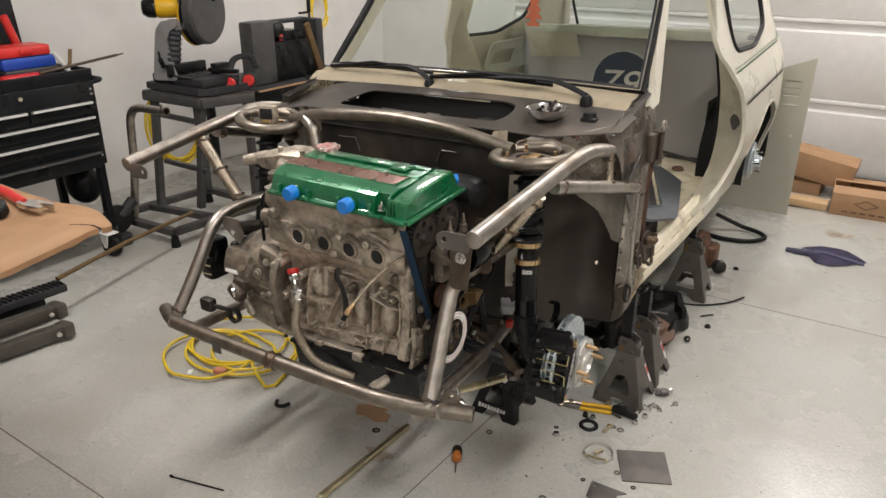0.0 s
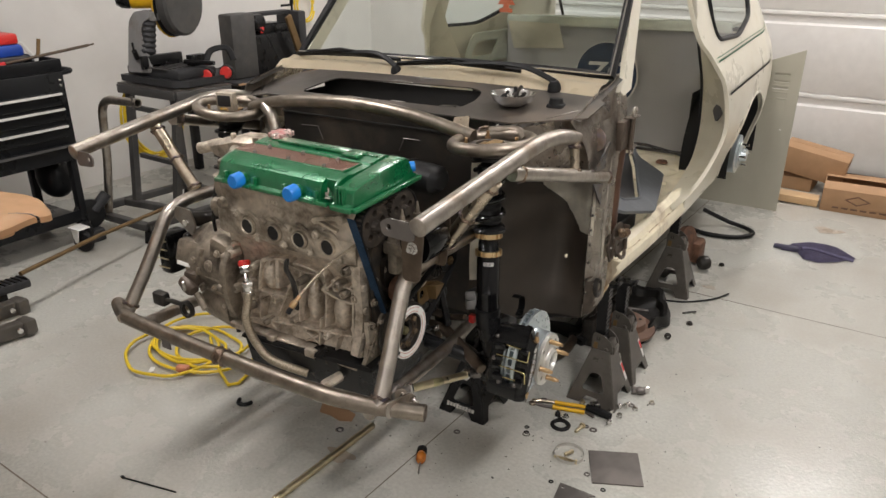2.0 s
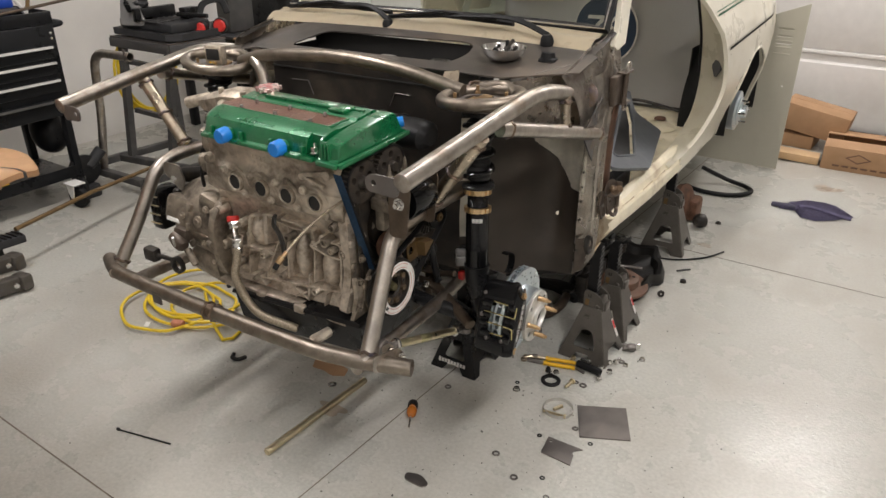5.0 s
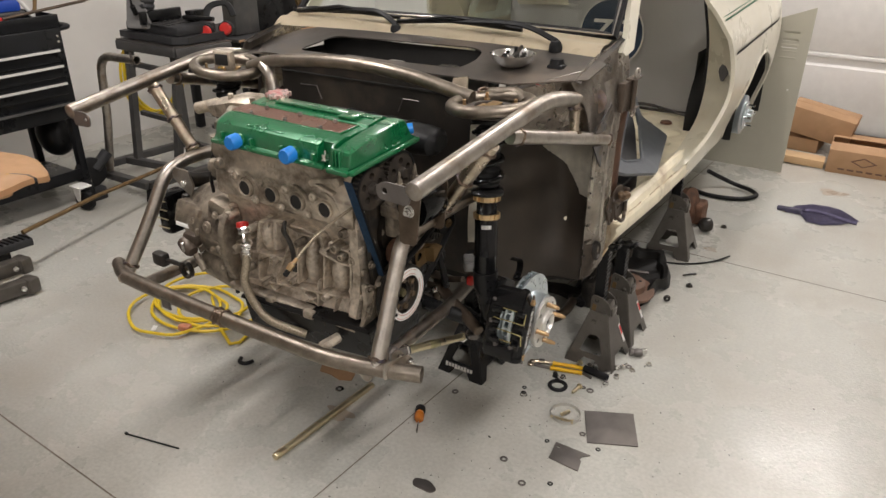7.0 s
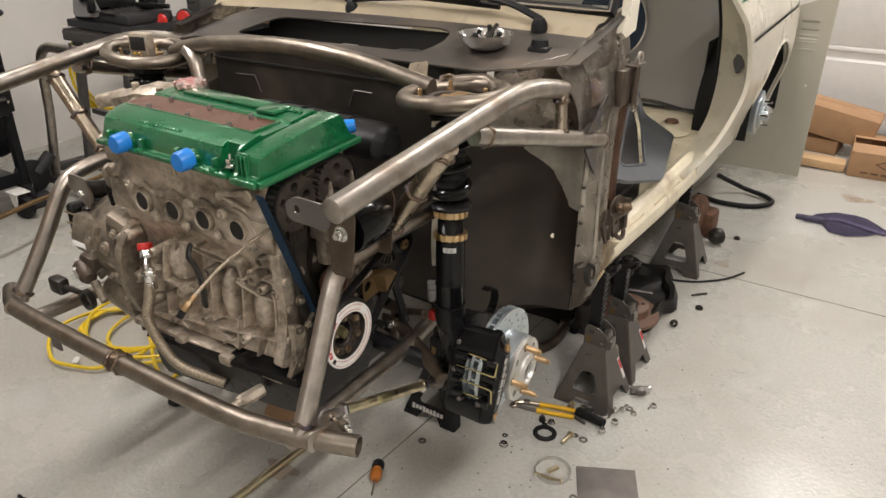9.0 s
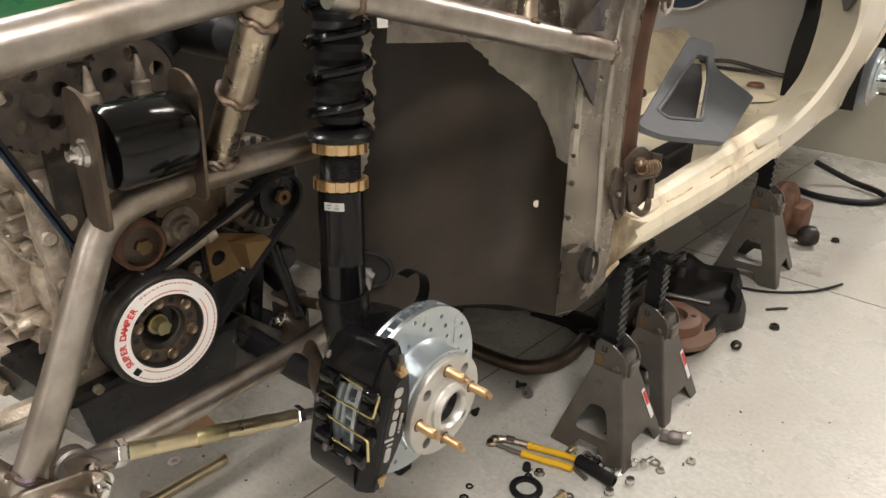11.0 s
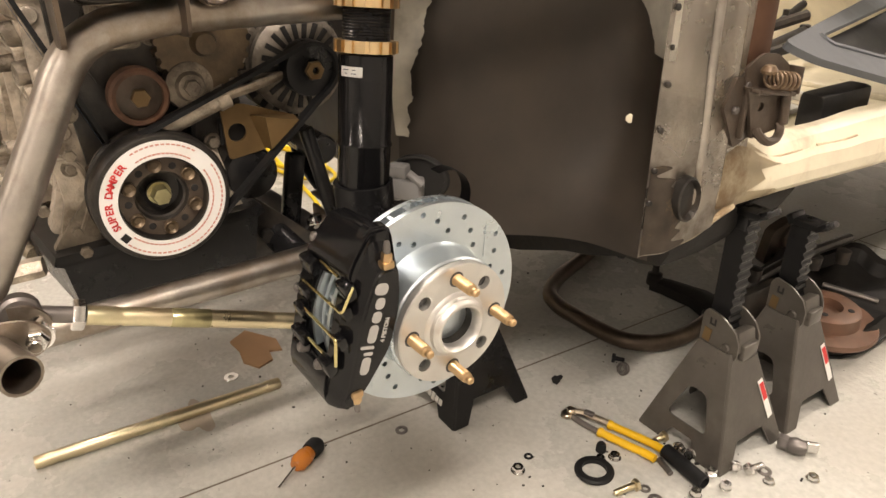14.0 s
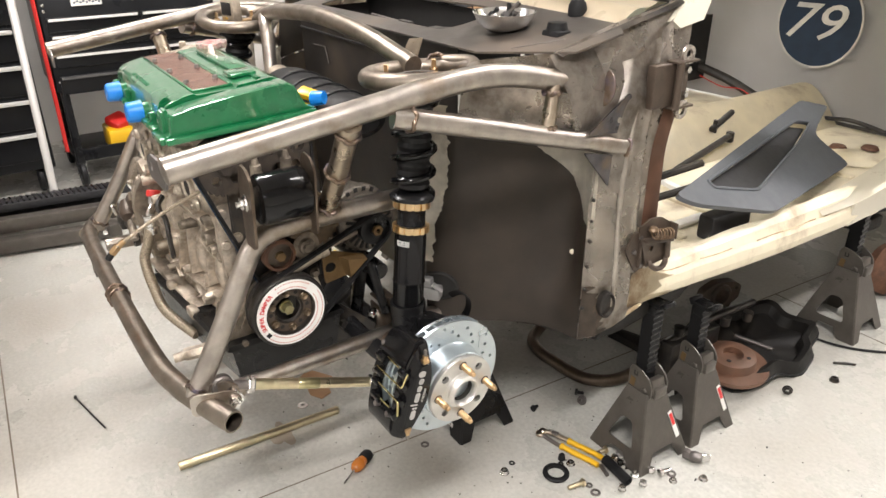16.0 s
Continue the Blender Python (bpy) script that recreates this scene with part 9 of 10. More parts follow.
part("mechanism", join(box((-3.69, 3.90, 0.80), (0.22, 0.40, 0.26), 0.015), box((-3.69, 3.90, 0.955), (0.18, 0.26, 0.06), 0.02), rod((-3.62, 3.71, 1.0), (-3.62, 3.80, 1.0), 0.055, 18, 0.01)), M_BLACK, pln)
part("top_bar", box((-3.69, 3.88, 1.045), (0.08, 0.46, 0.025), 0.006), M_DGREY, pln)
part("crank", join(rod((-3.64, 4.12, 1.05), (-3.64, 4.12, 1.09), 0.008, 10), rod((-3.64, 4.12, 1.09), (-3.64, 4.02, 1.09), 0.008, 10), rod((-3.64, 4.12, 1.09), (-3.64, 4.12, 1.19), 0.014, 12, 0.003)), M_BLACK, pln)
part("switch", box((-3.574, 3.76, 0.955), (0.01, 0.03, 0.04), 0.003), M_RED, pln, "red switch")
solo("spirit_level", moved(box((0, 0, 0), (0.022, 0.05, 0.40), 0.003), pose(-3.52, 4.02, 0.853, 24, 4, 0)), M_TAN, "wood and metal spirit level leaning on the planer", "spirit level")
part("power_cord", sweep(smooth_line([(-3.56, 3.72, 0.97), (-3.53, 3.76, 0.92), (-3.50, 3.83, 0.75), (-3.475, 3.89, 0.665), (-3.465, 3.90, 0.4), (-3.45, 3.85, 0.01)], 8), 0.006, 7), M_RUBBER, pln, "black power cord")

# ---- bonnet stood behind the car ----
hood = thing("bonnet", (-0.87, 4.78, 0), "cream bonnet panel with louvres stood on edge", "car bonnet")
lou = [rrect(-0.525 + 0.01 * k * 0, 0.815 - 0.04 * k, 0.085, 0.013, 0.006) for k in range(4)] + [rrect(-0.525, 0.645 - 0.035 * k, 0.075, 0.005, 0.0024) for k in range(2)]
hb = plate([(-1.42, 0.0), (-0.425, 0.008), (-0.423, 0.955), (-0.60, 0.885), (-0.85, 0.855), (-1.42, 0.85)], lou[:3] + [circle(-0.487, 0.497, 0.006, 10)], (0, 4.79, 0), (1, 0, 0), (0, 0, 1), 0.010)
for v in hb.verts:
    v.co.y -= 0.02 * step(0.6, 0.95, v.co.z)
part("skin", hb, M_BONNET, hood, "cream painted skin")
for k in range(5):
    z = 0.818 - 0.036 * k
    lb = loft([[(x, 4.778, z - 0.012), (x, 4.770 + 0.002 * (k > 2), z + 0.004), (x, 4.779, z + 0.012)] for x in (-0.57, -0.565, -0.485, -0.48)])
    part("louvre", lb, M_BONNET, hood)

# ---- cardboard ----
def carton(name, c, s, rot, label, flaps=True):
    ob = thing(name, (c[0], c[1], c[2] - s[2] / 2), label, "cardboard box")
    m = pose(*c, *rot)
    t = 0.006
    for nm, cc, ss in (("side", (0, -s[1] / 2, 0), (s[0], t, s[2])), ("side", (0, s[1] / 2, 0), (s[0], t, s[2])), ("side", (-s[0] / 2, 0, 0), (t, s[1] - t, s[2])), ("side", (s[0] / 2, 0, 0), (t, s[1] - t, s[2])), ("bottom", (0, 0, -s[2] / 2 + t), (s[0] - t, s[1] - t, t))):
        part(nm, moved(box(cc, ss, 0.002), m), M_CARD, ob)
    if flaps:
        part("flap", moved(box((0, -s[1] / 2 + 0.07, s[2] / 2), (s[0], 0.14, 0.005), 0.001, (6, 0, 0)), m), M_CARD, ob)
        part("flap", moved(box((0, s[1] / 2 - 0.07, s[2] / 2 + 0.002), (s[0], 0.14, 0.005), 0.001, (-4, 0, 0)), m), M_CARD, ob)
    return ob


bx = carton("cardboard_box", (0.06, 5.20, 0.07), (0.56, 0.40, 0.14), (0, 0, 3), "closed brown cardboard box with dark print")
dm = plate([(-0.07, 0), (0, -0.03), (0.07, 0), (0, 0.03)], [[(-0.055, 0), (0, -0.023), (0.055, 0), (0, 0.023)]], (-0.02, 4.989, 0.085), (1, 0.052, 0), (0, 0, 1), 0.001)
part("print", join(dm, *[box((-0.13 + 0.05 * k, 4.984 + 0.0026 * k, 0.03), (0.035, 0.003, 0.010), 0, (0, 0, 3)) for k in range(6)]), M_RUSTP, bx, "dark print bars and diamond")
carton("cardboard_box", (-0.325, 5.44, 0.178), (0.39, 0.26, 0.165), (0, 9, -2), "tilted closed brown cardboard box")
solo("wood_block", moved(box((0, 0, 0), (0.26, 0.12, 0.045), 0.003), pose(-0.36, 5.06, 0.03, 0, 2, 3)), M_WOOD, "pale offcut of wood", "wood block")
solo("cardboard_scrap", moved(box((0, 0, 0), (0.20, 0.24, 0.085), 0.004), pose(-0.40, 5.44, 0.043, 0, 0, -4)), M_CARD, "flattened cardboard under the tilted box", "cardboard")

# ---- jack stands ----
def jack_stand(at, scale, m, label, rz=0, post=0.43, name="jack_stand"):
    st = thing(name, (0, 0, 0), label, "jack stand", "jack stands")
    b, t, h = 0.086, 0.030, 0.192
    L = math.hypot(h, b - t)
    for k, (hole, arch_) in enumerate(((True, False), (False, True), (True, False), (False, True))):
        a = k * math.pi / 2
        rot = pose(0, 0, 0, 0, 0, 90 * k)
        out = [(-b, 0), (-b + 0.03, 0), (-0.035, 0.045), (0.035, 0.045), (b - 0.03, 0), (b, 0), (t, L), (-t, L)] if arch_ else [(-b, 0), (-b + 0.045, 0), (-0.02, 0.03), (0.02, 0.03), (b - 0.045, 0), (b, 0), (t, L), (-t, L)]
        holes_ = [soft([(-0.042, 0.050), (0.042, 0.050), (0.018, 0.118), (-0.018, 0.118)], 0.014, 4)] if hole else []
        tiltm = Matrix.Translation((0, -b, 0)) @ Matrix.Rotation(-math.atan2(b - t, h), 4, "X")
        bm = plate(out, holes_, (0, 0, 0), (1, 0, 0), (0, 0, 1), 0.0035)
        bm.transform(rot @ tiltm)
        part("side_plate", bm, m, st)
        p0 = rot @ Vector((-b + 0.002, -b + 0.002, 0.0))
        p1 = rot @ Vector((-t + 0.002, -t + 0.002, h))
        part("corner_edge", sweep([p0, p1], 0.0055, 8), m, st)
    if m == M_STAND and "warning" in label:
        for nm_, mm_, dz_, ll_, ww_ in (("warning_label", M_WHITE, 0.095, 0.080, 0.013), ("label_print", M_REDTXT, 0.110, 0.035, 0.010)):
            lab = box((0, -0.0008 if mm_ == M_WHITE else -0.0016, 0), (ww_, 0.001, ll_))
            lab.transform(pose(0, 0, 0, 0, 0, 90) @ tiltm.copy() @ pose(b - (b - t) * dz_ / L - 0.013, -0.004, dz_, 0, -math.degrees(math.atan2(b - t, L)), 0))
            part(nm_, lab, mm_, st, "white and red warning label")
    cheek = soft([(-0.034, -0.030), (-0.034, 0.040), (-0.026, 0.052), (0.006, 0.046), (0.030, 0.030), (0.040, 0.010), (0.040, -0.016), (0.030, -0.030)], 0.006, 3)
    head_ = part("head", join(*[plate(cheek, [], (0, yy, h + 0.012), (1, 0, 0), (0, 0, 1), 0.004) for yy in (-0.026, 0.030)], box((-0.002, 0.002, h - 0.01), (0.066, 0.056, 0.016), 0.003)), m, st, "folded steel head with pawl")
    part("pawl", join(box((0.026, 0.002, h + 0.018), (0.022, 0.046, 0.040), 0.006, (0, -14, 0)), box((0.040, 0.002, h + 0.004), (0.012, 0.040, 0.03), 0.004)), m, head_)
    part("pawl_pin", rod((0.018, -0.034, h + 0.008), (0.018, 0.036, h + 0.008), 0.008, 14, 0.002), m, head_)
    part("pawl_slot", box((-0.020, -0.0308, h + 0.016), (0.014, 0.002, 0.024), 0, (0, 6, 0)), M_TAN, head_, "rusty tan pawl")
    part("head_mark", join(box((-0.017, -0.0312, h + 0.045), (0.003, 0.001, 0.010)), box((-0.008, -0.0312, h + 0.045), (0.003, 0.001, 0.010)), box((-0.0125, -0.0312, h + 0.039), (0.012, 0.001, 0.003))), M_DARK, head_)
    notch = [(-0.031, h - 0.07), (0.006, h - 0.07)]
    for k in range(int((post - h - 0.02) / 0.0165)):
        z_ = h + 0.030 + 0.0165 * k
        notch += [(0.006, z_), (0.0028, z_ + 0.004), (0.0028, z_ + 0.008), (0.006, z_ + 0.012)]
    notch += [(0.006, post), (-0.031, post)]
    part("ratchet_post", plate(notch, [], (0, 0.018, 0), (1, 0, 0), (0, 0, 1), 0.032), M_BLACK, st, "black toothed ratchet post")
    part("saddle", join(box((-0.006, 0, post + 0.004), (0.056, 0.040, 0.012), 0.004), box((-0.032, 0, post + 0.006), (0.014, 0.040, 0.020), 0.004, (0, -30, 0)), box((0.024, 0, post + 0.008), (0.024, 0.040, 0.012), 0.004, (0, -32, 0)), box((-0.012, 0.002, post - 0.014), (0.030, 0.036, 0.03), 0.005)), M_BLACK, st, "black saddle")
    st.matrix_basis = pose(*at, 0, 0, rz) @ Matrix.Scale(scale, 4)
    return st


jack_stand((-0.612, 2.388, 0), 1.0, M_STAND, "grey enamelled jack stand with a warning label under the sill")
jack_stand((-0.612, 2.578, 0), 1.0, M_STAND, "grey enamelled jack stand with a warning label beside another", post=0.36)
jack_stand((-0.655, 3.395, 0), 1.12, M_STAND, "grey enamelled jack stand under the rear sill", 4, post=0.385)
jack_stand((2 * XC + 0.66, 2.45, 0), 1.0, M_STAND, "grey enamelled jack stand under the far sill", post=0.40)
bs = jack_stand((-0.955, 2.085, 0), 1.0, M_BLACK, "black jack stand with worn maker lettering", 0, post=0.41)
part("maker_mark", join(*[moved(box((-0.05 + 0.012 * k, 0, 0), (0.009, 0.001, 0.012 + 0.004 * (k % 3 == 0))), pose(-0.955, 1.996 , 0.04, -13.5, 0, 0)) for k in range(9)]), M_OFFWH, bs, "pale maker mark bars")

# ---- loose parts under and beside the car ----
arb = thing("anti_roll_bar", (-0.95, 2.5, 0), "dark scaled anti-roll bar lying on the floor under the car", "anti-roll bar")
part("bar", sweep(smooth_line([(-1.25, 2.76, 0.022), (-1.205, 2.63, 0.022), (-1.165, 2.52, 0.022), (-1.122, 2.455, 0.021), (-1.065, 2.432, 0.021), (-1.000, 2.433, 0.021), (-0.935, 2.438, 0.021), (-0.882, 2.452, 0.021), (-0.845, 2.487, 0.021), (-0.826, 2.53, 0.021), (-0.822, 2.59, 0.021), (-0.83, 2.66, 0.022)], 8), 0.0185, 16), M_BRONZE, arb)
part("bar_eye", join(ringed((-0.83, 2.675, 0.006), (-0.83, 2.675, 0.036), 0.024, 0.009, 20, 0.002)), M_GREASE, arb, "black bush at the bar's end")
arm_ = thing("suspension_wishbone", (-0.92, 2.68, 0), "black pressed suspension wishbone lying under the sill", "wishbone")
part("arm", join(loft([[(lerp(-1.02, -0.80, q) + a, lerp(2.70, 2.70, q) + 0.03 * math.sin(math.pi * q) + b * w_, z) for a, b, z in ((0, -0.022, 0.004), (0, -0.024, 0.03), (0, -0.012, 0.036), (0, 0.012, 0.036), (0, 0.024, 0.03), (0, 0.022, 0.004))] for q, w_ in ((0, 0.6), (0.15, 0.9), (0.5, 1.3), (0.8, 1.6), (1, 1.2))])), M_UNDER, arm_)
part("ball_joint", lathe([(0, 0.05), (0.008, 0.05), (0.009, 0.03), (0.018, 0.026), (0.02, 0)], (-1.018, 2.70, 0.02), (-1.018, 2.70, 1), 14), M_GREASE, arm_)
part("bush", ringed((-0.80, 2.66, 0.022), (-0.80, 2.73, 0.022), 0.022, 0.008, 18, 0.002), M_RUBBER, arm_)
knk = thing("steering_knuckle", (-0.94, 3.1, 0), "dark rusty steering knuckle lying under the car", "knuckle")
part("casting", join(plate(soft([(-0.085, 0.01), (-0.07, 0.10), (-0.02, 0.125), (0.05, 0.12), (0.085, 0.10), (0.08, 0.05), (0.05, 0.035), (0.045, 0.005), (-0.02, 0.0)], 0.014, 4), [circle(0.0, 0.075, 0.030, 20), circle(0.065, 0.092, 0.007, 10), circle(-0.055, 0.03, 0.007, 10)], (-0.945, 3.11, 0.002), (0.25, 1, 0), (0, 0, 1), 0.03), ringed((-0.955, 3.11, 0.077), (-0.905, 3.10, 0.077), 0.042, 0.030, 26, 0.003)), M_HINGE, knk)
shield = thing("splash_shield", (-0.75, 3.0, 0), "black plastic splash shield with scalloped edge on the floor", "splash shield")
rg = random.Random(8)
edge = []
for k in range(60):
    a = 2 * math.pi * k / 60
    r = 1 + 0.05 * math.sin(7 * a) + 0.025 * math.sin(13 * a + 1)
    edge.append((-0.735 + 0.172 * r * math.cos(a), 2.995 + 0.275 * r * math.sin(a)))
sec = lambda q, z: [(-0.735 + (x + 0.735) * q, 2.995 + (y - 2.995) * q, z + 0.012 * math.sin(3 * (x * 9 + y * 7))) for x, y in edge]
part("shield_skin", loft([sec(1.0, 0.006), sec(1.02, 0.022), sec(0.95, 0.055), sec(0.86, 0.05), sec(0.80, 0.02), sec(0.30, 0.016)]), M_UNDER, shield)
part("shield_rim", sweep(sec(1.015, 0.014), 0.005, 6, True), M_RUBBER, shield)
drm = thing("brake_drum", (-0.70, 2.84, 0.06), "rusty old brake disc lying on the shield", "brake disc")
part("rotor", lathe([(0.0, 0.0), (0.105, 0.0), (0.108, 0.006), (0.106, 0.014), (0.07, 0.018), (0.066, 0.044), (0.06, 0.048), (0.03, 0.048), (0.028, 0.03), (0.0, 0.03)], (-0.668, 2.835, 0.040), (-0.655, 2.825, 0.3), 40), M_RUSTP, drm)
for k in range(4):
    a = 0.4 + k * math.pi / 2
    p = Vector((-0.666 + 0.045 * math.cos(a), 2.833 + 0.045 * math.sin(a), 0.0875))
    # bolt holes are only discs in near-black, painting their depth
    part("bolt_hole", lathe([(0, 0.001), (0.006, 0.001), (0.007, 0)], p, p + Vector((0.05, -0.04, 1)), 10), M_DARK, drm)
solo("steel_punch", rod((-0.742, 2.948, 0.066), (-0.632, 2.985, 0.062), 0.007, 10, 0.002), M_PLATE, "plain steel punch resting on the shield", "punch")
solo("link_arm", join(sweep(smooth_line([(-0.80, 2.68, 0.10), (-0.76, 2.82, 0.16), (-0.74, 3.0, 0.17)], 6), 0.02, 10, flat=0.6), *[lathe([(0, 0), (0.014, 0), (0.016, 0.03), (0, 0.035)], (-0.78 + 0.02 * k, 2.72 + 0.08 * k, 0.13), (-0.78 + 0.02 * k, 2.72 + 0.08 * k, 1), 10) for k in range(4)], box((-0.78, 2.78, 0.06), (0.05, 0.22, 0.12), 0.01)), M_GREASE, "black suspension arm lying on the shield", "suspension arm")
rk = thing("drum_brake", (-0.68, 3.78, 0), "rusty brake assembly lying by the rear stand", "brake part")
part("backing", join(lathe([(0, 0), (0.09, 0), (0.095, 0.03), (0.05, 0.05), (0, 0.05)], (-0.70, 3.72, 0.10), (-0.5, 3.68, 0.13), 26), box((-0.68, 3.78, 0.06), (0.14, 0.12, 0.11), 0.02)), M_RUST, rk)
part("boot", lathe([(0, 0), (0.02, 0), (0.032, 0.012), (0.036, 0.03), (0.033, 0.05), (0.02, 0.06), (0, 0.06)], (-0.60, 3.67, 0.036), (-0.54, 3.73, 0.036), 20), M_GREASE, rk)
solo("rubber_hose", sweep(smooth_line([(-0.74, 4.30, 0.10), (-0.62, 4.38, 0.03), (-0.50, 4.34, 0.02), (-0.465, 4.28, 0.015), (-0.54, 4.19, 0.013), (-0.68, 4.16, 0.013), (-0.80, 4.2, 0.013)], 8), 0.012, 10), M_RUBBER, "black rubber hose curled on the floor", "hose")
solo("control_cable", sweep(smooth_line([(-0.79, 3.22, 0.005), (-0.68, 3.23, 0.005), (-0.56, 3.27, 0.005), (-0.46, 3.36, 0.006), (-0.405, 3.46, 0.008)], 8), 0.004, 7), M_RUBBER, "black control cable on the floor", "cable")
solo("steel_pin", sweep([(-0.53, 3.16, 0.005), (-0.505, 3.19, 0.005), (-0.485, 3.205, 0.006)], 0.004, 7), M_GREASE, "thin dark pin on the floor", "pin")
gl = thing("work_glove", (-0.135, 4.227, 0), "purple-blue thin work glove lying folded on the floor", "glove")
g_out = [(-0.298, 4.167), (-0.258, 4.296), (-0.186, 4.349), (-0.095, 4.362), (-0.039, 4.345), (0.051, 4.247), (-0.027, 4.147), (-0.107, 4.087), (-0.178, 4.097), (-0.216, 4.174)]


def glove_fn(s, t):
    """The flattened glove: a soft puffed sheet from its middle to its outline."""
    k = s * len(g_out)
    a, b = Vector(g_out[int(k) % len(g_out)]), Vector(g_out[(int(k) + 1) % len(g_out)])
    p = Vector((-0.135, 4.227)).lerp(a.lerp(b, k - int(k)), t)
    return (p.x, p.y, 0.004 + 0.026 * math.sqrt(max(0.0, 1 - t * t)) * (0.75 + 0.25 * math.sin(9 * p.x + 31 * p.y)) + 0.003 * math.sin(60 * p.x) * (1 - t))


part("palm", sheet(glove_fn, 80, 12, 0.002), M_BLUEGLOVE, gl)
part("finger", sweep(smooth_line([(*p, z) for p, z in zip([(-0.333, 4.196), (-0.292, 4.186), (-0.218, 4.188)], (0.010, 0.016, 0.018))], 6), 0.014, 10, flat=0.8), M_GLOVED, gl, "dark glove finger")
part("fold", sweep(smooth_line([(*p, z) for p, z in zip([(-0.203, 4.189), (-0.141, 4.199), (-0.051, 4.185), (0.042, 4.200)], (0.027, 0.030, 0.022, 0.008))], 6), 0.009, 8, flat=0.7), M_BLUEGLOVE, gl, "folded cuff edge")

cord = []
rgc = random.Random(21)
cc = Vector((-2.06, 1.80, 0.008))
for k in range(5 * 16):
    a = 2 * math.pi * k / 16 + 2.2
    r = 0.155 + 0.045 * math.sin(k * 0.23) + rgc.uniform(-0.006, 0.006)
    cord.append(cc + Vector((r * 1.18 * math.cos(a) + 0.05 * math.sin(k * 0.09), r * 1.0 * math.sin(a) + 0.06 * math.sin(k * 0.13), 0.004 + 0.002 * (k // 16) + 0.006 * abs(math.sin(k * 0.31)))))
cord += [(-1.75, 1.69, 0.012), (-1.78, 1.86, 0.008), (-1.90, 2.05, 0.008), (-2.08, 2.22, 0.008)]
ec = thing("extension_cord", (-2.02, 1.8, 0), "yellow extension cord coiled on the floor", "extension cord")
part("cord", sweep(smooth_line(cord, 3), 0.0062, 7), M_YEL, ec)
tail = [(-2.30 + (0.20 + 0.035 * math.sin(2.3 * k)) * math.cos(0.9 * k) - 0.006 * k, 2.33 + (0.075 + 0.02 * math.sin(1.7 * k)) * math.sin(0.9 * k), 0.008 + 0.0012 * k) for k in range(26)] + [(-2.0, 2.25, 0.007), (-1.88, 2.20, 0.007), (-1.78, 2.19, 0.007)]
part("cord", sweep(smooth_line(tail, 4), 0.0062, 7), M_YEL, ec)
part("plug", box((-1.965, 1.665, 0.02), (0.05, 0.03, 0.026), 0.008, (0, 0, 20)), mat("clear_orange_plug", (0.6, 0.25, 0.15), rough=0.3), ec, "pale orange plug")
part("tag", box((-2.06, 1.60, 0.018), (0.018, 0.026, 0.003), 0.001, (10, 0, 30)), M_WHITE, ec, "white tag")

pipe_ = thing("drag_link", (-1.18, 1.57, 0), "yellow zinc threaded link tube on the floor", "link tube")
part("link_tube", lathe([(0, 0), (0.0105, 0), (0.0115, 0.002), (0.0115, 0.03), (0.0105, 0.034), (0.0115, 0.038), (0.0115, 0.395), (0.0105, 0.40), (0.0115, 0.405), (0.0115, 0.43), (0.009, 0.434), (0, 0.434)], (-1.19, 1.354, 0.0115), (-1.168, 1.79, 0.0115), 20), M_GOLD, pipe_)
solo("cable_tie", join(sweep([(-1.647, 1.184, 0.003), (-1.55, 1.207, 0.004), (-1.462, 1.229, 0.003)], 0.0026, 6), box((-1.647, 1.184, 0.005), (0.012, 0.008, 0.008), 0.002)), M_RUBBER, "black cable tie on the floor", "cable tie")
solo("steel_plate", plate([(-0.522, 2.064), (-0.456, 1.929), (-0.320, 1.997), (-0.385, 2.135)], [], (0, 0, 0.0), (1, 0, 0), (0, 1, 0), 0.004), M_PLATE, "square mill-scale steel plate on the floor", "steel plate")
solo("steel_plate", plate([(-0.535, 1.878), (-0.525, 1.805), (-0.43, 1.80), (-0.438, 1.842), (-0.446, 1.848), (-0.444, 1.862), (-0.425, 1.880)], [circle(-0.520, 1.862, 0.005, 10)], (0, 0, 0.0), (1, 0, 0), (0, 1, 0), 0.004), M_PLATE, "small notched steel bracket blank on the floor", "steel plate")
solo("steel_plate", plate(soft([(-0.808, 1.520), (-0.765, 1.535), (-0.728, 1.515), (-0.738, 1.495), (-0.80, 1.495)], 0.018), [], (0, 0, 0.0), (1, 0, 0), (0, 1, 0), 0.004), M_PLATE, "small rounded steel tab on the floor", "steel plate")
clampo = thing("hose_clamp", (-0.565, 2.012, 0), "bright steel hose clamp on the floor", "hose clamp")
part("band", ringed((-0.565, 2.012, 0.0), (-0.565, 2.012, 0.013), 0.0475, 0.0465, 44), M_MACH, clampo)
part("clamp_bolt", join(rod((-0.60, 1.975, 0.008), (-0.53, 1.985, 0.008), 0.0045, 8), hexa((-0.535, 1.984, 0.008), (-0.527, 1.985, 0.008), 0.008), rod((-0.575, 2.0, 0.007), (-0.56, 2.03, 0.007), 0.006, 8)), M_GOLD, clampo)
sd = thing("screwdriver", (-0.945, 1.73, 0), "stubby screwdriver with an amber handle", "screwdriver")
part("grip", lathe([(0, 0), (0.010, 0), (0.015, 0.008), (0.016, 0.025), (0.012, 0.040), (0.014, 0.044), (0.015, 0.058), (0.010, 0.066), (0, 0.067)], (-0.930, 1.716, 0.016), (-0.958, 1.768, 0.016), 18), M_AMBER, sd)
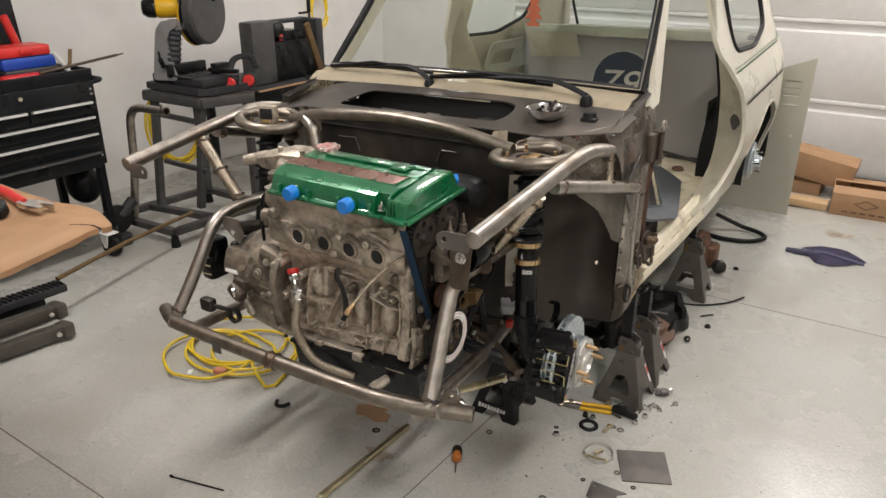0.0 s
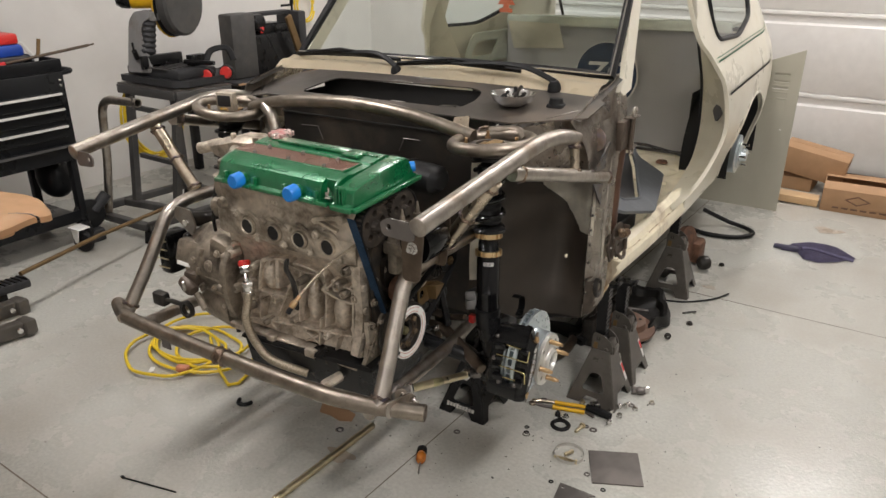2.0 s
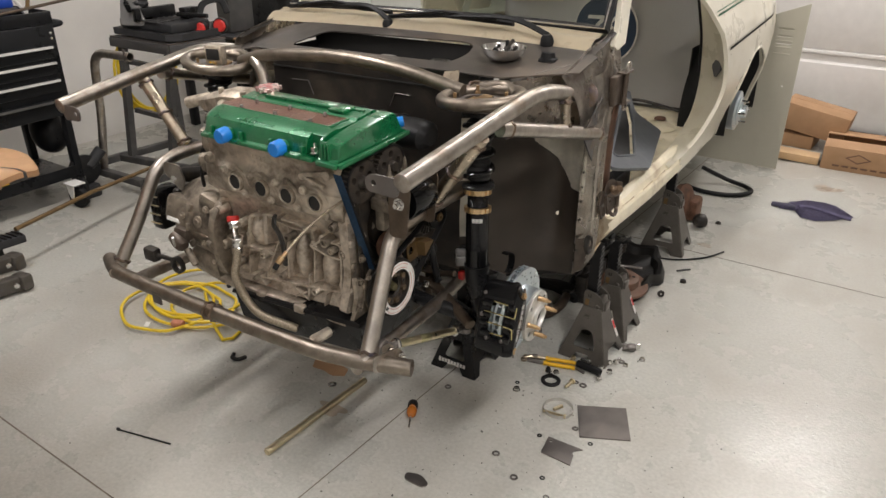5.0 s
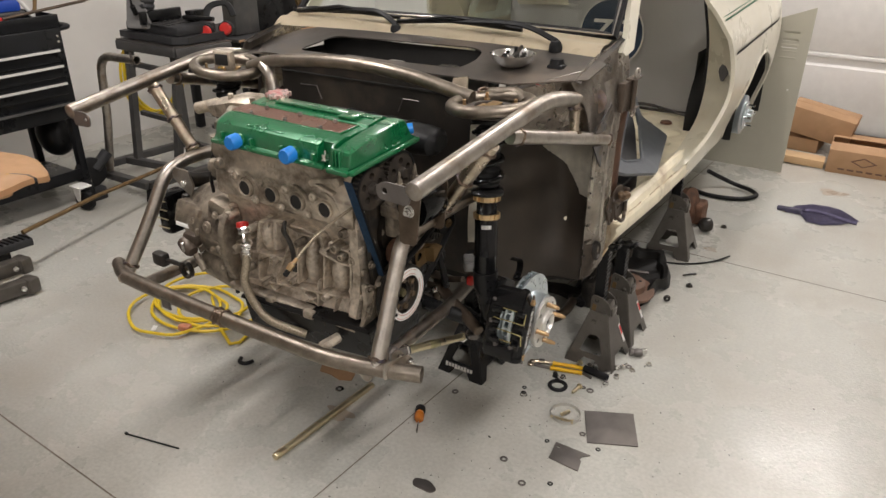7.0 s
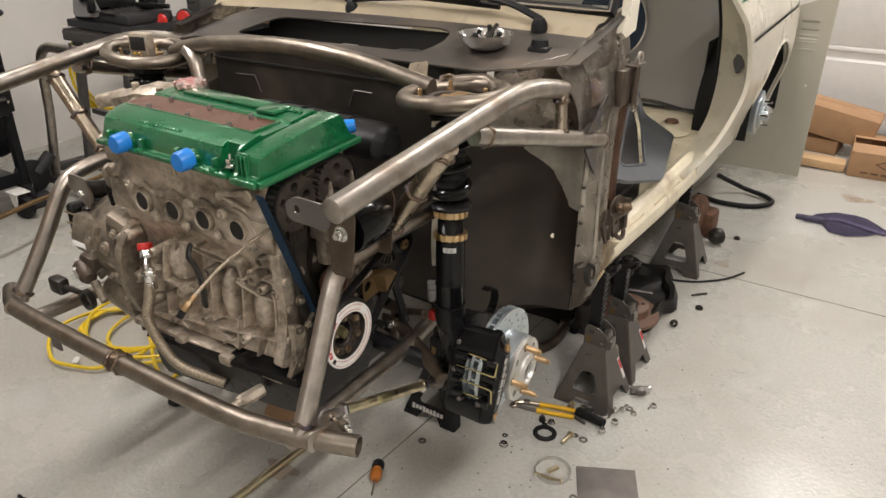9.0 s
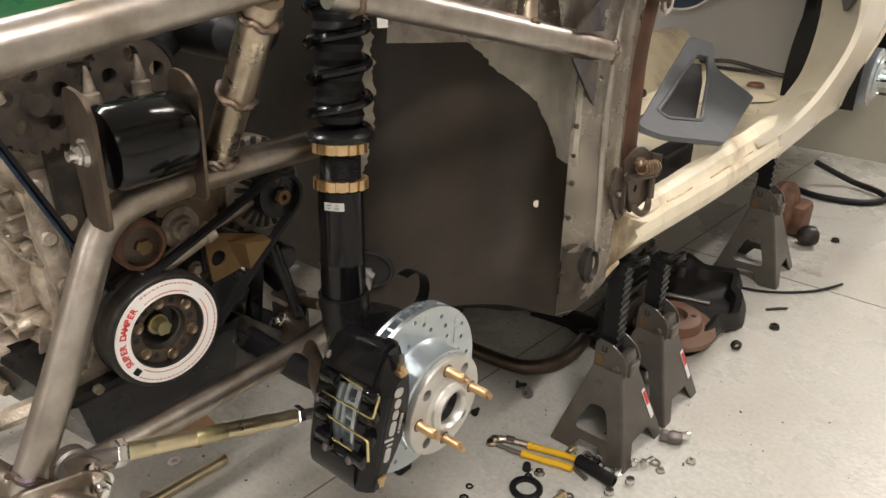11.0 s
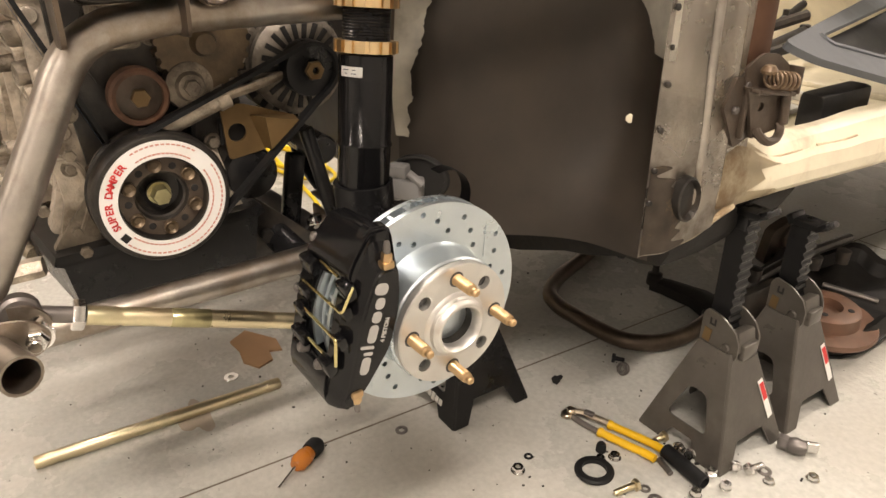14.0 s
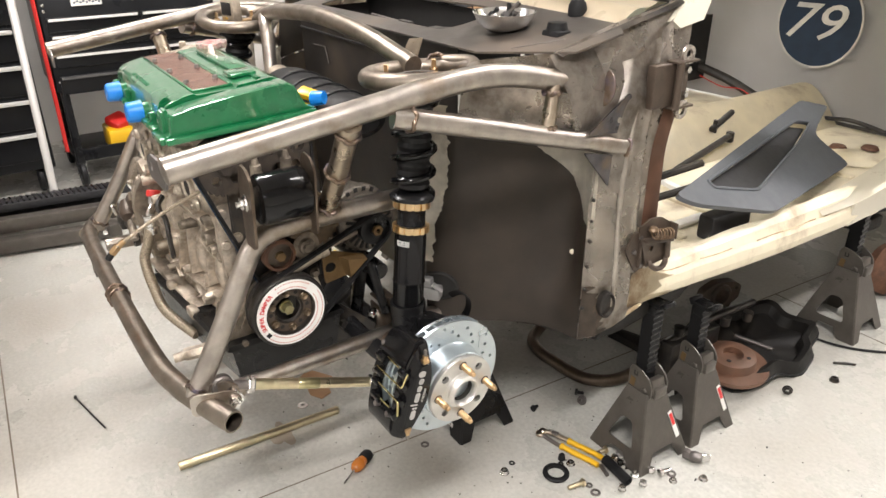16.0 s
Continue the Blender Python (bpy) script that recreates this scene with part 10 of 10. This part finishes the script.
part("grip_end", lathe([(0.0155, 0.040), (0.0165, 0.046), (0.016, 0.060), (0.010, 0.068), (0, 0.069)], (-0.930, 1.716, 0.016), (-0.958, 1.768, 0.016), 18), M_RUBBER, sd, "dark end of the grip")
part("blade", rod((-0.930, 1.716, 0.015), (-0.911, 1.678, 0.004), 0.0028, 8), M_CHROME, sd)
pl = thing("pliers", (-0.70, 2.23, 0), "slip-joint pliers with yellow grips", "pliers")
part("jaw", join(ringed((-0.782, 2.196, 0.002), (-0.782, 2.196, 0.012), 0.0115, 0.003, 20, 0.002), ringed((-0.780, 2.203, 0.011), (-0.780, 2.203, 0.019), 0.009, 0.003, 18, 0.002), sweep(smooth_line([(-0.782, 2.202, 0.012), (-0.764, 2.216, 0.014), (-0.742, 2.226, 0.013), (-0.712, 2.238, 0.012)], 5), 0.0062, 8, flat=0.8)), M_TINT, pl, "bright pliers jaw")
part("jaw", join(sweep(smooth_line([(-0.778, 2.198, 0.007), (-0.752, 2.201, 0.007), (-0.730, 2.204, 0.008), (-0.708, 2.208, 0.010)], 5), 0.0052, 8, flat=0.8), box((-0.752, 2.222, 0.017), (0.020, 0.011, 0.009), 0.003, (0, 0, 22))), M_PLATE, pl, "dull pliers jaw")
for line in (((-0.716, 2.236), (-0.668, 2.252), (-0.636, 2.262), (-0.614, 2.265)), ((-0.712, 2.207), (-0.660, 2.222), (-0.628, 2.233), (-0.607, 2.237))):
    part("grip", join(*[sweep(smooth_line([(x, y, 0.0105) for x, y in line], 6), 0.0072, 12), lathe([(0.0073, 0.0), (0.0088, 0.001), (0.0088, 0.006), (0.0073, 0.009)], (*line[0], 0.0105), (*line[1], 0.0105), 14, True)]), M_YELP, pl, "yellow dipped grip")
solo("rubber_grip", ringed((-0.611, 2.266, 0.0135), (-0.521, 2.257, 0.0135), 0.0132, 0.0095, 22, 0.002), M_RUBBER, "black rubber tube lying among the nuts", "rubber tube")
solo("steel_stub", rod((-0.607, 2.247, 0.0056), (-0.571, 2.236, 0.0056), 0.0052, 12, 0.001), M_PLATE, "plain steel stub beside the tube", "pin")
solo("seal_ring", ringed((-0.650, 2.136, 0.0), (-0.650, 2.136, 0.009), 0.0335, 0.021, 34, 0.003), M_RUBBER, "black rubber seal ring on the floor", "seal ring")


def nut(p, r=0.010, m=M_CHROME, label="bright steel nut on the floor", rot=(0, 0, 0)):
    bm = join(hexa((0, 0, 0), (0, 0, r * 0.95), r, r * 0.5), ringed((0, 0, 0), (0, 0, r * 0.18), r * 1.18, r * 0.5, 16))
    bm.transform(pose(p[0], p[1], 0.0005 if rot == (0, 0, 0) else r, *rot))
    solo("nut", bm, m, label, "nut", "loose nuts")


def washer(p, ro=0.010, ri=0.005, m=M_PLATE, label="steel washer on the floor"):
    solo("washer", ringed((p[0], p[1], 0.0003), (p[0], p[1], 0.0026), ro, ri, 22, 0.0006), m, label, "washer", "loose washers")


def bolt(p, ang, L=0.03, r=0.004, m=M_GOLD, label="yellow zinc bolt on the floor"):
    bm = join(hexa((0, 0, 0), (0.007, 0, 0), r * 1.9), lathe([(0, 0), (r, 0)] + [(r - 0.0005 * (k % 2), L * 0.35 + k * 0.0011) for k in range(int(L * 0.6 / 0.0011))] + [(r * 0.7, L), (0, L)], (0.006, 0, 0), (1, 0, 0), 10))
    bm.transform(pose(p[0], p[1], r * 1.85, 0, 2, ang))
    solo("bolt", bm, m, label, "bolt", "loose bolts")


for p in ((-0.725, 2.031), (-0.433, 2.427), (-0.655, 2.190), (-0.589, 2.335)):
    nut(p, 0.0105 if p[0] < -0.7 else 0.0095)
for p in ((-0.57, 2.36), (-0.47, 2.36), (-0.665, 2.165)):
    nut(p, 0.0085)


def lug_nut(p, rot):
    """Open wheel nut: hexagon with a cone seat and a bore."""
    bm = join(hexa((0, 0, 0.005), (0, 0, 0.017), 0.0096, 0.0055), lathe([(0.0055, 0.0), (0.0072, 0.0), (0.0100, 0.006), (0.0100, 0.0075), (0.0055, 0.0075)], (0, 0, 0), (0, 0, 1), 20, True))
    bm.transform(pose(p[0], p[1], 0.0002 if rot[0] == 0 else 0.0095, *rot))
    solo("wheel_nut", bm, M_CHROME, "bright open wheel nut on the floor", "nut", "loose wheel nuts")


for p, rot in (((-0.583, 2.301), (70, 0, 20)), ((-0.515, 2.343), (85, 0, -30)), ((-0.500, 2.285), (0, 0, 10)), ((-0.534, 2.292), (0, 0, 35)), ((-0.517, 2.231), (0, 0, 0)), ((-0.610, 2.295), (80, 0, 70)), ((-0.545, 2.318), (75, 0, 130))):
    lug_nut(p, rot)
for p, rot in (((-0.523, 2.911), (80, 0, 30)), ((-0.48, 3.082), (0, 0, 0)), ((-0.819, 2.384), (60, 0, 10)), ((-0.511, 3.789), (0, 0, 0))):
    nut(p, 0.012, M_GREASE if p[1] > 2.5 else M_PLATE, "dark steel nut on the floor", rot)
for p, ro in (((-0.923, 1.920), 0.0115), ((-0.741, 2.068), 0.008), ((-0.549, 2.174), 0.0125), ((-0.490, 2.377), 0.0125), ((-0.633, 1.728), 0.0115), ((-0.544, 1.671), 0.0115), ((-0.476, 1.713), 0.008), ((-0.435, 1.652), 0.009), ((-0.561, 1.869), 0.0075), ((-0.417, 1.919), 0.008), ((-0.483, 1.958), 0.010), ((-0.575, 2.178), 0.009)):
    washer(p, ro, ro * 0.5, M_RUBBER if ro <= 0.008 else M_PLATE)
washer((-1.253, 1.717), 0.0145, 0.006, M_CHROME, "bright fender washer on the floor")
bolt((-0.583, 2.168), 259.5, 0.040, 0.0058)
bolt((-0.502, 2.345), 78, 0.028, 0.006, M_CHROME, "bright spacer bolt on the floor")
bolt((-0.636, 2.298), 260, 0.022, 0.0055)
bolt((-0.862, 2.396), 40, 0.02, 0.005, M_RUBBER, "black bolt on the floor")
bolt((-0.87, 2.244), 100, 0.016, 0.005, M_RUBBER, "black bolt on the floor")
bolt((-0.64, 2.268), -12, 0.026, 0.005, M_PLATE, "plain steel bolt on the floor")
solo("rubber_bung", lathe([(0, 0.017), (0.006, 0.017), (0.0085, 0.013), (0.0095, 0.0)], (-0.682, 2.184, 0.0), (-0.682, 2.184, 1), 16), M_RUBBER, "small black rubber bung beside the pliers", "bung")
jt = thing("ball_joint", (-0.492, 2.465, 0), "dull metal joint with a wing nut on the floor", "fitting")
part("joint_body", join(lathe([(0, 0), (0.012, 0), (0.016, 0.012), (0.012, 0.03), (0, 0.032)], (-0.50, 2.455, 0.014), (-0.46, 2.475, 0.016), 14), hexa((-0.515, 2.45, 0.014), (-0.50, 2.456, 0.014), 0.014)), M_PLATE, jt)
part("wing", box((-0.475, 2.478, 0.014), (0.034, 0.01, 0.022), 0.004, (0, 0, 40)), M_CHROME, jt)
solo("cardboard_scrap", plate([(-1.375, 1.757), (-1.40, 1.80), (-1.33, 1.845), (-1.285, 1.84), (-1.295, 1.815), (-1.262, 1.81), (-1.25, 1.775), (-1.285, 1.755), (-1.33, 1.762)], [], (0, 0, 0.0), (1, 0, 0), (0, 1, 0), 0.004), M_CARD, "torn brown cardboard scrap on the floor", "cardboard")
solo("hose_scrap", sweep(smooth_line([(-1.655, 1.655, 0.008), (-1.64, 1.635, 0.008), (-1.615, 1.64, 0.008), (-1.605, 1.665, 0.008)], 5), 0.007, 8), M_RUBBER, "short black rubber offcut on the floor", "rubber scrap")
def blob(c, rx, ry, seed, m, h=0.0004):
    rg_ = random.Random(seed)
    ph = [rg_.uniform(0, 6.28) for _ in range(4)]
    return plate([(c[0] + rx * (1 + 0.22 * math.sin(3 * a + ph[0]) + 0.12 * math.sin(5 * a + ph[1]) + 0.06 * math.sin(9 * a + ph[2])) * math.cos(a), c[1] + ry * (1 + 0.22 * math.sin(3 * a + ph[0]) + 0.12 * math.sin(5 * a + ph[1])) * math.sin(a)) for a in (2 * math.pi * k / 36 for k in range(36))], [], (0, 0, 0.0001), (1, 0, 0), (0, 1, 0), h)


for c, rx, ry, sd_ in (((-0.12, 4.62), 0.07, 0.05, 1), ((-1.17, 1.62), 0.045, 0.03, 2), ((-0.5, 3.5), 0.03, 0.02, 5)):
    tagged(part("floor_stain", blob(c, rx, ry, sd_, M_STAIN), M_STAIN), "dried liquid stain on the floor", "stain", kind="structure")
rgd = random.Random(77)
deb = []
for k in range(420):
    x, y = rgd.gauss(-0.72, 0.48), rgd.gauss(2.0, 0.55)
    s = rgd.uniform(0.0007, 0.0026) * (1.6 if rgd.random() < 0.1 else 1)
    deb.append(box((x, y, s * 0.4), (s * rgd.uniform(0.8, 2.2), s, s * 0.8), 0, (0, 0, rgd.uniform(0, 180))))
tagged(part("floor_debris", join(*deb), M_GREASE), "dark crumbs and swarf scattered on the floor", "debris", kind="stuff")

# ---- small things on the car ----
bw = thing("parts_bowl", (-0.855, 2.085, 1.05), "steel bowl of bolts and fittings on the cowl", "bowl")
part("bowl", lathe([(0.02, 0.002), (0.032, 0.0), (0.052, 0.016), (0.062, 0.034), (0.0645, 0.034), (0.054, 0.013), (0.033, -0.003), (0.0, -0.003)], (-0.855, 2.085, 1.060), (-0.855, 2.083, 1.3), 36), M_CHROME, bw, "bright steel bowl")
rgb = random.Random(5)
for k in range(16):
    a, r = rgb.uniform(0, 6.28), rgb.uniform(0, 0.038)
    p = Vector((-0.855 + r * math.cos(a), 2.085 + r * math.sin(a), 1.068 + rgb.uniform(0, 0.016)))
    d_ = Vector((rgb.uniform(-1, 1), rgb.uniform(-1, 1), rgb.uniform(0, 1.4))).normalized()
    part("fitting", join(hexa(p, p + d_ * 0.012, 0.009), rod(p, p + d_ * rgb.uniform(0.025, 0.045), 0.005, 8, 0.001)), rgb.choice((M_CHROME, M_GREASE, M_CHROME, M_RUBBER)), bw)
solo("rubber_grommet", join(box((-0.733, 2.118, 1.062), (0.05, 0.04, 0.022), 0.008), lathe([(0, 0.02), (0.018, 0.018), (0.022, 0)], (-0.735, 2.12, 1.068), (-0.735, 2.12, 2), 14)), M_RUBBER, "black rubber grommet on the cowl", "grommet")
ag = thing("angle_gauge", tuple(RL + Vector((0.0, 0.0, 0.0))), "digital angle gauge standing on the far strut mount", "angle gauge")
gp = RL + Vector((0.01, -0.02, 0.036))
part("gauge_body", moved(box((0, 0, 0), (0.062, 0.03, 0.060), 0.006), pose(*gp, 0, 0, 14)), M_ALU, ag)
part("gauge_screen", moved(box((0, -0.0155, 0.004), (0.046, 0.002, 0.034), 0.0008), pose(*gp, 0, 0, 14)), M_DARK, ag, "dark display")
part("gauge_button", join(*[moved(box((-0.012 + 0.012 * k, -0.0158, -0.021), (0.007, 0.002, 0.005), 0.0008), pose(*gp, 0, 0, 14)) for k in range(2)]), M_YELP, ag, "yellow button")
solo("scribe_line", rod((-0.705, 1.985, 1.056), (-0.635, 2.05, 1.076), 0.0012, 6), M_PLATE, "bright welding wire laid on the fender", "wire")
ff = thing("air_freshener", (-1.21, 2.72, 1.30), "faded orange tree-shaped air freshener hanging inside the windscreen", "air freshener")
tree = [(0, 0.06), (0.014, 0.035), (0.008, 0.033), (0.022, 0.010), (0.012, 0.009), (0.030, -0.018), (0.016, -0.018), (0.036, -0.045), (0.012, -0.045), (0.012, -0.058), (0.026, -0.058), (0.026, -0.072)]
part("card", plate(tree + [(-x, y) for x, y in tree[::-1] if x], [], (-1.21, 2.70, 1.325), (1, 0, 0), (0, 0, 1), 0.002), M_ORANGE, ff)
part("string", rod((-1.21, 2.701, 1.385), (-1.21, 2.72, 1.62), 0.001, 5), M_RUBBER, ff)
tr_ = thing("trim_panel", (-0.85, 3.2, 0.5), "blue-grey plastic trim panel with a large opening", "trim panel")
# the panel leans in a flat plane across the cabin
def on_panel(x, y, up=0.0):
    return Vector((x, y, 0.797 - 0.5817 * x * 1.0 - 0.2088 * y + up))


tA = on_panel(-0.661, 2.442)
tu = (on_panel(-1.017, 3.491) - tA).normalized()
tn = Vector((0.5817, 0.2088, 1)).normalized()
tv = tn.cross(tu)


def flat_at(x, y):
    q = on_panel(x, y) - tA
    return (q.dot(tu), q.dot(tv))


t_out = [flat_at(*p) for p in ((-0.661, 2.442), (-1.017, 3.491), (-1.004, 3.654), (-0.90, 3.42), (-0.865, 3.36), (-0.757, 3.397), (-0.606, 2.776), (-0.635, 2.501))]
t_hole = [flat_at(*p) for p in ((-0.697, 2.604), (-0.922, 3.326), (-0.919, 3.411), (-0.833, 3.217), (-0.669, 2.783), (-0.679, 2.612))]
part("panel", plate(soft(t_out, 0.03, 4), [soft(t_hole, 0.025, 4)], tA, tu, tv, 0.012), M_BLUEGREY, tr_)
part("recess", plate([(x, y) for x, y in t_hole], [], tA - tn * 0.02, tu, tv, 0.004), M_DGREY, tr_, "dark backing of the opening")
part("opening_lip", sweep([tA + tu * x + tv * y + tn * 0.012 for x, y in soft(t_hole, 0.025, 4)], 0.005, 6, True), M_BLUEGREY, tr_)
part("support", box((-0.70, 2.72, 0.53), (0.05, 0.16, 0.07), 0.01), M_DGREY, tr_)
# pale sheet stands in for a bright patch of light above the bulkhead
solo("paper_sheet", sheet(lambda s, t: (lerp(-1.80, -1.50, s) - 0.03 * t, 3.925 - 0.02 * t, lerp(0.955 + 0.02 * s, 1.10, t)), 6, 4, 0.001), M_CREAM, "pale sheet painting a bright patch of light on the rear bulkhead", "paper")
